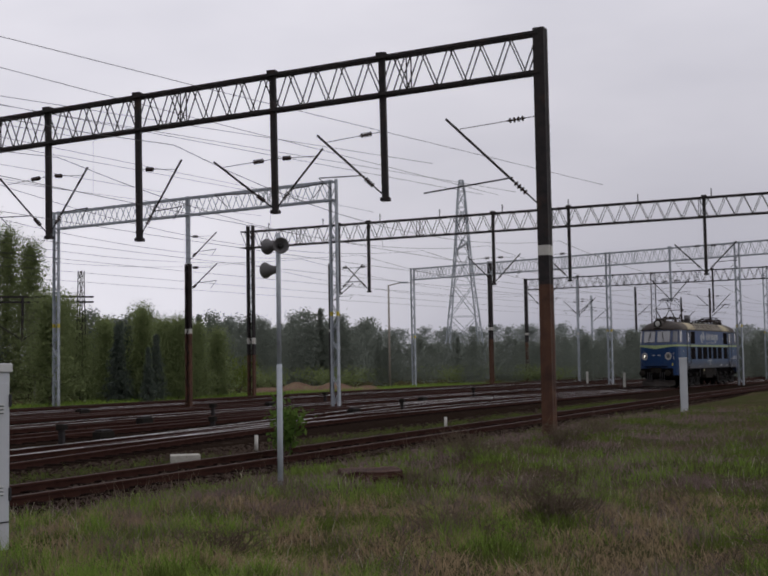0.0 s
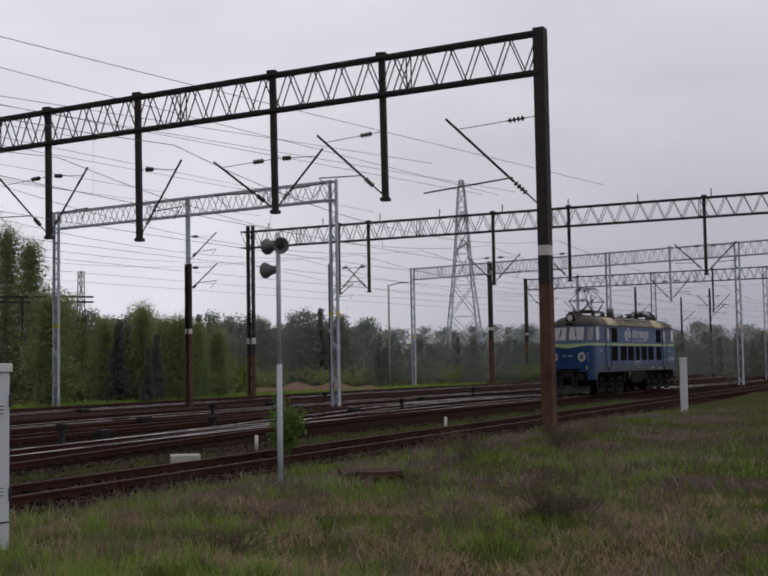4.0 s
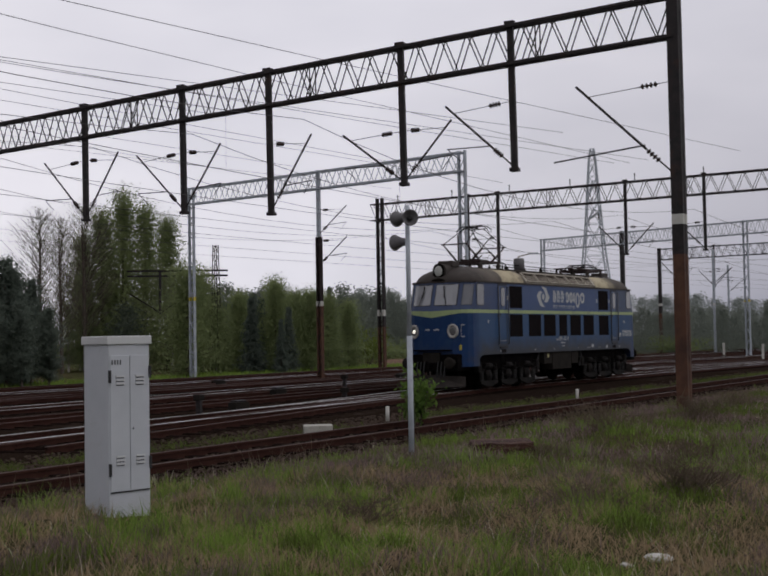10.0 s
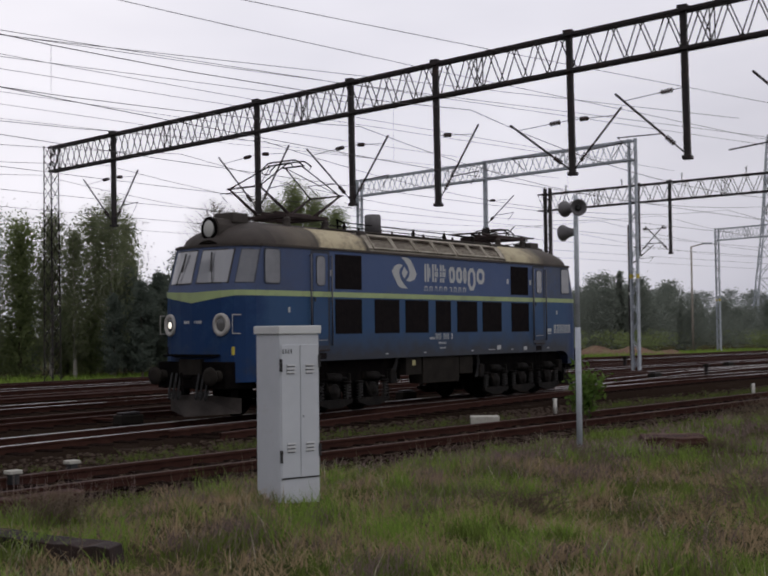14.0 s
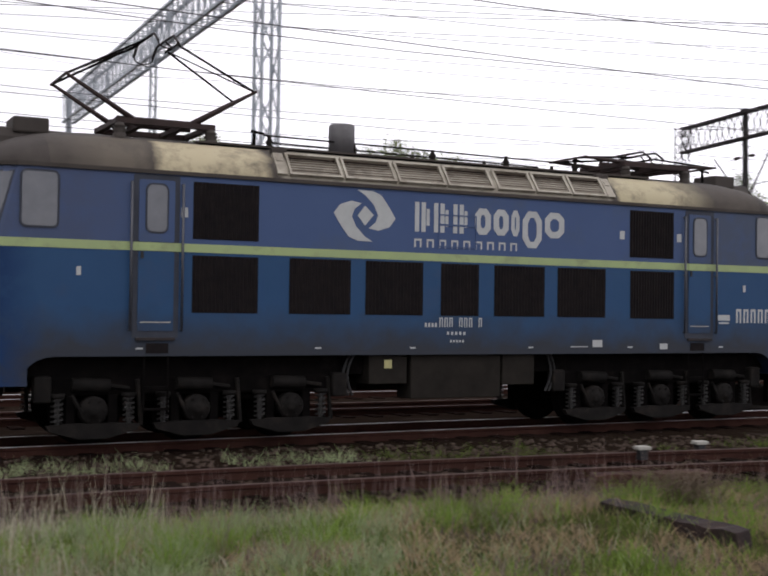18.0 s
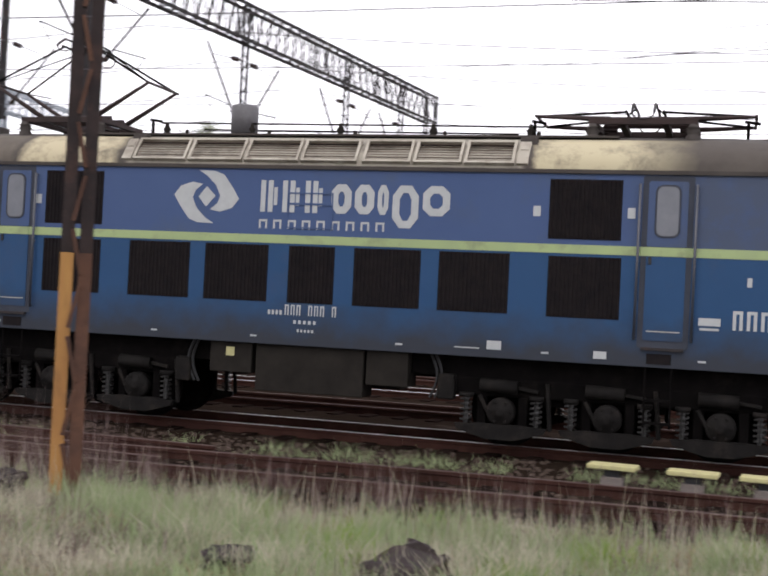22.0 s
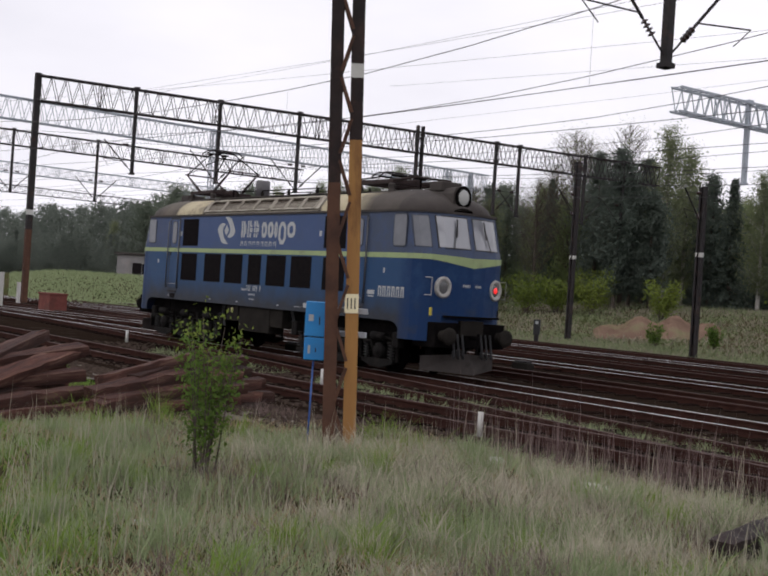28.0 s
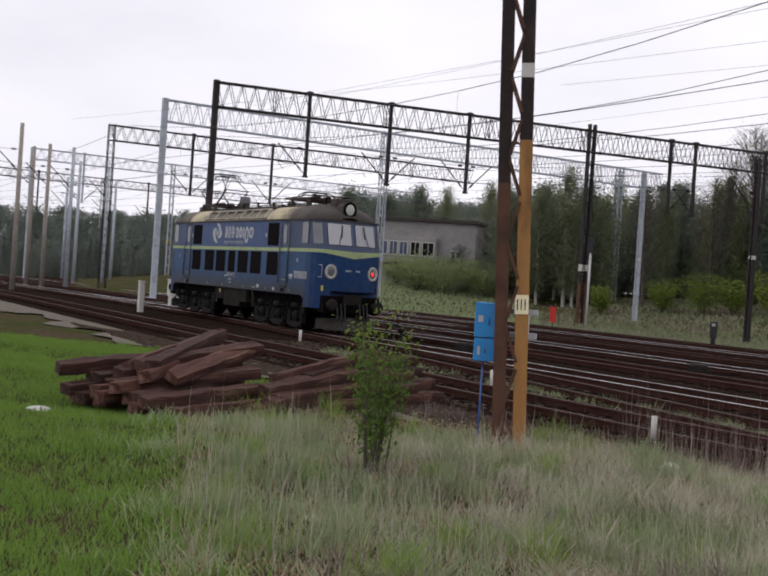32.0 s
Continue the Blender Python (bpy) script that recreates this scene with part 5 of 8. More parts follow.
for b, d, h, w in ((-51.2, 84, 1.6, 1.0), (-49.4, 82, 2.1, 1.6), (-48.0, 82, 1.7, 1.2), (-46.3, 80, 2.2, 1.2), (-54.1, 84, 1.4, 0.8), (-43.0, 76, 1.8, 1.1), (-37.4, 74, 1.5, 1.0)):
    bush("bush", *polar(b, d), 1.35 * h, 1.15 * w, 2100, M_LEAF_BRIGHT, "yellow-green young willow bush beyond the tracks", 0.085, 22)
for b, d, h, w in ((-62.6, 96, 2.4, 2.2), (-60.6, 96, 2.6, 2.0), (-64.0, 98, 2.4, 2.2), (-61.5, 92, 3.0, 2.8), (-63, 94, 3.0, 2.6), (-59.5, 92, 2.6, 2.6), (63, 96, 2.0, 3), (68, 100, 2.0, 4), (72, 108, 2.0, 4), (78, 120, 2.0, 4), (82, 122, 1.8, 4)):
    bush("bush", *polar(b, d), h, w, 2200, M_LEAF_SPRING, "dense green bush at the wood's edge", 0.11, 22)


# ---- grass: blades, dry stalks and brown weeds ----
def patchy(x, y, size, k):
    """A smooth random field, about -1 to 1, with patches of a size."""
    q = 2 * np.pi / size
    return (np.sin(q * (x + 0.31 * y) + 1.9 * np.sin(q * 0.43 * y + k) + k) + np.sin(q * (0.93 * y - 0.42 * x) + 1.6 * np.sin(q * 0.51 * x + 2.3 * k)) + 0.7 * np.sin(q * 2.1 * (x * 0.6 + y) + 3 * k + np.sin(q * 1.7 * x))) / 2.2


def blades(name, pts, h, w, lean, mt, label):
    n = len(pts)
    x, y = pts[:, 0], pts[:, 1]
    z = ground_z(x, y) - 0.02
    hh = h * ra.uniform(0.45, 1.2, n) * (1.0 + 0.38 * patchy(x, y, 1.1, 2.7) + 0.22 * patchy(x, y, 0.45, 5.1))
    az = ra.uniform(0, 2 * np.pi, n)
    dx, dy = np.cos(az), np.sin(az)
    ln = lean * ra.uniform(0.1, 1.0, n) * hh
    la = ra.uniform(0, 2 * np.pi, n)
    lx, ly = np.cos(la) * ln, np.sin(la) * ln
    ww = w * ra.uniform(0.6, 1.3, n)
    base = np.stack([x, y, z], 1)
    sd = np.stack([dx * ww / 2, dy * ww / 2, 0 * z], 1)
    mid = base + np.stack([lx * 0.35, ly * 0.35, hh * 0.55], 1)
    tip = base + np.stack([lx, ly, hh], 1)
    v = np.stack([base - sd, base + sd, mid + sd * 0.8, mid - sd * 0.8, tip], 1).reshape(-1, 3)
    k = np.arange(n) * 5
    f = np.concatenate([np.stack([k, k + 1, k + 2], 1), np.stack([k, k + 2, k + 3], 1), np.stack([k + 3, k + 2, k + 4], 1)])
    ob = new(name, mesh_from(name, v, f, mt))
    return tagged(ob, label, "grass", kind="stuff")


def step(v, a, b):
    u = np.clip((v - a) / (b - a), 0, 1)
    return u * u * (3 - 2 * u)


def scatter(n, r0, r1, b0, b1, chance, edge=1.5):
    """Points between two distances and bearings, in front of the nearest track, kept by a chance that depends on the place."""
    r = np.sqrt(ra.uniform(r0 * r0, r1 * r1, n))
    b = ra.uniform(b0, b1, n)
    x, y = r * np.sin(np.radians(b)), r * np.cos(np.radians(b))
    near_y = np.interp(x, NEAR[:, 0], NEAR[:, 1]) - edge
    keep = (ra.uniform(0, 1, n) < chance(x, y, b + 2.2 * patchy(x, y, 1.9, 7.7) + ra.normal(0, 1.6, n), r)) & (y < near_y + 0.22 * patchy(x, y, 0.9, 4.4))
    keep &= (x - 11.0) ** 2 + (y - 7.4) ** 2 > ra.uniform(0.2, 0.75, n) ** 2
    return np.stack([x[keep], y[keep]], 1)


def west(x, y, b, r):
    return step(-b, -50, -8) * step(b, -77, -72)


def lawn(x, y, b, r):
    return step(-b, 70, 76)


ra.seed(21)
blades("soft_green_grass", scatter(210000, 6.8, 16, -80, 52, lambda x, y, b, r: west(x, y, b, r) * (0.46 + 0.7 * patchy(x, y, 1.9, 1.0) + 0.6 * patchy(x, y, 0.6, 8.0)), 1.7), 0.16, 0.010, 1.2, M_GRASS_SOFT, "soft pale green grass mixed with straw")
blades("dry_grass", scatter(260000, 6.8, 15.5, -80, 52, lambda x, y, b, r: west(x, y, b, r) * step(-b, -46, 10) * (0.12 + 0.88 * step(b, -74, -50)) * (0.34 - 0.55 * patchy(x, y, 1.9, 1.0) + 0.3 * patchy(x, y, 0.5, 6.0)), 1.4), 0.16, 0.008, 1.6, M_GRASS_DRY, "dry straw-coloured grass among the green")
blades("dry_stalks", scatter(11000, 7.5, 14, -74, 20, lambda x, y, b, r: 0.30 + 0.5 * patchy(x, y, 1.5, 3.0), 1.3), 0.55, 0.006, 0.35, M_GRASS_DRY, "thin pale upright stalks above the grass")
blades("lawn", scatter(230000, 6.5, 30, -97, -68, lambda x, y, b, r: lawn(x, y, b, r), 3.4), 0.10, 0.012, 0.8, M_LAWN, "short bright green lawn beside the heap")
blades("tall_green_grass", scatter(30000, 6.8, 13.2, -42, 16, lambda x, y, b, r: step(patchy(x, y, 3.1, 5.0), -0.2, 0.5) * step(b, -42, -30) * step(-b, -16, 0) * step(r, 13.2, 11.0), 1.9), 0.33, 0.009, 0.6, M_GRASS_SOFT, "tall fresh green grass near the mast")
blades("green_grass", scatter(170000, 6.8, 17, -6, 97, lambda x, y, b, r: step(b, -4, 22) * step(0.8 * patchy(x, y, 2.0, 2.0) + 0.5 * patchy(x, y, 0.8, 3.7), -0.05, 0.6), 1.7), 0.16, 0.010, 0.9, M_GRASS_GREEN, "short dark green spring grass in uneven tufts")
blades("green_grass_far", scatter(80000, 16, 46, 55, 97, lambda x, y, b, r: 0.8 * step(patchy(x, y, 3.6, 2.0), -0.3, 0.4), 1.7), 0.18, 0.020, 0.9, M_GRASS_GREEN, "green grass thinning towards the east")
blades("lush_grass", scatter(170000, 6.8, 26, 0, 92, lambda x, y, b, r: step(0.75 * patchy(x, y, 3.3, 6.1) + 0.45 * patchy(x, y, 1.1, 2.4) + 0.7 * np.exp(-((x - 10.6) ** 2 + (y - 5.9) ** 2) / 3.5), 0.10, 0.65), 1.7), 0.19, 0.010, 0.8, M_GRASS_LUSH, "patches of fresh bright green grass")
blades("thatch", scatter(210000, 6.8, 17, -74, 97, lambda x, y, b, r: (0.42 + 0.53 * step(b, -12, 20)) * step(-patchy(x, y, 2.0, 2.0) - 0.4 * patchy(x, y, 0.8, 3.7), -0.7, 0.3), 1.2), 0.15, 0.010, 1.9, M_GRASS_THATCH, "flattened brown thatch under the grass")
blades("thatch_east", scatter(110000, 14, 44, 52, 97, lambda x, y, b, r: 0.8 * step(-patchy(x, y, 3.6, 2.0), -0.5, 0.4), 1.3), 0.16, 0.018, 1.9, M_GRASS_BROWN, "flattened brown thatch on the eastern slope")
blades("dry_wisps_east", scatter(30000, 7, 36, 8, 97, lambda x, y, b, r: 0.6 * step(-patchy(x, y, 2.6, 8.0), -0.2, 0.8) * step(r, 45, 10), 1.5), 0.24, 0.007, 1.1, M_GRASS_DRY, "bleached wisps on the eastern slope")
blades("brown_stalks", scatter(30000, 8.2, 15, -66, 48, lambda x, y, b, r: 0.8 * step(patchy(x, y, 1.5, 9.0), -0.2, 0.7) * step(y - np.interp(x, NEAR[:, 0], NEAR[:, 1]), -4.4, -1.6), 0.6), 0.50, 0.006, 0.3, M_GRASS_BROWN, "tall brown dead weed stalks along the track")
blades("tall_weeds", scatter(12000, 9.2, 16, -56, -28, lambda x, y, b, r: 0.8 * step(patchy(x, y, 1.7, 3.9), -0.1, 0.7) * step(y - np.interp(x, NEAR[:, 0], NEAR[:, 1]), -3.2, -1.8), 0.9), 0.85, 0.006, 0.22, M_GRASS_BROWN, "tall brown dead stalks standing beside the siding")
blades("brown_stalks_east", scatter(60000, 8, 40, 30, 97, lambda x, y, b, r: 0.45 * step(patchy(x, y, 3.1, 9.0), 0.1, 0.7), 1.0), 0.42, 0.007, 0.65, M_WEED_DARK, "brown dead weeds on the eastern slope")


def tussocks(name, n, per, b0, b1, r0, r1, spread, h, mt, label):
    """Tufts whose blades fan out from one root."""
    c = scatter(n, r0, r1, b0, b1, lambda x, y, b, r: 0.35 + 0.65 * step(patchy(x, y, 2.6, 12.0 + spread), -0.3, 0.5), 2.0)
    sz = ra.uniform(0.5, 1.3, len(c))
    i = np.repeat(np.arange(len(c)), per)
    off = ra.normal(0, 1, (len(i), 2)) * (spread * sz[i])[:, None]
    p = c[i] + off
    blades(name, p, h, 0.008, 1.1, mt, label)


tussocks("green_tussocks", 420, 130, -72, 30, 6.9, 14, 0.13, 0.27, M_GRASS_SOFT, "tufts of pale green grass")
tussocks("straw_tussocks", 260, 130, -62, 16, 6.9, 14, 0.16, 0.28, M_GRASS_DRY, "tufts of bleached dry grass")
tussocks("fresh_tussocks", 240, 110, -72, 84, 6.9, 17, 0.12, 0.30, M_GRASS_LUSH, "tufts of fresh green grass")
tussocks("brown_tussocks", 760, 110, -68, 90, 6.9, 20, 0.20, 0.22, M_GRASS_BROWN, "matted tufts of dead brown grass")
k = ra.uniform(-30, 60, 40000)
yk = np.interp(k, NEAR[:, 0], NEAR[:, 1]) + 2.0 + ra.normal(0, 0.32, 40000)
keep = np.sin(k * 0.9) + np.sin(k * 0.37 + 1) + 0.6 * np.sin(k * 3.1) > -0.9
blades("track_weeds", np.stack([k[keep & (k < 8)], yk[keep & (k < 8)]], 1), 0.20, 0.012, 0.9, M_GRASS_SOFT, "pale green weeds growing between the tracks")
blades("track_weeds", np.stack([k[keep & (k >= 8)], yk[keep & (k >= 8)]], 1), 0.20, 0.012, 0.9, M_GRASS_GREEN, "dark green weeds growing between the tracks")
mb, md_ = ra.uniform(-58, -14, 60000), np.sqrt(ra.uniform(46 ** 2, 96 ** 2, 60000))
mx, my = md_ * np.sin(np.radians(mb)), md_ * np.cos(np.radians(mb))
mk_ = my > np.interp(mx, LINES[6][::-1, 0], LINES[6][::-1, 1]) + 2.4
mp_ = patchy(mx, my, 9.0, 3.3) > ra.uniform(-1, 1, 60000)
mr_ = ra.uniform(0, 1, (2, 26000))
lb_, ld_ = -57 - 17 * mr_[0], np.sqrt(74 ** 2 + (104 ** 2 - 74 ** 2) * mr_[1])
blades("box_lawn", np.stack([ld_ * np.sin(np.radians(lb_)), ld_ * np.cos(np.radians(lb_))], 1), 0.20, 0.10, 0.9, M_GRASS_SOFT, "pale green slope before the signal box")
blades("meadow_straw", np.stack([mx, my], 1)[mk_ & ~mp_], 0.22, 0.07, 1.4, M_MEADOW, "pale dry meadow between the tracks and the wood")
blades("meadow_green", np.stack([mx, my], 1)[mk_ & mp_], 0.22, 0.07, 1.4, M_MEADOW_G, "greening meadow between the tracks and the wood")
# a green verge beyond the last track
k = ra.uniform(-60, 110, 26000)
vy = np.interp(k, LINES[6][::-1, 0], LINES[6][::-1, 1]) + ra.uniform(2.6, 9.0, 26000)
blades("far_verge", np.stack([k, vy], 1)[k > -8], 0.26, 0.05, 0.8, M_GRASS_LUSH, "fresh green verge beyond the last track")
blades("meadow_verge", np.stack([k, vy], 1)[k <= -8], 0.24, 0.05, 1.0, M_MEADOW_G, "dull greening verge towards the western wood")

# ---- things beside the tracks ----
def cabinet():
    c = thing("relay_cabinet", pose(11.15, 7.78, -0.04, 0, 0, -24), "tall light grey steel relay cabinet with two narrow doors", "cabinet")
    w, d, h = 0.262, 0.262, 2.04
    bp("body", M_CAB, c, ((-w, -d, -0.1), (w, d, h - 0.10)), bevel=0.012)
    bp("lid", M_CABLID, c, ((-w - 0.022, -d - 0.022, h - 0.10), (w + 0.022, d + 0.022, h - 0.005)), bevel=0.010)
    for x0, x1 in ((-0.246, -0.004), (0.004, 0.246)):
        dr = bp("door", M_CAB, c, ((x0, -d - 0.014, 0.33), (x1, -d - 0.001, h - 0.22)), bevel=0.004)
        xm = (x0 + x1) / 2
        for z in (0.62, 1.50):
            v = bp("vent", M_CABLID, dr, *[((xm - 0.055, -d - 0.03, z + k * 0.04), (xm + 0.055, -d - 0.012, z + 0.018 + k * 0.04)) for k in range(3)])
            bp("vent_slot", M_BLACK, v, *[((xm - 0.05, -d - 0.0165, z - 0.012 + k * 0.04), (xm + 0.05, -d - 0.0135, z + 0.002 + k * 0.04)) for k in range(3)])
    for x, z in ((-0.256, 1.52), (-0.256, 0.50), (w - 0.01, 1.56), (w - 0.01, 0.55)):
        bp("hinge", M_BLACK, c, ((x - 0.012, -d - 0.035, z), (x + 0.014, -d - 0.002, z + 0.14)), bevel=0.004)
    bp("sill_line", M_BLACK, c, ((-0.246, -d - 0.012, 0.315), (w - 0.015, -d + 0.01, 0.327)))
    bp("stencil_mark", M_BLACK, c, *[((-0.23 + k * 0.035, -d - 0.0165, 1.72), (-0.215 + k * 0.035, -d - 0.0145, 1.77)) for k in range(4)], label="illegible black stencil marks")
    bp("lock", M_BLACK, c, ((0.03, -d - 0.02, 1.0), (0.045, -d - 0.01, 1.02)))


cabinet()


def signal():
    s = thing("shunting_loudspeaker_post", pose(17.2, 6.55, -0.06), "slim pale post carrying three round grey horn loudspeakers", "post")
    bm = bmesh.new()
    rod(bm, (0, 0, -0.1), (0, 0, 2.0), 0.045, 10)
    part("lower_post", bm, M_STEEL_GREY, s)
    bm = bmesh.new()
    rod(bm, (0, 0, 2.0), (0, 0, 4.05), 0.038, 10)
    part("upper_post", bm, M_STEEL_GREY, s)
    for z, az, o in ((3.86, 150, 0.16), (3.83, -60, 0.17), (3.48, 160, 0.16)):
        e = Euler((radians(90), 0, radians(az)))
        m = Matrix.Translation((math.sin(radians(az)) * o, -math.cos(radians(az)) * o, z)) @ e.to_matrix().to_4x4()
        bm = bmesh.new()
        lathe(bm, [(0.03, -0.14), (0.06, -0.10), (0.075, -0.02), (0.105, 0.06), (0.128, 0.10), (0.128, 0.12), (0.11, 0.105), (0.06, 0.03), (0.05, 0.03)], m, 18)
        h = part("horn", bm, surf_horn, s)
        bm = bmesh.new()
        lathe(bm, [(0.045, 0.0), (0.045, 0.07), (0.02, 0.09)], m, 10)
        part("horn_core", bm, M_BLACK, h)


surf_horn = surf("dull_grey_horn", (0.09, 0.085, 0.09), (0.14, 0.135, 0.14), 6, 0.7, 0, 0.05)
signal()


def blue_box():
    b = thing("blue_junction_box", pose(-12.56, 7.41, 0, 0, 0, 50), "bright blue steel junction box bolted beside the mast", "junction box")
    bp("upper_case", M_BLUEBOX, b, ((-0.135, -0.12, 1.31), (0.135, 0.12, 1.74)), bevel=0.012)
    bp("lower_case", M_BLUEBOX, b, ((-0.13, -0.115, 1.02), (0.13, 0.115, 1.30)), bevel=0.012)
    bp("label_patch", M_L_WHITE, b, ((-0.09, -0.1235, 1.50), (-0.03, -0.121, 1.58)), label="small white illegible label")
    bp("label_patch", M_L_WHITE, b, ((-0.08, -0.1185, 1.10), (-0.05, -0.116, 1.20)), label="small white illegible label")
    bp("hasp", M_BLACK, b, ((0.04, -0.127, 1.46), (0.055, -0.119, 1.56)))
    bp("hasp", M_BLACK, b, ((0.01, -0.123, 1.12), (0.025, -0.114, 1.17)))
    for z in (1.33, 1.62):
        bp("bracket", M_STEEL_GREY, b, ((0.12, -0.03, z), (0.62, 0.03, z + 0.07)), bevel=0.006)
    bm = bmesh.new()
    rod(bm, (-0.03, 0, -0.15), (-0.02, 0, 1.03), 0.011, 8)
    part("conduit", bm, M_BLUEPIPE, b)


blue_box()


# old sleepers in a heap
def tie(x, y, z, l, az, pitch=0.0, roll=0.0, w=0.21, h=0.15, scrap=False):
    bm = bmesh.new()
    rr = random.Random(int(1000 * (x * 3 + y * 7 + z * 11 + az)))
    box(bm, (-l / 2, -w / 2, -h / 2), (l / 2, w / 2, h / 2))
    bmesh.ops.subdivide_edges(bm, edges=[e for e in bm.edges if e.calc_length() > 0.5 * l], cuts=9)
    for v in bm.verts:
        v.co += Vector((rr.gauss(0, 0.008), rr.gauss(0, 0.008), rr.gauss(0, 0.008)))
        if abs(abs(v.co.x) - l / 2) < 0.03:
            v.co.x += rr.uniform(-0.05, 0.02)
    bmesh.ops.bevel(bm, geom=bm.edges[:], offset=0.005, segments=1, affect="EDGES")
    ob = part("scrap_block" if scrap else "old_sleeper", bm, M_DARKRUST if scrap else M_TIE)
    ob.matrix_basis = pose(x, y, z, roll, pitch, az)
    if scrap:
        return tagged(ob, "dark weathered scrap block half sunk in grass", "scrap block", "scrap in the grass")
    return tagged(ob, "weathered red-brown oak railway sleeper lying in a heap", "sleeper", "heap of old sleepers")


rp_ = random.Random(8)
for lay_, (n_, x0_) in enumerate(((8, -17.3), (7, -17.2), (5, -17.1), (3, -17.0))):
    for i in range(n_):
        tie(x0_ + 0.05 + 0.27 * i + rp_.uniform(-0.08, 0.08), 4.10 + 0.14 * i + 0.10 * lay_ + rp_.uniform(-0.3, 0.3), 0.03 + 0.165 * lay_ + rp_.uniform(0, 0.03), rp_.uniform(2.1, 2.4), 118 + rp_.uniform(-9, 9) * (1 + 0.5 * lay_), rp_.uniform(-2, 1) - 2.6 * lay_, rp_.uniform(-6, 6) * (1 + lay_), 0.22, 0.16)
for i, (az, z, pt) in enumerate(((126, 0.70, -12), (138, 0.75, -10), (112, 0.66, -7), (130, 0.60, -9))):
    tie(-16.9 + 0.22 * i, 4.7 + 0.15 * i, z, 2.2, az, pt, 12 * i - 14, 0.23, 0.15)
for lay_, (n_, k_) in enumerate(((8, 0.0), (7, 0.1), (5, 0.3))):
    for i in range(n_):
        tie(-15.75 - 0.22 * i - k_ + rp_.uniform(-0.1, 0.1), 6.35 + 0.30 * i + k_ + rp_.uniform(-0.1, 0.1), 0.03 + 0.165 * lay_, rp_.uniform(2.1, 2.4), 122 - 4.0 * i + rp_.uniform(-10, 10), -1.2 - 2.0 * lay_ + rp_.uniform(-1.5, 1.5), rp_.uniform(-6, 6) * (1 + lay_), 0.22, 0.16)
for i, (az, z, pt) in enumerate(((116, 0.56, -9), (128, 0.54, -7), (104, 0.53, -6))):
    tie(-16.6 - 0.25 * i, 7.0 + 0.4 * i, z, 2.3, az, pt, 9 * i - 8, 0.23, 0.15)
tie(-6.15, 7.85, 0.13, 1.35, 106, -3, 6, 0.2, 0.2, True)
tie(-6.27, 9.0, 0.14, 0.34, 100, -8, 12, 0.24, 0.22, True)
tie(-2.2, 7.8, 0.03, 0.5, 60, -14, 12, 0.4, 0.3, True)
tie(-3.33, 7.4, 0.06, 0.30, 10, 0, 12, 0.26, 0.24, True)
tie(7.6, 7.95, 0.03, 1.6, -84, 2, 6, 0.2, 0.18, True)
tie(18.9, 5.6, 0.06, 1.0, -62, 0, 4, 0.5, 0.22)
tie(9.6, 10.4, 0.0, 1.5, -12, 0, 4)


def slab(name, x, y, z, sx, sy, sz, az, mt, label, legs=False):
    g = thing(name, pose(x, y, z, 0, 0, az), label, "slab", "concrete covers by the points")
    bp("top", mt, g, ((-sx / 2, -sy / 2, -sz), (sx / 2, sy / 2, 0)), bevel=0.012)
    if legs:
        bp("stand", M_STAND, g, ((-sx * 0.22, -sy * 0.35, -sz - 0.24), (sx * 0.22, sy * 0.35, -sz - 0.09)), bevel=0.01)
        # Black filler added for the shaded gap between board and stand.
        bp("stand_pad", M_BLACK, g, ((-sx * 0.15, -sy * 0.25, -sz - 0.09), (sx * 0.15, sy * 0.25, -sz)))


for x in (-1.53, -0.60, 0.22):
    slab("point_rod_cover", x, 14.3, 0.13, 0.58, 0.32, 0.055, -4, M_YSLAB, "pale yellow board on a grey block between the rails", True)
slab("cable_cover", 1.15, 14.2, 0.04, 0.75, 0.36, 0.16, -4, M_SLAB, "pale concrete cable cover beside the rail")
slab("cable_cover", 0.80, 10.45, 0.14, 0.74, 0.30, 0.30, -3, M_SLAB, "grooved grey concrete block at the grass edge")
slab("cable_cover", 23.3, 11.05, 0.04, 0.62, 0.5, 0.20, -62, M_SLAB, "flat pale concrete cover beside the rail")
for x, y in ((11.32, 12.44), (12.58, 12.61)):
    pm = thing("point_marker", pose(x, y, -0.1, 0, 0, -10), "small black marker with a pale cap between the rails", "marker", "point markers")
    bp("stem", M_BLACK, pm, ((-0.06, -0.06, 0), (0.06, 0.06, 0.14)))
    bp("cap", M_SLAB, pm, ((-0.1, -0.08, 0.14), (0.1, 0.08, 0.19)), bevel=0.01)
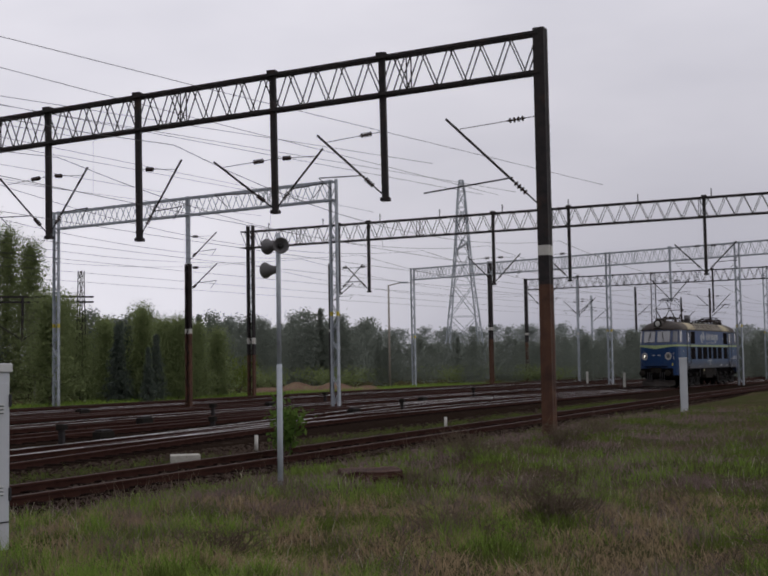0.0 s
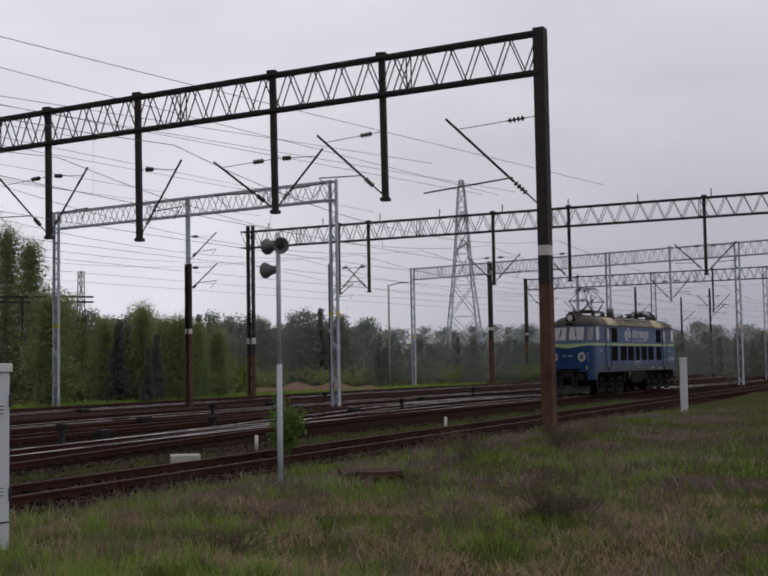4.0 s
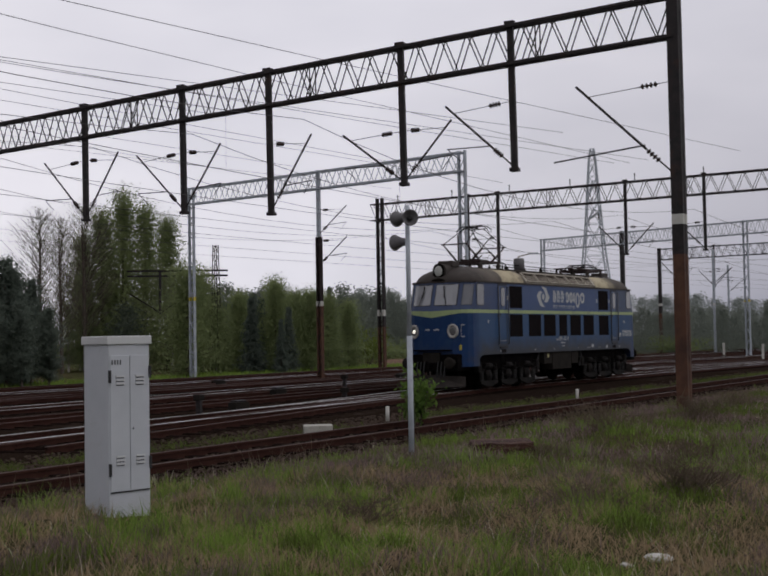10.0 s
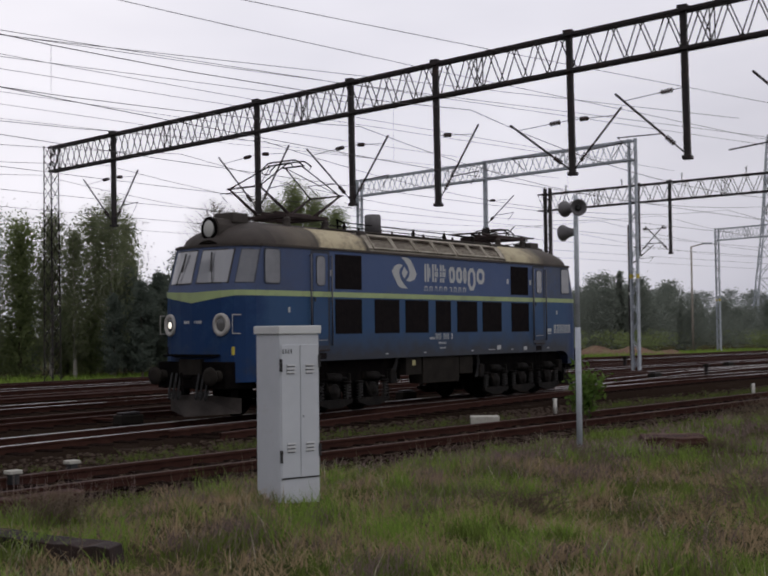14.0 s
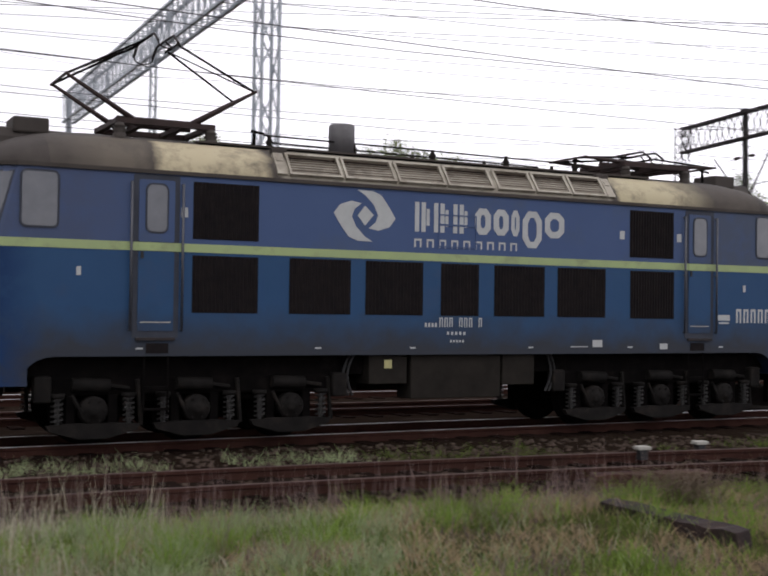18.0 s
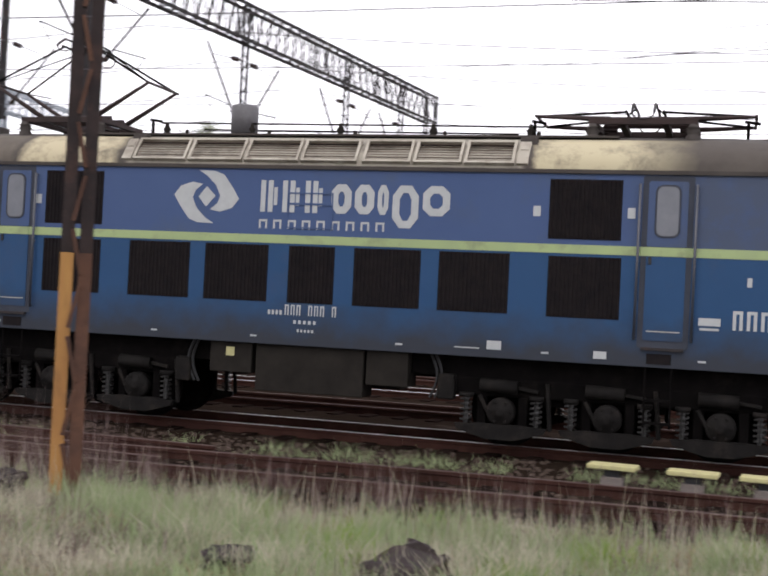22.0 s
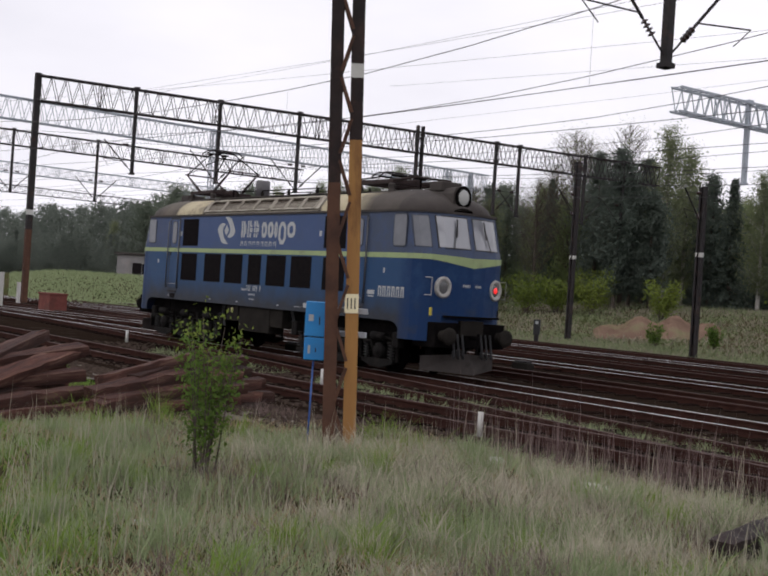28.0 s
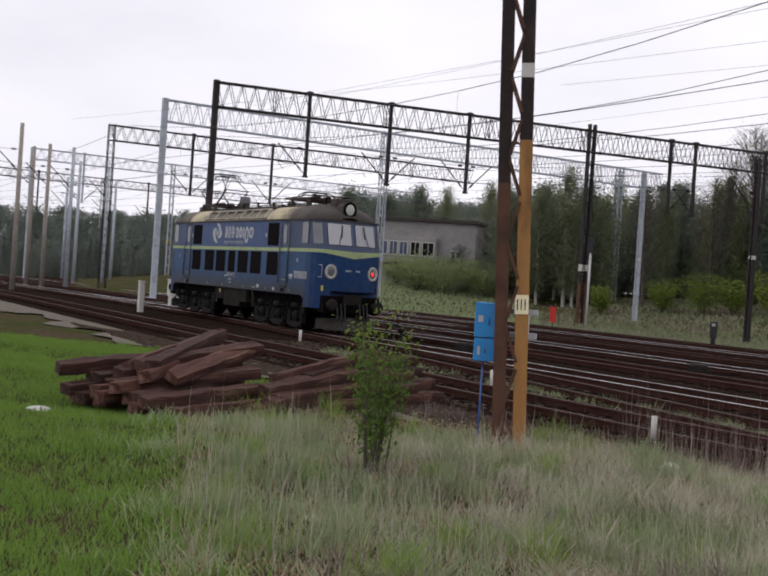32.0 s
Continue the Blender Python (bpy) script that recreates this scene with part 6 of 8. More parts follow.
for x, y, h, w in ((45.1, 1.2, 2.1, 0.25), (86.0, 6.4, 1.1, 0.16), (99.0, 10.4, 1.1, 0.18), (-61.5, 17.2, 1.75, 0.26), (-50.5, 12.4, 1.35, 0.22), (-58.5, 15.9, 1.4, 0.22), (-66, 19.5, 1.2, 0.2), (-76, 20.5, 1.2, 0.2), (-44, 28.0, 1.0, 0.15)):
    g = thing("marker_post", pose(x, y, -0.2, 0, 0, 8), "short square white-grey concrete post between the tracks", "post", "white posts")
    bp("shaft", M_WHITE if h < 2 else M_CAB, g, ((-w / 2, -w / 2, 0), (w / 2, w / 2, h)), bevel=0.02)
    bp("cap", M_WHITE if h < 2 else M_CABLID, g, ((-w / 2 - 0.02, -w / 2 - 0.02, h), (w / 2 + 0.02, w / 2 + 0.02, h + 0.06)), bevel=0.015)
for x, y in ((36.0, 8.2), (27.0, 10.9), (-21.0, 12.6), (-13.7, 11.0), (-34.0, 13.4)):
    bm = bmesh.new()
    rod(bm, (0, 0, -0.2), (0, 0, 0.22), 0.045, 8)
    ob = part("peg", bm, M_WHITE)
    ob.matrix_basis = pose(x, y, 0)
    tagged(ob, "short white peg standing beside a rail", "peg", "white pegs")
sg = thing("red_sign", pose(-57.5, 38.3, 0.0, 0, 0, 55), "small red rectangular board on a short post by the track", "sign")
bp("board", M_RED, sg, ((-0.18, -0.03, 0.15), (0.18, 0.03, 1.05)), bevel=0.01)
bp("post", M_STEEL_DARK, sg, ((-0.03, -0.02, -0.3), (0.03, 0.02, 0.16)))
sw = thing("dwarf_signal", pose(-44.0, 38.5, -0.2, 0, 0, 40), "small black dwarf signal with a white lens by the track", "signal")
bp("case", M_BLACK, sw, ((-0.16, -0.12, 0.45), (0.16, 0.12, 1.2)), bevel=0.02)
bp("foot", M_STEEL_DARK, sw, ((-0.1, -0.1, 0), (0.1, 0.1, 0.45)))
bp("lens", M_L_WHITE, sw, ((-0.08, -0.13, 0.98), (0.08, -0.12, 1.12)))
for x, y, h in ((-58.0, 41.0, 4.4), (-75.0, 45.0, 5.2)):
    s = thing("main_signal", pose(x, y, 0.0, 0, 0, 50), "colour-light signal on a pale grey post, lamps dark", "signal", "colour-light signals")
    bm = bmesh.new()
    rod(bm, (0, 0, -0.2), (0, 0, h), 0.075, 8)
    part("signal_post", bm, M_WHITE, s)
    bp("lamp_head", M_BLACK, s, ((-0.18, -0.2, h), (0.18, 0.1, h + 0.9)), bevel=0.03)


def point_machine(x, y, az):
    g = thing("point_machine", pose(x, y, -0.15, 0, 0, az), "dark iron point machine with rods to the switch rails", "point machine", "point machines")
    bp("case", M_L_BOX, g, ((-0.36, -0.16, 0.02), (0.28, 0.16, 0.24)), bevel=0.03)
    bp("cover", M_STEEL_DARK, g, ((-0.29, -0.13, 0.24), (0.21, 0.13, 0.30)), bevel=0.03)
    bp("base_timber", M_SLEEPER, g, ((-0.7, -0.12, -0.06), (0.7, 0.12, 0.02)))
    for o in (-0.07, 0.07):
        bm = bmesh.new()
        rod(bm, (o, 0.2, 0.12), (o * 0.6, 1.6, 0.08), 0.025, 6)
        part("switch_rod", bm, M_RAIL, g)


for x, o in ((30.5, 2.1), (38.0, 6.3), (33.0, 10.5), (46.0, 2.1), (52.0, 10.4), (60.0, 6.3), (44.0, 14.7), (-32.0, 2.1), (-44.0, 6.3), (-26.0, 6.2), (20.0, 2.2)):
    xy = main_line(-x, o)
    point_machine(xy[0], xy[1], -10 if x > 0 else 4)
for x, o, h in ((28.5, 2.0, 0.45), (36.0, 2.0, 0.3), (42.0, 6.2, 0.5), (50.0, 2.0, 0.4), (57.0, 10.5, 0.5), (-36.0, 2.1, 0.35), (-50.0, 6.2, 0.4), (66.0, 6.3, 0.5)):
    xy = main_line(-x, o)
    g = thing("cable_stub", pose(xy[0], xy[1], -0.2), "short dark cable terminal between the tracks", "terminal", "cable terminals")
    bp("stub", M_STEEL_DARK, g, ((-0.07, -0.07, 0), (0.07, 0.07, h)), bevel=0.01)
    bp("head", M_L_BOX, g, ((-0.14, -0.11, h), (0.14, 0.11, h + 0.16)), bevel=0.02)
gs = bmesh.new()
gr = []
for x in np.arange(-60, -12.5, 0.5):
    yn = float(np.interp(x, NEAR[:, 0], NEAR[:, 1]))
    w = 0.35 * math.sin(x * 1.3) + 0.25 * math.sin(x * 2.9 + 1)
    gr.append([gs.verts.new((x, yy, float(ground_z(x, yy)) + 0.05)) for yy in np.linspace(yn - 1.75, yn - 3.6 + w + min(0.0, (x + 16) * 0.02), 8)])
for a, b in zip(gr, gr[1:]):
    for i in range(7):
        gs.faces.new((a[i], b[i], b[i + 1], a[i + 1]))
tagged(part("gravel_strip", gs, surf("beige_gravel", (0.075, 0.062, 0.050), (0.15, 0.125, 0.10), 9, 0.95, 0, 1.0, (0.10, 0.10, 0.055), 0.8, 0.5, fine=30)), "beige gravel strip beside the siding", "gravel", kind="structure")
rk = random.Random(3)
vs_, fs_ = [], []
STONE_DIRS = [(-1, -1, -1), (1, -1, -1), (1, 1, -1), (-1, 1, -1), (-0.7, -0.7, 1), (0.8, -0.6, 0.9), (0.7, 0.8, 1), (-0.8, 0.6, 0.8)]
for i in range(25000):
    x = rk.uniform(-34, 34) if i < 13000 else rk.uniform(14, 62) if i < 19000 else rk.uniform(-36, -12.5)
    yn = float(np.interp(x, NEAR[:, 0], NEAR[:, 1]))
    u = rk.random()
    y = yn + (rk.uniform(-1.9, -0.9) if u < 0.3 else rk.uniform(-0.5, 0.5) if u < 0.42 else rk.uniform(0.8, 2.6) if u < 0.85 else rk.uniform(2.4, 3.6))
    if i >= 19000:
        y = yn - 1.75 - 1.9 * u
    s = rk.uniform(0.018, 0.045)
    z = -0.145 if y > yn - 1.35 else -0.2 if i < 19000 else float(ground_z(x, y)) + 0.06
    k0 = len(vs_)
    vs_ += [(x + s * a * rk.uniform(0.6, 1.2), y + s * b * rk.uniform(0.6, 1.2), z + s * 0.7 * c * rk.uniform(0.6, 1.2)) for a, b, c in STONE_DIRS]
    fs_ += [[k0 + j for j in f] for f in ((0, 3, 2, 1), (4, 5, 6, 7), (0, 1, 5, 4), (1, 2, 6, 5), (2, 3, 7, 6), (3, 0, 4, 7))]
tagged(new("loose_ballast", mesh_from("loose_ballast", vs_, fs_, M_STONE)), "loose grey-brown ballast stones along the rails", "gravel", kind="stuff")
for x, y, s in ((10.6, 1.72, 0.10), (10.35, 1.95, 0.05), (-8.6, 3.6, 0.06), (-9.2, 9.0, 0.14), (-10.4, 8.6, 0.12), (-15.6, 2.6, 0.12)):
    bm = bmesh.new()
    bmesh.ops.create_icosphere(bm, subdivisions=2, radius=s)
    for v in bm.verts:
        v.co = Vector((v.co.x * 1.5, v.co.y, v.co.z * 0.45)) * (1 + 0.25 * noise.noise(v.co * 9))
    ob = part("pale_stone", bm, M_WHITE)
    ob.matrix_basis = pose(x, y, float(ground_z(x, y)) + s * 0.25, 0, 0, 40 * x)
    tagged(ob, "flat pale stone half sunk in the grass", "stone", "pale stones")


def pylon():
    x, y = polar(78.15, 150)
    g = thing("power_pylon", pose(x, y, -0.3, 0, 0, 20), "tall grey steel lattice power pylon beyond the wood", "pylon")
    h = 25.5
    lev = [(0, 2.6), (4, 2.15), (8, 1.75), (12, 1.3), (16, 0.95), (19, 0.75), (22, 0.55), (24, 0.42), (h, 0.22)]
    bm = bmesh.new()
    cs = [(-1, -1), (1, -1), (1, 1), (-1, 1)]
    for (z0, a), (z1, b) in zip(lev, lev[1:]):
        for j, c in enumerate(cs):
            e = cs[(j + 1) % 4]
            rod(bm, (c[0] * a, c[1] * a, z0), (c[0] * b, c[1] * b, z1), 0.09, 4)
            rod(bm, (c[0] * a, c[1] * a, z0), (e[0] * b, e[1] * b, z1), 0.05, 4)
            rod(bm, (e[0] * a, e[1] * a, z0), (c[0] * b, c[1] * b, z1), 0.05, 4)
            rod(bm, (c[0] * b, c[1] * b, z1), (e[0] * b, e[1] * b, z1), 0.04, 4)
    part("tower", bm, M_STEEL_GREY, g)
    for z, w in ((17.0, 4.4), (20.6, 2.6)):
        bm = bmesh.new()
        rod(bm, (-w, 0, z), (w, 0, z), 0.14, 4)
        rod(bm, (-w, 0, z), (0, 0, z + 0.9), 0.09, 4)
        rod(bm, (w, 0, z), (0, 0, z + 0.9), 0.09, 4)
        part("cross_arm", bm, M_STEEL_GREY, g)
        for s in (-1, 1):
            bm = bmesh.new()
            rod(bm, (s * w * 0.96, 0, z - 0.9), (s * w * 0.96, 0, z), 0.07, 6)
            part("insulator_string", bm, M_INSUL, g)


pylon()


def signal_box():
    x, y = polar(-62.3, 105)
    z = float(ground_z(x, y))
    g = thing("signal_box_building", pose(x, y, z - 1.2, 0, 0, 50), "two-storey grey rendered signal box with a flat roof", "building")
    M_R = surf("pale_grey_render", (0.20, 0.19, 0.185), (0.26, 0.25, 0.245), 1.5, 0.9, 0, 0.2, (0.30, 0.27, 0.25), 0.4, 0.4)
    W, D, Hh = 8.4, 4.5, 6.7
    bp("wall", M_R, g, ((-W / 2, -D / 2, 0), (W / 2, D / 2, Hh)), bevel=0.03)
    bp("roof", M_L_ROOF, g, ((-W / 2 - 0.25, -D / 2 - 0.3, Hh), (W / 2 + 0.25, D / 2 + 0.3, Hh + 0.3)), bevel=0.03)
    bp("bay", M_R, g, ((-W / 2 - 0.3, -D / 2 - 0.8, 3.0), (0.9, -D / 2 + 0.01, 5.3)), bevel=0.03)
    for i, (x0, x1) in enumerate(((-4.2, -3.4), (-3.3, -2.5), (-2.4, -1.6), (-1.4, -0.5), (-0.35, 0.75))):
        wn_ = bp("window", M_WHITE, g, ((x0, -D / 2 - 0.86, 3.65), (x1, -D / 2 - 0.80, 4.9)))
        bp("pane", M_L_GRILLE if i > 2 else M_L_CAB, wn_, ((x0 + 0.08, -D / 2 - 0.875, 3.73), ((x0 + x1) / 2 - 0.03, -D / 2 - 0.865, 4.82)), (((x0 + x1) / 2 + 0.03, -D / 2 - 0.875, 3.73), (x1 - 0.08, -D / 2 - 0.865, 4.82)))
    wn_ = bp("window", M_WHITE, g, ((2.0, -D / 2 - 0.06, 3.2), (3.0, -D / 2 + 0.01, 4.3)))
    bp("pane", M_L_GRILLE, wn_, ((2.08, -D / 2 - 0.075, 3.28), (2.46, -D / 2 - 0.065, 4.22)), ((2.54, -D / 2 - 0.075, 3.28), (2.92, -D / 2 - 0.065, 4.22)))
    g2 = thing("low_annex", pose(*polar(-66.3, 110), float(ground_z(*polar(-66.3, 110))) - 1.5, 0, 0, 50), "low pale flat-roofed annex beside the signal box", "building")
    bp("wall", M_R, g2, ((-5, -2.5, 0), (5, 2.5, 3.4)), bevel=0.03)
    bp("roof", M_L_ROOF, g2, ((-5.2, -2.7, 3.4), (5.2, 2.7, 3.6)), bevel=0.02)
    for x0 in (-3.5, -1, 1.5):
        bp("window", M_L_GRILLE, g2, ((x0, -2.56, 1.7), (x0 + 1.4, -2.48, 2.7)))


signal_box()
for b, d, w, h in ((-78.5, 190, 14, 5), (-73.5, 175, 9, 4), (86.5, 190, 9, 3.2)):
    x, y = polar(b, d)
    g = thing("distant_shed", pose(x, y, -0.2, 0, 0, -b), "pale low shed far beyond the yard", "building", "distant sheds")
    bp("wall", M_CAB, g, ((-w / 2, -3, 0), (w / 2, 3, h)))
    bp("roof", M_L_ROOF, g, ((-w / 2 - 0.2, -3.2, h), (w / 2 + 0.2, 3.2, h + 0.3)))
# bare earth banks beyond the yard's last track
M_EARTH = surf("reddish_earth", (0.12, 0.078, 0.058), (0.20, 0.135, 0.10), 0.8, 0.95, 0, 0.6, (0.13, 0.14, 0.07), 0.4, 0.5, spec=0.0)


def earth_bank(b0, b1, d0, deep, high):
    bm = bmesh.new()
    er = random.Random(int(d0))
    grid = []
    for i in range(41):
        row = []
        for j in range(9):
            x, y = polar(b0 + (b1 - b0) * i / 40, d0 + deep * j / 8)
            h = high * math.sin(math.pi * i / 40) ** 0.6 * math.sin(math.pi * j / 8) * (0.75 + 0.25 * math.sin(i * 0.55)) + er.gauss(0, 0.03)
            row.append(bm.verts.new((x, y, float(ground_z(x, y)) - 0.05 + h)))
        grid.append(row)
    for a, b in zip(grid, grid[1:]):
        for j in range(8):
            bm.faces.new((a[j], b[j], b[j + 1], a[j + 1]))
    tagged(part("earth_bank", bm, M_EARTH), "low bare bank of reddish earth beyond the tracks", "bank", kind="structure")


earth_bank(67.6, 74.2, 92, 9, 0.85)
earth_bank(-40.2, -46.2, 66, 7, 1.1)
for b, d in ((-43.2, 62), (-40.5, 61)):
    bush("bush", *polar(b, d), 1.2, 0.5, 700, M_LEAF_BUSH, "small fresh green bush beside the last track", 0.07, 14)
bush("bush", *polar(67.2, 92), 3.0, 1.6, 2000, M_LEAF_BRIGHT, "yellow-green young willow bush beyond the tracks", 0.10, 22)
rb = thing("trackside_bin", pose(-56.0, 18.2, -0.15, 0, 0, 8), "rusty red steel bin standing beside the tracks", "bin")
bp("body", M_RED_RUST, rb, ((-0.6, -0.45, 0.08), (0.6, 0.45, 0.85)), bevel=0.03)
bp("lid", M_RED_RUST, rb, ((-0.64, -0.49, 0.85), (0.64, 0.49, 0.93)), bevel=0.02)
for x in (-0.5, 0.42):
    bp("runner", M_RUST_MAST, rb, ((x, -0.45, 0.0), (x + 0.08, 0.45, 0.08)))

# ---- the electric locomotive ----
loco = thing("electric_locomotive", Matrix.Identity(4), "blue six-axle electric locomotive with a pale lime stripe, one pantograph raised", "locomotive")
HWID, SILL, EAVE = 1.3, 1.25, 3.8
END_Y = [0.0, 0.3, 0.6, 0.80, 0.92, 0.985, 1.0]
END_X = [7.68, 7.65, 7.57, 7.44, 7.26, 7.02, 6.65]


def nose(y, z):
    """How far the end stands out at a side offset y and height z."""
    lean = 0.30 * max(0.0, (z - 2.8)) / 1.0
    return float(np.interp(abs(y) / HWID, END_Y, END_X)) - lean * min(1.0, (float(np.interp(abs(y) / HWID, END_Y, END_X)) - 6.65) / 0.5)


YS = [-1.0, -0.985, -0.955, -0.92, -0.86, -0.80, -0.7, -0.6, -0.45, -0.3, -0.15, 0, 0.15, 0.3, 0.45, 0.6, 0.7, 0.80, 0.86, 0.92, 0.955, 0.985, 1.0]


def outline(z, grow=0.0, back=None):
    """Plan outline at a height, from the near side round the east end and the west end."""
    e = [(nose(u * HWID, z) + grow, u * (HWID + grow)) for u in YS]
    if back is not None:
        return [(back, -HWID - grow)] + e + [(back, HWID + grow)]
    return [(5.3, -HWID - grow)] + e + [(5.3, HWID + grow), (-5.3, HWID + grow)] + [(-x, -y) for x, y in e] + [(-5.3, -HWID - grow)]


def loft(bm, rings, mi=None, caps=(True, True)):
    vr = [[bm.verts.new(p) for p in r] for r in rings]
    n = len(vr[0])
    for j, (a, b) in enumerate(zip(vr, vr[1:])):
        for i in range(n):
            f = bm.faces.new((a[i], a[(i + 1) % n], b[(i + 1) % n], b[i]))
            if mi:
                f.material_index = mi(f, j)
    if caps[0]:
        bm.faces.new(vr[0][::-1])
    if caps[1]:
        bm.faces.new(vr[-1])
    return vr


bm = bmesh.new()
LEV = [SILL, 1.8, 2.77, 3.0, 3.4, EAVE]


def body_mat(f, j):
    c = f.calc_center_median()
    return 0 if j < 2 else 1


loft(bm, [[(x, y, z) for x, y in outline(z)] for z in LEV], body_mat)
part("body", bm, [M_L_LOW, M_L_UP], loco, "blue riveted steel body, grimy towards the sill")
for sg in (1, -1):
    bm = bmesh.new()
    rings = []
    for z, bx in ((1.252, 6.28), (1.235, 6.42), (1.19, 6.54), (1.12, 6.63), (1.03, 6.70), (0.94, 6.755), (0.86, 6.79)):
        rings.append([(sg * x, y, z) for x, y in outline(z, 0.0, bx)])
    loft(bm, rings)
    part("front_apron", bm, M_L_LOW, loco)
bm = bmesh.new()
o1 = outline(2.77, 0.007)


def dip(x, y):
    return 0.0 if abs(x) < 6.66 else max(0.0, 1 - abs(y) / 1.05)


lo = [(x, y, 2.71 - 0.15 * dip(x, y)) for x, y in o1]
hi = [(x, y, 2.83 - 0.04 * dip(x, y)) for x, y in o1]
loft(bm, [lo, hi], caps=(False, False))
part("lime_stripe", bm, M_L_STRIPE, loco, "pale lime stripe dipping to a point on the nose", normals=False)
bm = bmesh.new()
loft(bm, [[(x, y, z) for x, y in outline(EAVE, 0.03)] for z in (EAVE - 0.015, EAVE + 0.04)])
part("gutter", bm, M_L_ROOF, loco)

# roof: rounded shoulders, rounded-off ends
SEC = [(1.0, 0.0), (0.985, 0.10), (0.94, 0.20), (0.86, 0.31), (0.74, 0.41), (0.6, 0.48), (0.4, 0.55), (0.2, 0.59), (0, 0.60)]
SEC = SEC + [(-a, b) for a, b in SEC[-2::-1]]
XR = [-7.2, -7.15, -7.05, -6.9, -6.7, -6.4, -6.1, -5.7, -4.65, -4.6, -3.2, -1.5, 0, 1.5, 3.2, 4.6, 4.65, 5.7, 6.1, 6.4, 6.7, 6.9, 7.05, 7.15, 7.2]
bm = bmesh.new()
rings = []
for x in XR:
    a = abs(x)
    wv = HWID if a < 6.4 else float(np.interp(a, [6.4, 6.7, 6.9, 7.05, 7.15, 7.2], [1.3, 1.22, 1.1, 0.9, 0.6, 0.3]))
    u = max(0.0, (a - 5.6) / 1.62)
    hv = math.sqrt(max(0.0, 1 - min(u, 1.0) ** 2.2)) * 0.96 + 0.04
    rings.append([(x, s * wv, EAVE + 0.035 + z * hv) for s, z in SEC])


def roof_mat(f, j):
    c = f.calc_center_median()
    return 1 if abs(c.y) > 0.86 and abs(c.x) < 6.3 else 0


vr = [[bm.verts.new(p) for p in r] for r in rings]
for j, (a, b) in enumerate(zip(vr, vr[1:])):
    for i in range(len(a) - 1):
        f = bm.faces.new((a[i], b[i], b[i + 1], a[i + 1]))
        f.material_index, f.smooth = roof_mat(f, j), True
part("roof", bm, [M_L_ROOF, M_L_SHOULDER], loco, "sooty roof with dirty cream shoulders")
for sg in (1, -1):
    bm = bmesh.new()
    pr = [(-0.36, 4.0), (-0.34, 4.32), (-0.25, 4.45), (0, 4.49), (0.25, 4.45), (0.34, 4.32), (0.36, 4.0)]
    r0 = [bm.verts.new((sg * 5.6, y, z - 0.04)) for y, z in pr]
    r1 = [bm.verts.new((sg * 7.12, y * 0.78, z - 0.02 if z > 4.1 else 3.9)) for y, z in pr]
    for i in range(len(pr) - 1):
        bm.faces.new((r0[i], r0[i + 1], r1[i + 1], r1[i]))
    bm.faces.new(r1)
    part("lamp_cowl", bm, M_L_ROOF, loco)
    lm = pose(sg * 7.1, 0, 4.21, 0, 90 * sg, 0)
    bm = bmesh.new()
    lathe(bm, [(0.10, -0.1), (0.20, -0.04), (0.235, 0.04), (0.235, 0.07), (0.19, 0.07)], lm @ Matrix.Diagonal((1.15, 1, 1, 1)), 22)
    hl = part("top_headlight", bm, M_L_UNDER, loco)
    bm = bmesh.new()
    lathe(bm, [(0.19, 0.055), (0.15, 0.075), (0.05, 0.088)], lm @ Matrix.Diagonal((1.15, 1, 1, 1)), 22)
    part("lens", bm, M_LENS_PALE, hl)
    for y in (-0.78, 0.78):
        hm = pose(sg * 7.565, y, 2.09, 0, 90 * sg, sg * (8 if y > 0 else -8)) @ Matrix.Diagonal((1.25, 1, 1, 1))
        bm = bmesh.new()
        lathe(bm, [(0.19, -0.12), (0.20, 0.02), (0.195, 0.055), (0.162, 0.06), (0.130, 0.045), (0.12, 0.02)], hm, 24)
        hl = part("headlight", bm, M_L_RIM, loco, "round headlight with a pale grey rim")
        bm = bmesh.new()
        lathe(bm, [(0.135, 0.01), (0.11, 0.025), (0.04, 0.035)], hm, 20)
        part("lens", bm, M_LENS, hl)
        lit = (sg < 0 and y > 0) or (sg > 0 and y > 0)
        if lit:
            bm = bmesh.new()
            lathe(bm, [(0.06, 0.03), (0.05, 0.045), (0.02, 0.05)], hm, 12)
            part("lamp_glow", bm, M_LAMP_ON if sg < 0 else M_LAMP_RED, hl)
        bp("marker_lamp", M_YELLOW if y < 0 else M_L_BOX, loco, ((min(sg * 7.2, sg * 7.47), y * 1.22 - 0.09, 1.44), (max(sg * 7.2, sg * 7.47), y * 1.22 + 0.09, 1.62)), bevel=0.01)


def patch(y0, y1, z0, z1, sg, grow, ny=6, nz=3, bm=None):
    bm = bm or bmesh.new()
    g = [[bm.verts.new((sg * (nose(y, z) + grow), y, z)) for y in np.linspace(y0, y1, ny)] for z in np.linspace(z0, z1, nz)]
    for a, b in zip(g, g[1:]):
        for i in range(ny - 1):
            bm.faces.new((a[i], a[i + 1], b[i + 1], b[i]))
    return bm


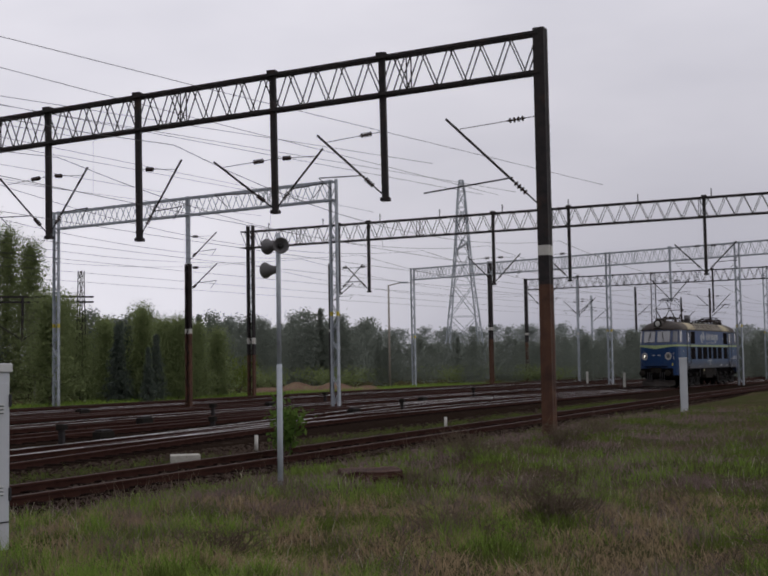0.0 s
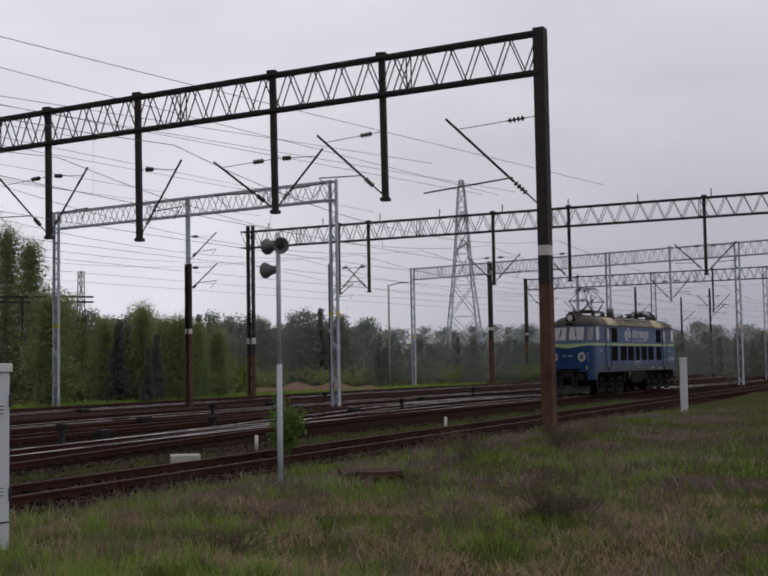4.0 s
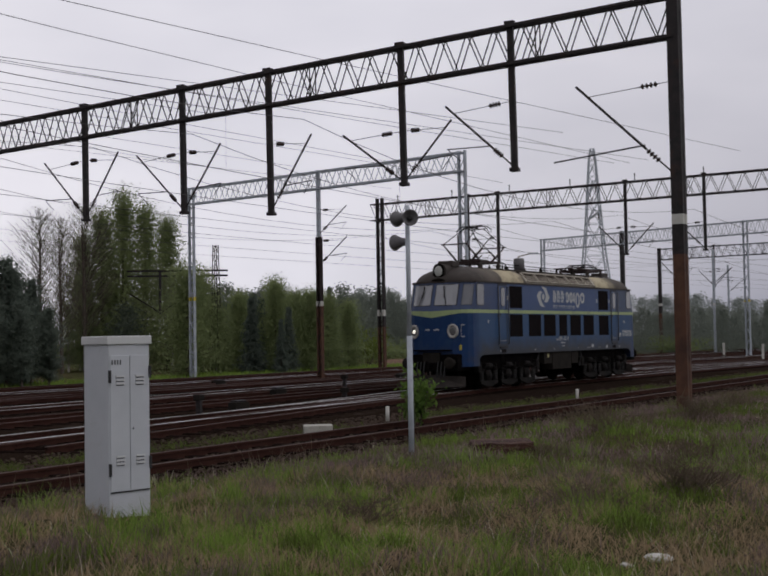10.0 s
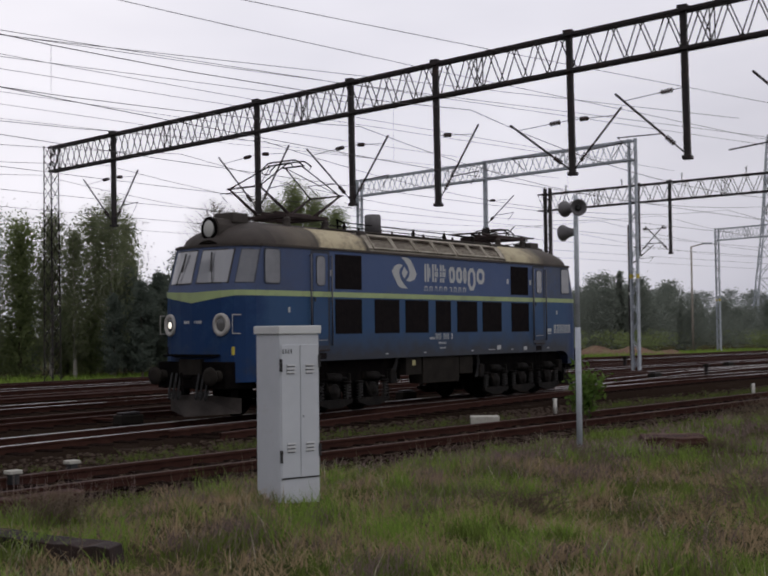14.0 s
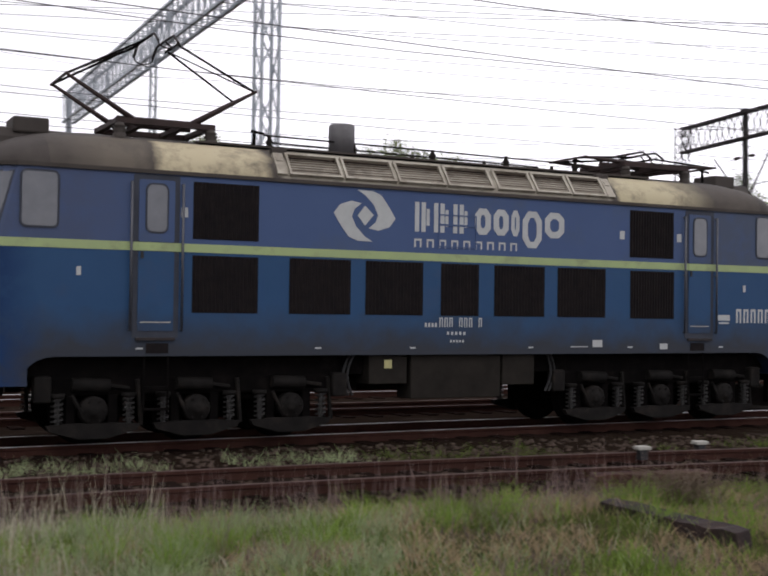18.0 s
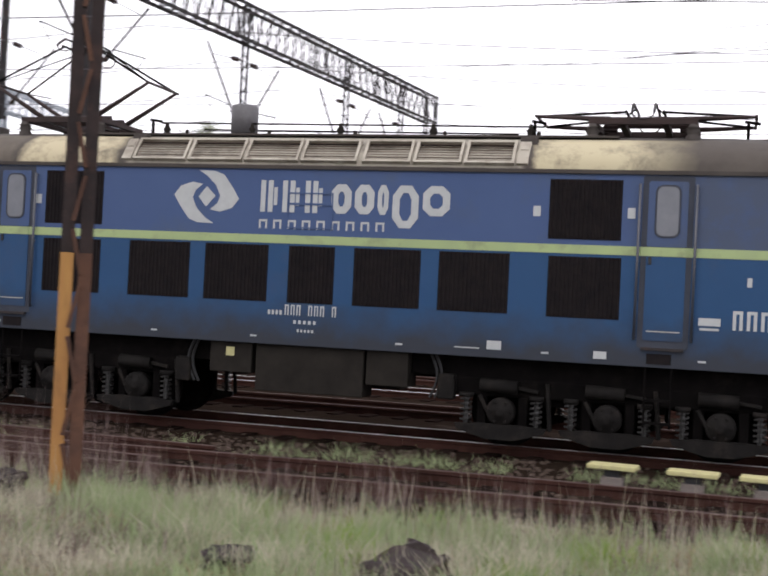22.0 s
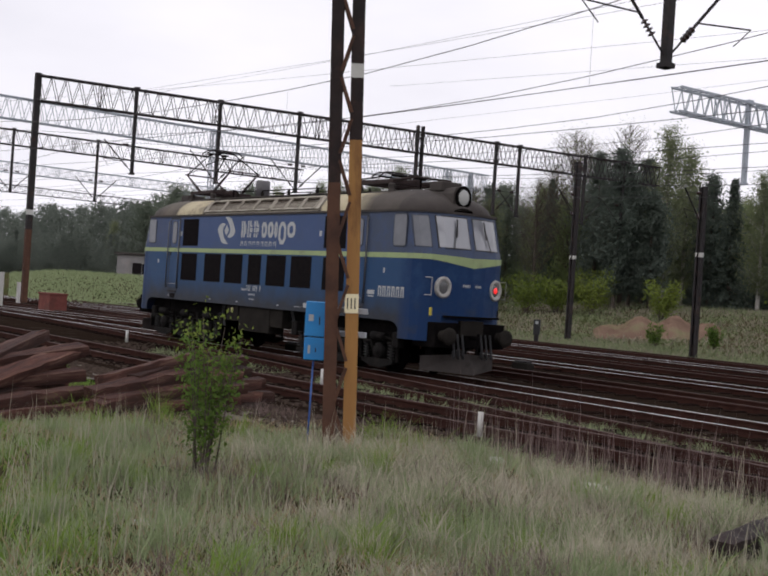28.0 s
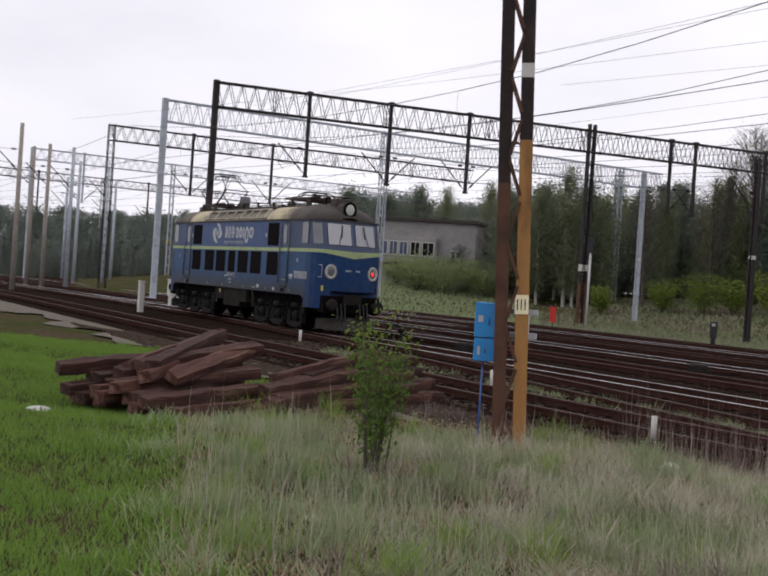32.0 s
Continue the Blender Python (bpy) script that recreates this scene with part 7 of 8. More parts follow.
def side_panel(x0, x1, z0, z1, s, t0, t1, r, n=4):
    """A round-cornered panel on a flank, from t0 to t1 metres outside it."""
    pts = []
    for cx, cz, a in ((x1 - r, z1 - r, 0), (x0 + r, z1 - r, 90), (x0 + r, z0 + r, 180), (x1 - r, z0 + r, 270)):
        pts += [(cx + r * math.cos(radians(a + 90 * k / n)), cz + r * math.sin(radians(a + 90 * k / n))) for k in range(n + 1)]
    bm = bmesh.new()
    rings = [[bm.verts.new((x, s * (HWID + t), z)) for x, z in pts] for t in (t0, t1)]
    for k in range(len(pts)):
        q = (k + 1) % len(pts)
        bm.faces.new((rings[0][k], rings[0][q], rings[1][q], rings[1][k]))
    bm.faces.new(rings[1])
    return bm


for sg in (1, -1):
    for s in (-1, 1):
        fr = part("front_window_frame", patch(s * 0.06, s * 0.90, 2.975, 3.73, sg, 0.006), M_BLACK, loco)
        part("windscreen", patch(s * 0.085, s * 0.87, 3.0, 3.705, sg, 0.013), M_GLASS, fr, "pale reflecting windscreen")
        bm = bmesh.new()
        rod(bm, (sg * (nose(0.5, 2.98) + 0.04), s * 0.55, 2.98), (sg * (nose(0.4, 3.45) + 0.05), s * 0.42, 3.5), 0.012, 5)
        rod(bm, (sg * (nose(0.4, 3.3) + 0.05), s * 0.44, 3.25), (sg * (nose(0.4, 3.6) + 0.055), s * 0.40, 3.66), 0.02, 5)
        part("wiper", bm, M_BLACK, fr)
        cw = part("corner_window_frame", patch(s * 1.01, s * 1.262, 2.98, 3.72, sg, 0.007, 8), M_L_DARKFRAME, loco)
        part("corner_window", patch(s * 1.03, s * 1.250, 3.0, 3.70, sg, 0.013, 8), M_GLASS_SIDE, cw)
        y0, y1 = (-HWID - 0.008, -HWID - 0.002) if s < 0 else (HWID + 0.002, HWID + 0.008)
        xs = sorted((sg * 6.30, sg * 6.76))
        sw_ = part("side_window_frame", side_panel(xs[0] - 0.03, xs[1] + 0.03, 2.965, 3.745, s, 0.001, 0.010, 0.09), M_L_DARKFRAME, loco)
        part("side_window", side_panel(xs[0], xs[1], 2.995, 3.715, s, 0.008, 0.014, 0.07), M_GLASS_SIDE, sw_)
        # door with handrails
        xd = sorted((sg * 4.68, sg * 5.19))
        part("door_frame", side_panel(xd[0] - 0.075, xd[1] + 0.075, 1.50, 3.77, s, 0.001, 0.006, 0.03), M_L_DARKFRAME, loco)
        dr = part("cab_door", side_panel(xd[0], xd[1], 1.60, 2.705, s, 0.004, 0.016, 0.02), M_L_LOW, loco, "blue cab door with a rounded window")
        part("door_upper", side_panel(xd[0], xd[1], 2.835, 3.70, s, 0.004, 0.016, 0.03), M_L_UP, dr)
        part("door_stripe", side_panel(xd[0], xd[1], 2.712, 2.828, s, 0.004, 0.016, 0.004), M_L_STRIPE, dr)
        part("door_window_frame", side_panel(xd[0] + 0.09, xd[1] - 0.09, 2.955, 3.655, s, 0.012, 0.024, 0.10), M_L_DARKFRAME, dr)
        part("door_window", side_panel(xd[0] + 0.115, xd[1] - 0.115, 2.98, 3.63, s, 0.020, 0.028, 0.085), M_GLASS_SIDE, dr)
        part("door_step", side_panel(xd[0] - 0.02, xd[1] + 0.02, 1.47, 1.51, s, 0.002, 0.045, 0.004), M_STEEL_DARK, loco)
        part("door_sill", side_panel(xd[0] + 0.04, xd[1] - 0.04, 1.715, 1.73, s, 0.014, 0.022, 0.002), M_L_RIM, loco)
        part("door_latch", side_panel(xd[0] + 0.03, xd[0] + 0.07, 2.60, 2.70, s, 0.014, 0.035, 0.008), M_BLACK, dr)
        for x in (xd[0] - 0.11, xd[1] + 0.11):
            bm = bmesh.new()
            yr = s * (HWID + 0.055)
            rod(bm, (x, yr, 1.60), (x, yr, 3.66), 0.019, 8)
            for z in (1.62, 2.62, 3.64):
                rod(bm, (x, s * HWID, z), (x, yr, z), 0.014, 5)
            part("handrail", bm, M_L_RAIL, loco)
        xm = sg * 4.9
        bp("foot_recess", M_L_GRILLE, loco, ((xm - 0.16, y0 - 0.001 if s < 0 else y0, 1.29), (xm + 0.16, y1 if s < 0 else y1 + 0.001, 1.43)))
        bm = bmesh.new()
        for x in (xm - 0.17, xm + 0.17):
            rod(bm, (x, s * (HWID - 0.03), 0.45), (x, s * (HWID - 0.03), 1.3), 0.016, 5)
        for z in (0.5, 0.8):
            box(bm, (xm - 0.17, s * (HWID - 0.03) - 0.05, z), (xm + 0.17, s * (HWID - 0.03) + 0.05, z + 0.03))
        part("cab_ladder", bm, M_L_UNDER, loco)
        # front fittings
        bm = bmesh.new()
        lathe(bm, [(0.125, -0.25), (0.125, 0.30), (0.10, 0.32)], pose(sg * 7.52, s * 0.85, 1.0, 0, 90 * sg, 0), 14)
        lathe(bm, [(0.185, 0.42), (0.20, 0.45), (0.19, 0.49), (0.1, 0.505)], pose(sg * 7.52, s * 0.85, 1.0, 0, 90 * sg, 0), 20)
        lathe(bm, [(0.075, 0.28), (0.075, 0.44)], pose(sg * 7.52, s * 0.85, 1.0, 0, 90 * sg, 0), 10)
        part("buffer", bm, M_L_BOX, loco)
        bm = bmesh.new()
        rod(bm, (sg * 7.58, s * 1.12, 1.9), (sg * 7.58, s * 1.12, 2.3), 0.009, 6)
        for z in (1.9, 2.3):
            rod(bm, (sg * 7.3, s * 1.12, z), (sg * 7.58, s * 1.12, z), 0.012, 5)
        part("grab_rail", bm, M_L_RIM, loco)
        for yy in (0.28, 0.42, 0.56):
            pts = [Vector((sg * (7.74 + 0.10 * math.sin(t * 3.14)), s * yy + 0.02 * t, 1.05 - 0.55 * math.sin(t * 3.14 * 0.75))) for t in np.linspace(0, 1, 7)]
            bm = bmesh.new()
            bent_tube(bm, pts, 0.026)
            part("brake_hose", bm, M_BLACK, loco)
    bp("buffer_beam", M_L_UNDER, loco, ((min(sg * 6.9, sg * 7.72), -1.05, 0.72), (max(sg * 6.9, sg * 7.72), 1.05, 1.30)), bevel=0.03)
    bp("front_plate", M_L_BOX, loco, ((min(sg * 7.6, sg * 7.76), -0.34, 1.02), (max(sg * 7.6, sg * 7.76), 0.34, 1.36)), bevel=0.01)
    bp("front_step", M_L_UNDER, loco, ((min(sg * 7.5, sg * 7.84), -0.75, 1.42), (max(sg * 7.5, sg * 7.84), 0.75, 1.46)), bevel=0.008)
    bm = bmesh.new()
    rod(bm, (sg * 7.6, 0, 0.98), (sg * 8.0, 0, 0.98), 0.05, 8)
    rod(bm, (sg * 8.0, 0, 1.08), (sg * 7.95, 0, 0.60), 0.035, 6)
    part("coupling_hook", bm, M_L_UNDER, loco)
    bm = bmesh.new()
    vv = [bm.verts.new(p) for p in ((sg * 7.3, -1.1, 0.2), (sg * 7.9, 0, 0.13), (sg * 7.3, 1.1, 0.2), (sg * 7.3, -1.1, 0.52), (sg * 7.66, 0, 0.60), (sg * 7.3, 1.1, 0.52), (sg * 7.2, 0, 0.2), (sg * 7.2, 0, 0.56))]
    for f in ((0, 1, 4, 3), (1, 2, 5, 4), (0, 3, 7, 6), (2, 6, 7, 5), (0, 6, 2, 1), (3, 4, 5, 7)):
        bm.faces.new([vv[i] for i in f])
    part("snow_plough", bm, M_L_PLOUGH, loco)
    for y in (-0.8, 0.7):
        bp("plough_hanger", M_L_UNDER, loco, ((min(sg * 7.1, sg * 7.3), y, 0.3), (max(sg * 7.1, sg * 7.3), y + 0.1, 0.8)))
    bm = bmesh.new()
    for k in range(9):
        box(bm, (sg * (nose(0.2, 2.15) + 0.006) - 0.004, -0.28 + k * 0.062, 2.12), (sg * (nose(0.2, 2.15) + 0.006) + 0.004, -0.24 + k * 0.062, 2.18))
    part("front_number_bars", bm, M_L_WHITE, loco)

# body-side louvres, signs and lettering bars, on both flanks
for s in (-1, 1):
    ya = s * (HWID + 0.001)

    def side_box(bm, x0, x1, z0, z1, t0, t1):
        box(bm, (x0, min(ya + s * t0, ya + s * t1), z0), (x1, max(ya + s * t0, ya + s * t1), z1))
    spans = [(-4.41, -3.42, 1.86, 2.67), (-2.93, -1.93, 1.86, 2.68), (-1.68, -0.68, 1.86, 2.68), (-0.36, 0.34, 1.86, 2.68), (0.63, 1.61, 1.86, 2.68), (1.87, 2.86, 1.86, 2.68), (3.39, 4.36, 1.85, 2.67), (-4.41, -3.42, 2.90, 3.71), (3.37, 4.34, 2.90, 3.71)]
    for x0, x1, z0, z1 in spans:
        bm = bmesh.new()
        side_box(bm, x0, x1, z0, z1, 0.0, 0.004)
        fr = part("louvre_panel", bm, M_L_GRILLE, loco, "black vertical louvre panel")
        bm = bmesh.new()
        n = int(round((x1 - x0) / 0.062))
        for k in range(n):
            xx = x0 + 0.02 + k * (x1 - x0 - 0.03) / n
            v = [bm.verts.new((xx + a, ya + s * b, z)) for z in (z0 + 0.015, z1 - 0.015) for a, b in ((0, 0.005), (0.022, 0.022), (0.04, 0.005))]
            bm.faces.new((v[0], v[1], v[4], v[3]))
            bm.faces.new((v[1], v[2], v[5], v[4]))
        part("louvre_face", bm, M_L_GRILLE, fr, normals=False)
    mirror = 1 if s < 0 else -1

    def side_poly(pts, mt, name, parent, t=0.006):
        bm = bmesh.new()
        f = bm.faces.new([bm.verts.new((mirror * x, ya + s * t, z)) for x, z in pts])
        return part(name, bm, mt, parent)
    # emblem: two hooked blades round a lozenge
    x0, w, z0, h = -2.23, 1.05, 2.97, 0.78
    em = [(0.0, 0.53), (0.10, 0.70), (0.28, 0.78), (0.44, 0.74), (0.33, 0.62), (0.29, 0.48), (0.36, 0.28), (0.50, 0.10), (0.63, 0.0), (0.38, 0.01), (0.24, 0.08), (0.10, 0.32)]
    side_poly([(x0 + a * w, z0 + b * h) for a, b in em], M_L_WHITE, "emblem_blade", loco)
    side_poly([(x0 + (1 - a) * w, z0 + (1 - b) * h) for a, b in em], M_L_WHITE, "emblem_blade", loco)
    side_poly([(x0 + a * w, z0 + b * h) for a, b in ((0.38, 0.5), (0.50, 0.70), (0.64, 0.52), (0.50, 0.31))], M_L_WHITE, "emblem_lozenge", loco)

    def bar(x0, x1, z0, z1, t=0.006, name="number_bar", mt=M_L_WHITE):
        xa, xb = sorted((mirror * x0, mirror * x1))
        bm = bmesh.new()
        side_box(bm, xa, xb, z0, z1, t - 0.004, t)
        part(name, bm, mt, loco)

    def arch(x, w, z, h, k, name):
        side_poly([(x, z), (x, z + h), (x + w, z + h), (x + w, z), (x + w - k, z), (x + w - k, z + h - k), (x + k, z + h - k), (x + k, z)], M_L_WHITE, name, loco)
    # lettering shown as plain arches and bars
    for xx, ww, zz, hz in ((-0.84, 0.26, 3.16, 0.46), (-0.50, 0.26, 3.16, 0.46), (-0.15, 0.26, 3.16, 0.46)):
        bar(xx, xx + 0.075, zz, zz + hz, name="company_bar")
        bar(xx + 0.115, xx + 0.19, zz, zz + hz, name="company_bar")
        bar(xx + 0.205, xx + ww, zz + 0.10, zz + hz - 0.10, name="company_bar")
    for xx, ww, zz, hz in ((0.25, 0.30, 3.16, 0.42), (0.60, 0.29, 3.16, 0.42), (0.94, 0.16, 3.16, 0.42), (1.16, 0.38, 2.98, 0.60), (1.60, 0.39, 3.16, 0.42)):
        bm = bmesh.new()
        oct_ = [(0.28, 0), (0.72, 0), (1, 0.24), (1, 0.76), (0.72, 1), (0.28, 1), (0, 0.76), (0, 0.24)]
        kx, kz = min(0.105 / ww, 0.42), 0.105 / hz
        ro = [bm.verts.new((mirror * (xx + a * ww), ya + s * 0.006, zz + b * hz)) for a, b in oct_]
        ri = [bm.verts.new((mirror * (xx + (kx + a * (1 - 2 * kx)) * ww), ya + s * 0.006, zz + (kz + b * (1 - 2 * kz)) * hz)) for a, b in oct_]
        for k in range(8):
            bm.faces.new((ro[k], ro[(k + 1) % 8], ri[(k + 1) % 8], ri[k]))
        part("company_ring", bm, M_L_WHITE, loco)
    for i in range(9):
        arch(-0.85 + i * 0.222, 0.13, 2.92, 0.13, 0.03, "lettering_bar")
    for i in range(6):
        arch(5.81 + i * 0.175, 0.125, 1.79, 0.25, 0.042, "number_bar")
    for i in range(9):
        if i not in (3, 7):
            xx = -0.38 + i * 0.09
            arch(xx, 0.062, 1.68, 0.15, 0.02, "number_bar")
    for i in range(4):
        bar(-0.64 + i * 0.06, -0.605 + i * 0.06, 1.68, 1.745)
    for i in range(5):
        bar(-0.24 + i * 0.075, -0.20 + i * 0.075, 1.56, 1.61)
        bar(-0.18 + i * 0.055, -0.15 + i * 0.055, 1.44, 1.48)
    bar(5.38, 5.66, 1.83, 1.93, name="data_plate")
    bar(5.40, 5.64, 1.77, 1.80, name="data_plate")
    for x in (-5.2, -2.5, -0.9, 1.3, 3.35, 5.4):
        bar(x, x + 0.10, 1.345, 1.37, name="sill_mark")
    bar(2.6, 2.8, 1.36, 1.48, name="sill_mark")
    bar(2.15, 2.5, 1.36, 1.375, name="sill_mark")
    bar(4.05, 4.22, 1.32, 1.42, name="sill_mark")
    for x in (-4.60, 3.14, 4.40):
        bar(x + 0.015, x + 0.115, 3.20, 3.34, name="warning_sign")
    for xx, zz, ww, hh in ((-0.42, 2.93, 0.70, 0.02), (-0.42, 3.43, 0.70, 0.02), (-0.42, 2.95, 0.02, 0.48), (0.26, 2.95, 0.02, 0.48), (-0.40, 3.27, 0.66, 0.03)):
        bar(xx, xx + ww, zz, zz + hh, 0.012, "hatch_rail", M_L_UP)
    for x in (-6.0, 6.0):
        bp("side_lamp", M_L_WHITE, loco, ((x - 0.03, ya - 0.012, 2.35), (x + 0.03, ya + 0.012, 2.47)))
    # roof louvres
    sl = radians(53)
    for xa, xb in ((-2.95, -2.08), (-2.04, -1.17), (-1.13, -0.29), (-0.25, 0.60), (0.68, 1.39), (1.43, 2.12), (2.16, 2.86)):
        hw = (xb - xa) / 2
        m = Matrix(((1, 0, 0, (xa + xb) / 2), (0, -s * math.cos(sl), s * math.sin(sl), s * 1.185), (0, math.sin(sl), math.cos(sl), 4.065), (0, 0, 0, 1)))
        bm = bmesh.new()
        for lo_, hi_ in (((-hw, -0.215, -0.06), (hw, -0.18, 0.035)), ((-hw, 0.18, -0.06), (hw, 0.215, 0.035)), ((-hw, -0.18, -0.06), (-hw + 0.04, 0.18, 0.035)), ((hw - 0.04, -0.18, -0.06), (hw, 0.18, 0.035))):
            box(bm, lo_, hi_, m=m)
        lv = part("roof_louvre", bm, M_L_CREAM, loco, "pale-framed roof louvre with rusty slats")
        for k in range(7):
            bm = bmesh.new()
            z = -0.165 + k * 0.05
            v = [bm.verts.new(m @ Vector((x, y, h))) for x in (-hw + 0.04, hw - 0.04) for y, h in ((z, 0.020), (z + 0.024, 0.002), (z + 0.024, -0.004), (z, 0.012))]
            for f in ((0, 1, 5, 4), (1, 2, 6, 5), (2, 3, 7, 6), (3, 0, 4, 7)):
                bm.faces.new([v[q] for q in f])
            part("slat", bm, M_L_LOUV, lv)
        bm = bmesh.new()
        box(bm, (-hw + 0.03, -0.19, -0.07), (hw - 0.03, 0.19, -0.02), m=m)
        part("louvre_well", bm, M_L_GRILLE, lv)
    for x in (-3.06, 2.97):
        m = Matrix(((1, 0, 0, x), (0, -s * math.cos(sl), s * math.sin(sl), s * 1.185), (0, math.sin(sl), math.cos(sl), 4.065), (0, 0, 0, 1)))
        bm = bmesh.new()
        box(bm, (-0.08, -0.21, -0.05), (0.08, 0.21, 0.022), m=m, bevel=0.008)
        box(bm, (-0.05, 0.04, 0.02), (0.05, 0.14, 0.034), m=m)
        part("louvre_end_plate", bm, M_L_CREAM, loco)
    # boxes under the floor
    for x0_, x1_, z0_, z1_ in ((-1.56, -0.90, 0.80, 1.24), (-0.83, 0.82, 0.56, 1.24), (0.86, 1.48, 0.75, 1.24)):
        y0_, y1_ = sorted((s * 1.22, s * 0.75))
        bp("equipment_box", M_L_BOX, loco, ((x0_ * mirror if mirror > 0 else -x1_, y0_, z0_), (x1_ if mirror > 0 else -x0_, y1_, z1_)), bevel=0.015)
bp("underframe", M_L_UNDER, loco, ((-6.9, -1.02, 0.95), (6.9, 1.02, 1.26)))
bp("box_plate", M_YSLAB, loco, ((-1.3, -1.226, 1.04), (-1.17, -1.221, 1.17)))

# bogies with three wheelsets each
WHEELS = []
AXLES = (2.8, 4.25, 5.72)
for sg in (-1, 1):
    bm = bmesh.new()
    for s in (-1, 1):
        y0_, y1_ = sorted((s * 0.93, s * 1.03))
        x0_, x1_ = sorted((sg * 1.98, sg * 6.45))
        box(bm, (x0_, y0_, 0.70), (x1_, y1_, 0.96), bevel=0.03)
        for ax_ in AXLES:
            box(bm, (sg * ax_ - 0.36, y0_, 0.30), (sg * ax_ - 0.22, y1_, 0.72), bevel=0.02)
            box(bm, (sg * ax_ + 0.22, y0_, 0.30), (sg * ax_ + 0.36, y1_, 0.72), bevel=0.02)
    box(bm, (min(sg * 3.2, sg * 5.0), -0.9, 0.6), (max(sg * 3.2, sg * 5.0), 0.9, 0.9))
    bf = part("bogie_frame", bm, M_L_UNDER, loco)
    for ax_ in AXLES:
        for s in (-1, 1):
            bm = bmesh.new()
            lathe(bm, [(0.10, 0.98), (0.20, 1.0), (0.20, 1.13), (0.17, 1.16), (0.09, 1.165), (0.08, 1.19), (0.03, 1.20)], pose(sg * ax_, 0, 0.5, -90 * s, 0, 0), 18)
            for k in range(6):
                a = k * math.pi / 3
                rod(bm, (sg * ax_ + 0.145 * math.cos(a), s * 1.14, 0.5 + 0.145 * math.sin(a)), (sg * ax_ + 0.145 * math.cos(a), s * 1.175, 0.5 + 0.145 * math.sin(a)), 0.018, 6)
            part("axle_box", bm, M_L_GEAR, bf)
            # hanging spring plank, deepest below the axle
            bm = bmesh.new()
            low_ = [(-0.64, 0.31), (-0.60, 0.23), (-0.20, 0.12), (0.20, 0.12), (0.60, 0.23), (0.64, 0.31), (0.30, 0.33), (-0.30, 0.33)]
            pr_ = [[bm.verts.new((sg * ax_ + a, s * yy, z)) for a, z in low_] for yy in (1.06, 1.16)]
            for k in range(8):
                bm.faces.new((pr_[0][k], pr_[0][(k + 1) % 8], pr_[1][(k + 1) % 8], pr_[1][k]))
            for r_ in pr_:
                bm.faces.new(r_)
            part("spring_plank", bm, M_L_GEAR, bf)
            for o in (-0.49, 0.49):
                bm = bmesh.new()
                turns = 40
                pts = [Vector((sg * ax_ + o + 0.075 * math.cos(2 * math.pi * 5 * k / turns), s * 1.10 + 0.075 * math.sin(2 * math.pi * 5 * k / turns), 0.33 + 0.35 * k / turns)) for k in range(turns + 1)]
                for a, b in zip(pts, pts[1:]):
                    rod(bm, a, b, 0.017, 4, caps=False)
                rod(bm, (sg * ax_ + o, s * 1.10, 0.32), (sg * ax_ + o, s * 1.10, 0.70), 0.035, 6)
                part("coil_spring", bm, M_L_COIL, bf)
                bm = bmesh.new()
                rod(bm, (sg * ax_ + o, s * 1.10, 0.68), (sg * ax_ + o, s * 1.10, 0.74), 0.105, 10)
                part("spring_cap", bm, M_L_GEAR, bf)
            bm = bmesh.new()
            rod(bm, (sg * ax_ - 0.30, s * 1.09, 0.86), (sg * ax_ + 0.22, s * 1.09, 0.84), 0.095, 10)
            rod(bm, (sg * ax_ + 0.22, s * 1.09, 0.84), (sg * ax_ + 0.50, s * 1.09, 0.80), 0.03, 6)
            part("brake_cylinder", bm, M_L_GEAR, bf)
            bm = bmesh.new()
            rod(bm, (sg * ax_ + 0.62, s * 1.06, 0.92), (sg * ax_ + 0.68, s * 1.06, 0.28), 0.035, 6)
            part("brake_hanger", bm, M_L_GEAR, bf)
            bm = bmesh.new()
            rod(bm, (sg * ax_ - 0.30, s * 1.13, 0.72), (sg * ax_ - 0.13, s * 1.13, 0.40), 0.028, 6)
            part("guide_link", bm, M_L_GEAR, bf)
        bm = bmesh.new()
        for s in (-1, 1):
            lathe(bm, [(0.10, 0.62), (0.44, 0.64), (0.52, 0.62), (0.52, 0.58), (0.47, 0.56), (0.47, 0.70), (0.46, 0.71), (0.36, 0.70), (0.14, 0.74), (0.08, 0.80)], pose(0, 0, 0, -90 * s, 0, 0), 26)
            for k in range(6):
                a = k * math.pi / 3
                rod(bm, (0.25 * math.cos(a), s * 0.70, 0.25 * math.sin(a)), (0.25 * math.cos(a), s * 0.735, 0.25 * math.sin(a)), 0.04, 8)
        rod(bm, (0, -0.9, 0), (0, 0.9, 0), 0.08, 10)
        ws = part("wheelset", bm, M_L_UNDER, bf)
        ws.matrix_basis = pose(sg * ax_, 0, 0.5)
        WHEELS.append((ws, sg * ax_))
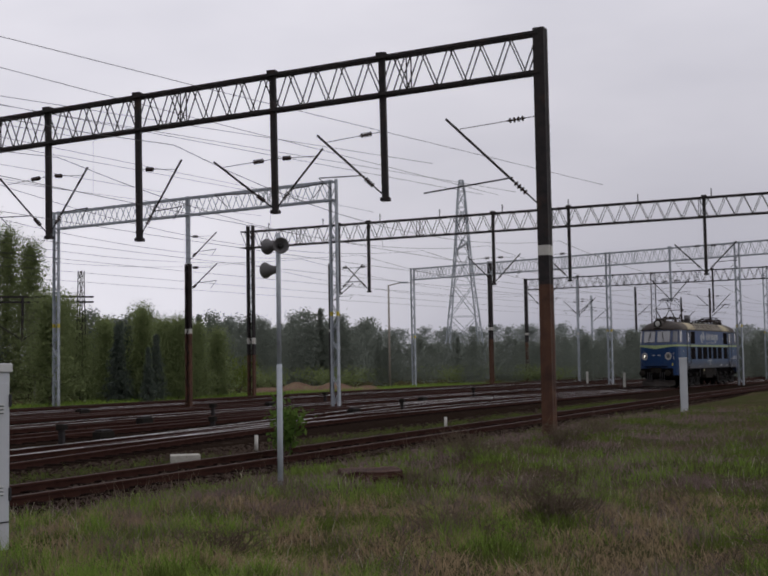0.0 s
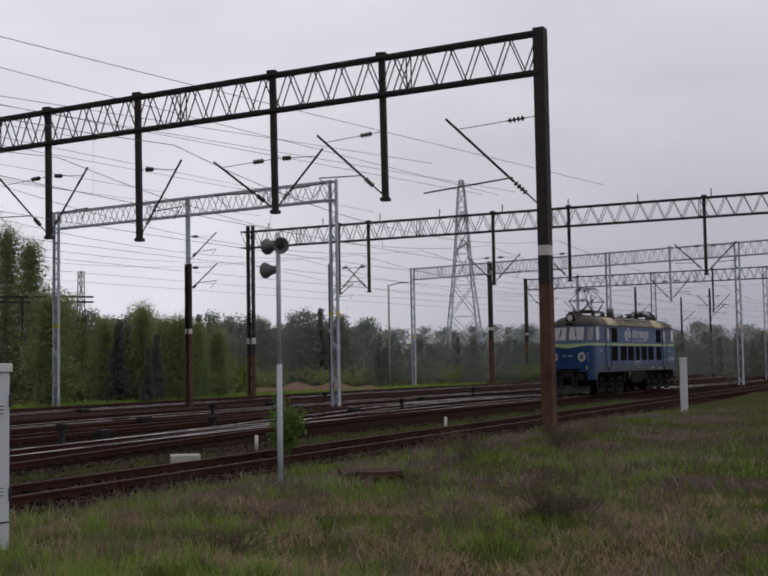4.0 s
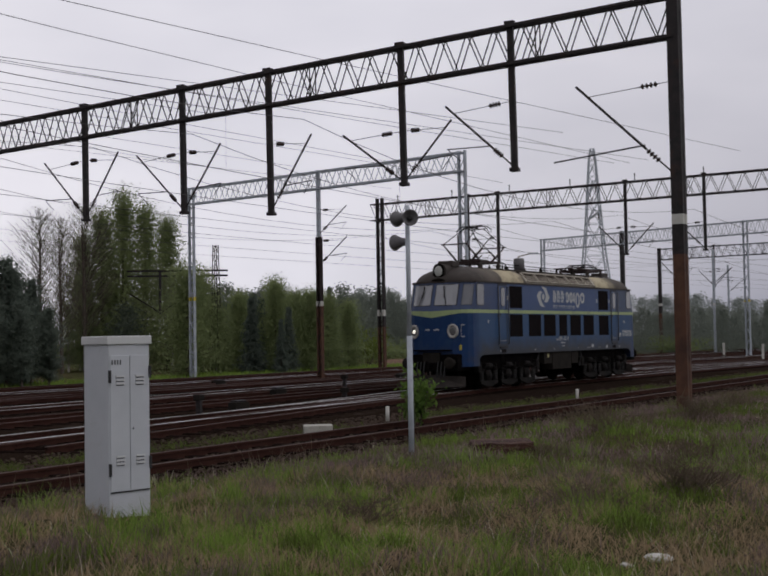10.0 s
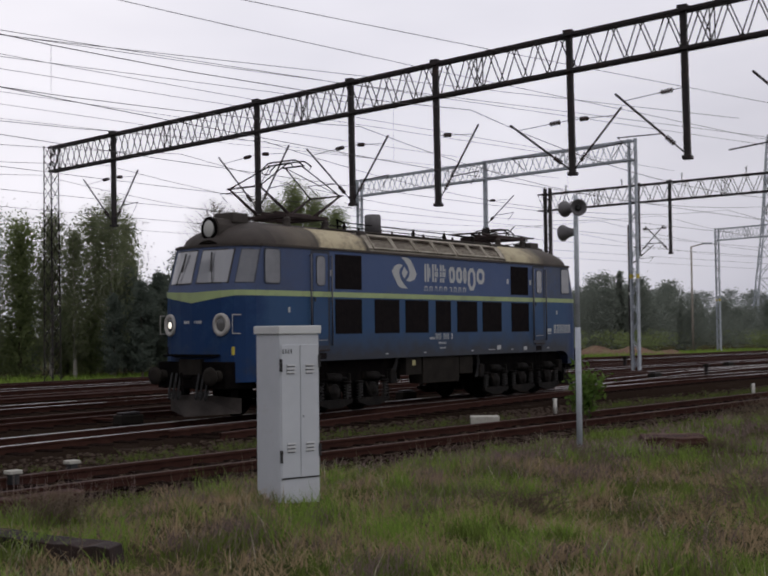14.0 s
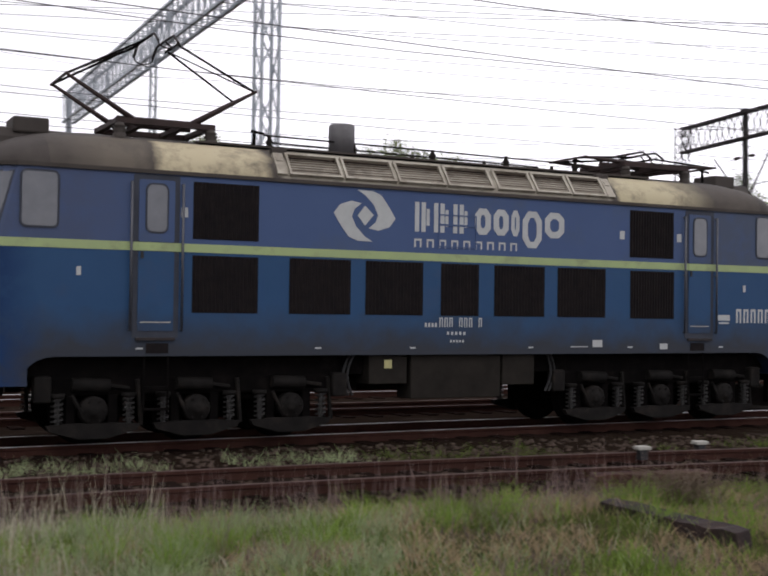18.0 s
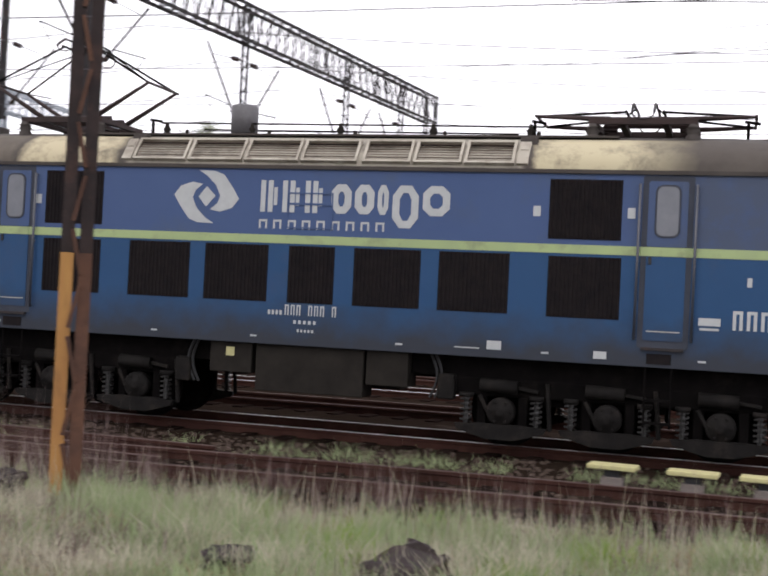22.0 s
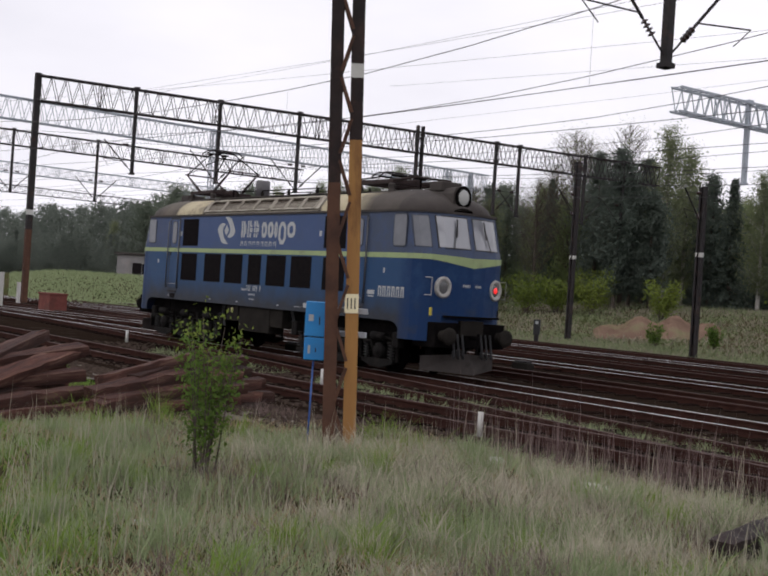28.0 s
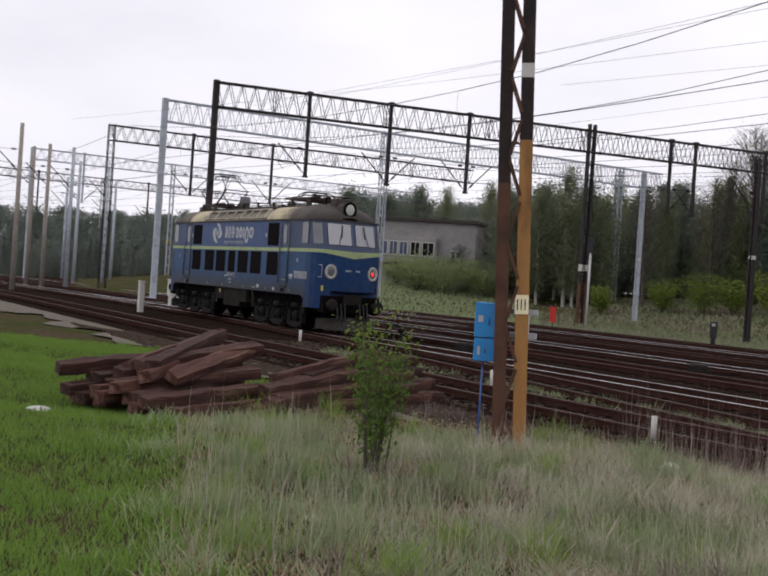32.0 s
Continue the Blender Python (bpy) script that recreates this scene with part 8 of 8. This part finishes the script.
    for s in (-1, 1):
        for xe in (2.02, 6.42):
            y0_, y1_ = sorted((s * 0.98, s * 1.18))
            bp("sand_box", M_L_GEAR, bf, ((sg * xe - 0.12, y0_, 0.62), (sg * xe + 0.12, y1_, 0.98)), bevel=0.03)
        for dx in (0.0, 0.07):
            bm = bmesh.new()
            pts = [Vector((sg * (1.78 + dx + 0.10 * math.sin(3.14 * k / 8)), s * (1.14 - 0.04 * k / 8), 1.25 - 0.62 * k / 8)) for k in range(9)]
            bent_tube(bm, pts, 0.022)
            part("cable_loop", bm, M_BLACK, bf)

# roof gear
for x in (-5.3, -3.94, 3.82, 5.18):
    for y in (-0.62, 0.62):
        bm = bmesh.new()
        lathe(bm, [(0.10, 4.24), (0.10, 4.40), (0.07, 4.42), (0.11, 4.46), (0.07, 4.49), (0.11, 4.51), (0.07, 4.53), (0.06, 4.565)], pose(x, y, 0), 12)
        part("pantograph_insulator", bm, M_L_ROOF, loco)


def pantograph(xc, raised):
    zb = 4.60
    f = bp("pantograph", M_L_PANTO, loco, ((xc - 0.74, -0.66, zb - 0.04), (xc + 0.74, -0.57, zb + 0.04)), label="diamond pantograph, " + ("raised to the wire" if raised else "folded down"))
    bp("base_rail", M_L_PANTO, f, ((xc - 0.74, 0.57, zb - 0.04), (xc + 0.74, 0.66, zb + 0.04)))
    for x in (-0.69, -0.3, 0.3, 0.69):
        bp("cross_bar", M_L_PANTO, f, ((xc + x - 0.045, -0.57, zb - 0.036), (xc + x + 0.045, 0.57, zb + 0.036)))
    for y in (-0.2, 0.2):
        fr = bmesh.new()
        rod(fr, (xc - 0.62, y, zb + 0.08), (xc + 0.62, y, zb + 0.08), 0.055, 8)
        part("spring_tube", fr, M_L_PANTO, f)
    kx, kz, az, ux = (1.42, 5.22, 5.86, 0.26) if raised else (1.50, 4.69, 4.79, 0.26)
    hx = 0.45
    for sx in (-1, 1):
        for y in (-0.48, 0.48):
            bm = bmesh.new()
            rod(bm, (xc + sx * hx, y, zb + 0.05), (xc + sx * kx, y, kz), 0.045, 7, 0, 0.024)
            part("lower_arm", bm, M_L_PANTO, f)
            bm = bmesh.new()
            rod(bm, (xc + sx * kx, y, kz), (xc + sx * ux, y * 0.55, az), 0.018, 6)
            part("upper_arm", bm, M_L_UNDER, f)
        bm = bmesh.new()
        rod(bm, (xc + sx * kx, -0.55, kz), (xc + sx * kx, 0.55, kz), 0.022, 6)
        part("knee_tube", bm, M_L_PANTO, f)
        bm = bmesh.new()
        rod(bm, (xc + sx * kx, -0.48, kz), (xc + sx * ux, 0.26, az), 0.011, 5)
        part("diagonal_brace", bm, M_L_UNDER, f)
        bm = bmesh.new()
        rod(bm, (xc + sx * ux, -0.34, az), (xc + sx * ux, 0.34, az), 0.02, 6)
        part("top_tube", bm, M_L_UNDER, f)
        bm = bmesh.new()
        rod(bm, (xc + sx * ux, 0, az), (xc + sx * 0.15, 0, az + 0.09), 0.014, 5)
        part("head_spring", bm, M_L_UNDER, f)
        bm = bmesh.new()
        bent_tube(bm, [Vector((xc + sx * 0.15, y, az + 0.09 - (0.0 if abs(y) < 0.42 else 0.20 * (abs(y) - 0.42) ** 1.2 / 0.24))) for y in np.linspace(-0.66, 0.66, 13)], 0.02)
        part("contact_strip", bm, M_STEEL_DARK, f)
    for y in (-0.64, 0.64):
        bm = bmesh.new()
        bent_tube(bm, [Vector((xc + 0.15 * math.cos(t), y * (1 + 0.04 * math.sin(t)), az - 0.07 - 0.09 * abs(math.sin(t)))) for t in np.linspace(0, 3.14, 8)], 0.011, 5)
        part("horn", bm, M_STEEL_DARK, f)


pantograph(-4.62, True)
pantograph(4.5, False)
bm = bmesh.new()
lathe(bm, [(0.21, 4.43), (0.21, 4.86), (0.18, 4.89)], pose(-1.62, -0.25, 0), 20)
part("roof_drum", bm, surf_horn, loco, "grey drum on the roof")
for y, x0_, x1_ in ((-0.35, -3.0, 3.1), (0.35, -2.6, 2.6)):
    bm = bmesh.new()
    rod(bm, (x0_, y, 4.60), (x1_, y, 4.56), 0.014, 6)
    part("bus_bar", bm, M_L_UNDER, loco)
for i in range(5):
    for y in (-0.35, 0.35):
        bm = bmesh.new()
        x = -2.9 + i * 1.45
        lathe(bm, [(0.04, 4.36), (0.065, 4.42), (0.04, 4.46), (0.065, 4.50), (0.035, 4.54), (0.025, 4.60)], pose(x, y, 0), 10)
        part("bus_insulator", bm, M_L_BOX, loco)
for sg in (-1, 1):
    bp("horn_box", M_L_ROOF, loco, ((min(sg * 6.22, sg * 6.72), -0.3, 4.36), (max(sg * 6.22, sg * 6.72), 0.3, 4.59)), bevel=0.03)
    bp("roof_hatch", M_L_ROOF, loco, ((sg * 3.0 - 0.12, -1.02, 4.20), (sg * 3.0 + 0.12, -0.9, 4.32)), bevel=0.01)
bp("roof_walkway", M_L_ROOF, loco, ((-4.2, -0.8, 4.345), (4.2, -0.55, 4.375)), ((-4.2, 0.55, 4.345), (4.2, 0.8, 4.375)))
for sx, y in ((-3.15, -0.35), (2.95, -0.3), (5.9, -0.3)):
    bm = bmesh.new()
    rod(bm, (sx, y, 4.36), (sx, y, 4.66), 0.025, 6)
    rod(bm, (sx - 0.05, y, 4.65), (sx + 0.16, y, 4.62), 0.022, 6)
    part("isolator", bm, M_L_UNDER, loco)

# ---- what moves ----
STATIONS = [(0, -87.4), (2, -80), (6, -64.5), (9, -51.05), (13, -32.05), (15.5, -21.0), (16, -18.84), (17, -14.57), (18, -10.36), (19, -6.18), (20, -2.03), (21, 2.0), (22, 6.09), (23, 10.11), (24, 14.05), (25, 17.83), (26, 21.61), (30, 36.27), (32, 43.6)]


def along(t):
    return float(np.interp(t, [a for a, b in STATIONS], [b for a, b in STATIONS]))


def motions():
    rows = []
    for t in [a for a, b in STATIONS]:
        s = along(t)
        a, b = main_line(s + 4.1), main_line(s - 4.1)
        c = (a + b) / 2
        rows.append((t, pose(c[0], c[1], 0, 0, 0, math.degrees(math.atan2((b - a)[1], (b - a)[0])))))
    walk(loco, rows)
    for ws, x in WHEELS:
        walk(ws, [(k * 0.2, pose(x, 0, 0.5, 0, -math.degrees((along(k * 0.2) + 87.4) / 0.52), 0)) for k in range(161)])


motions()
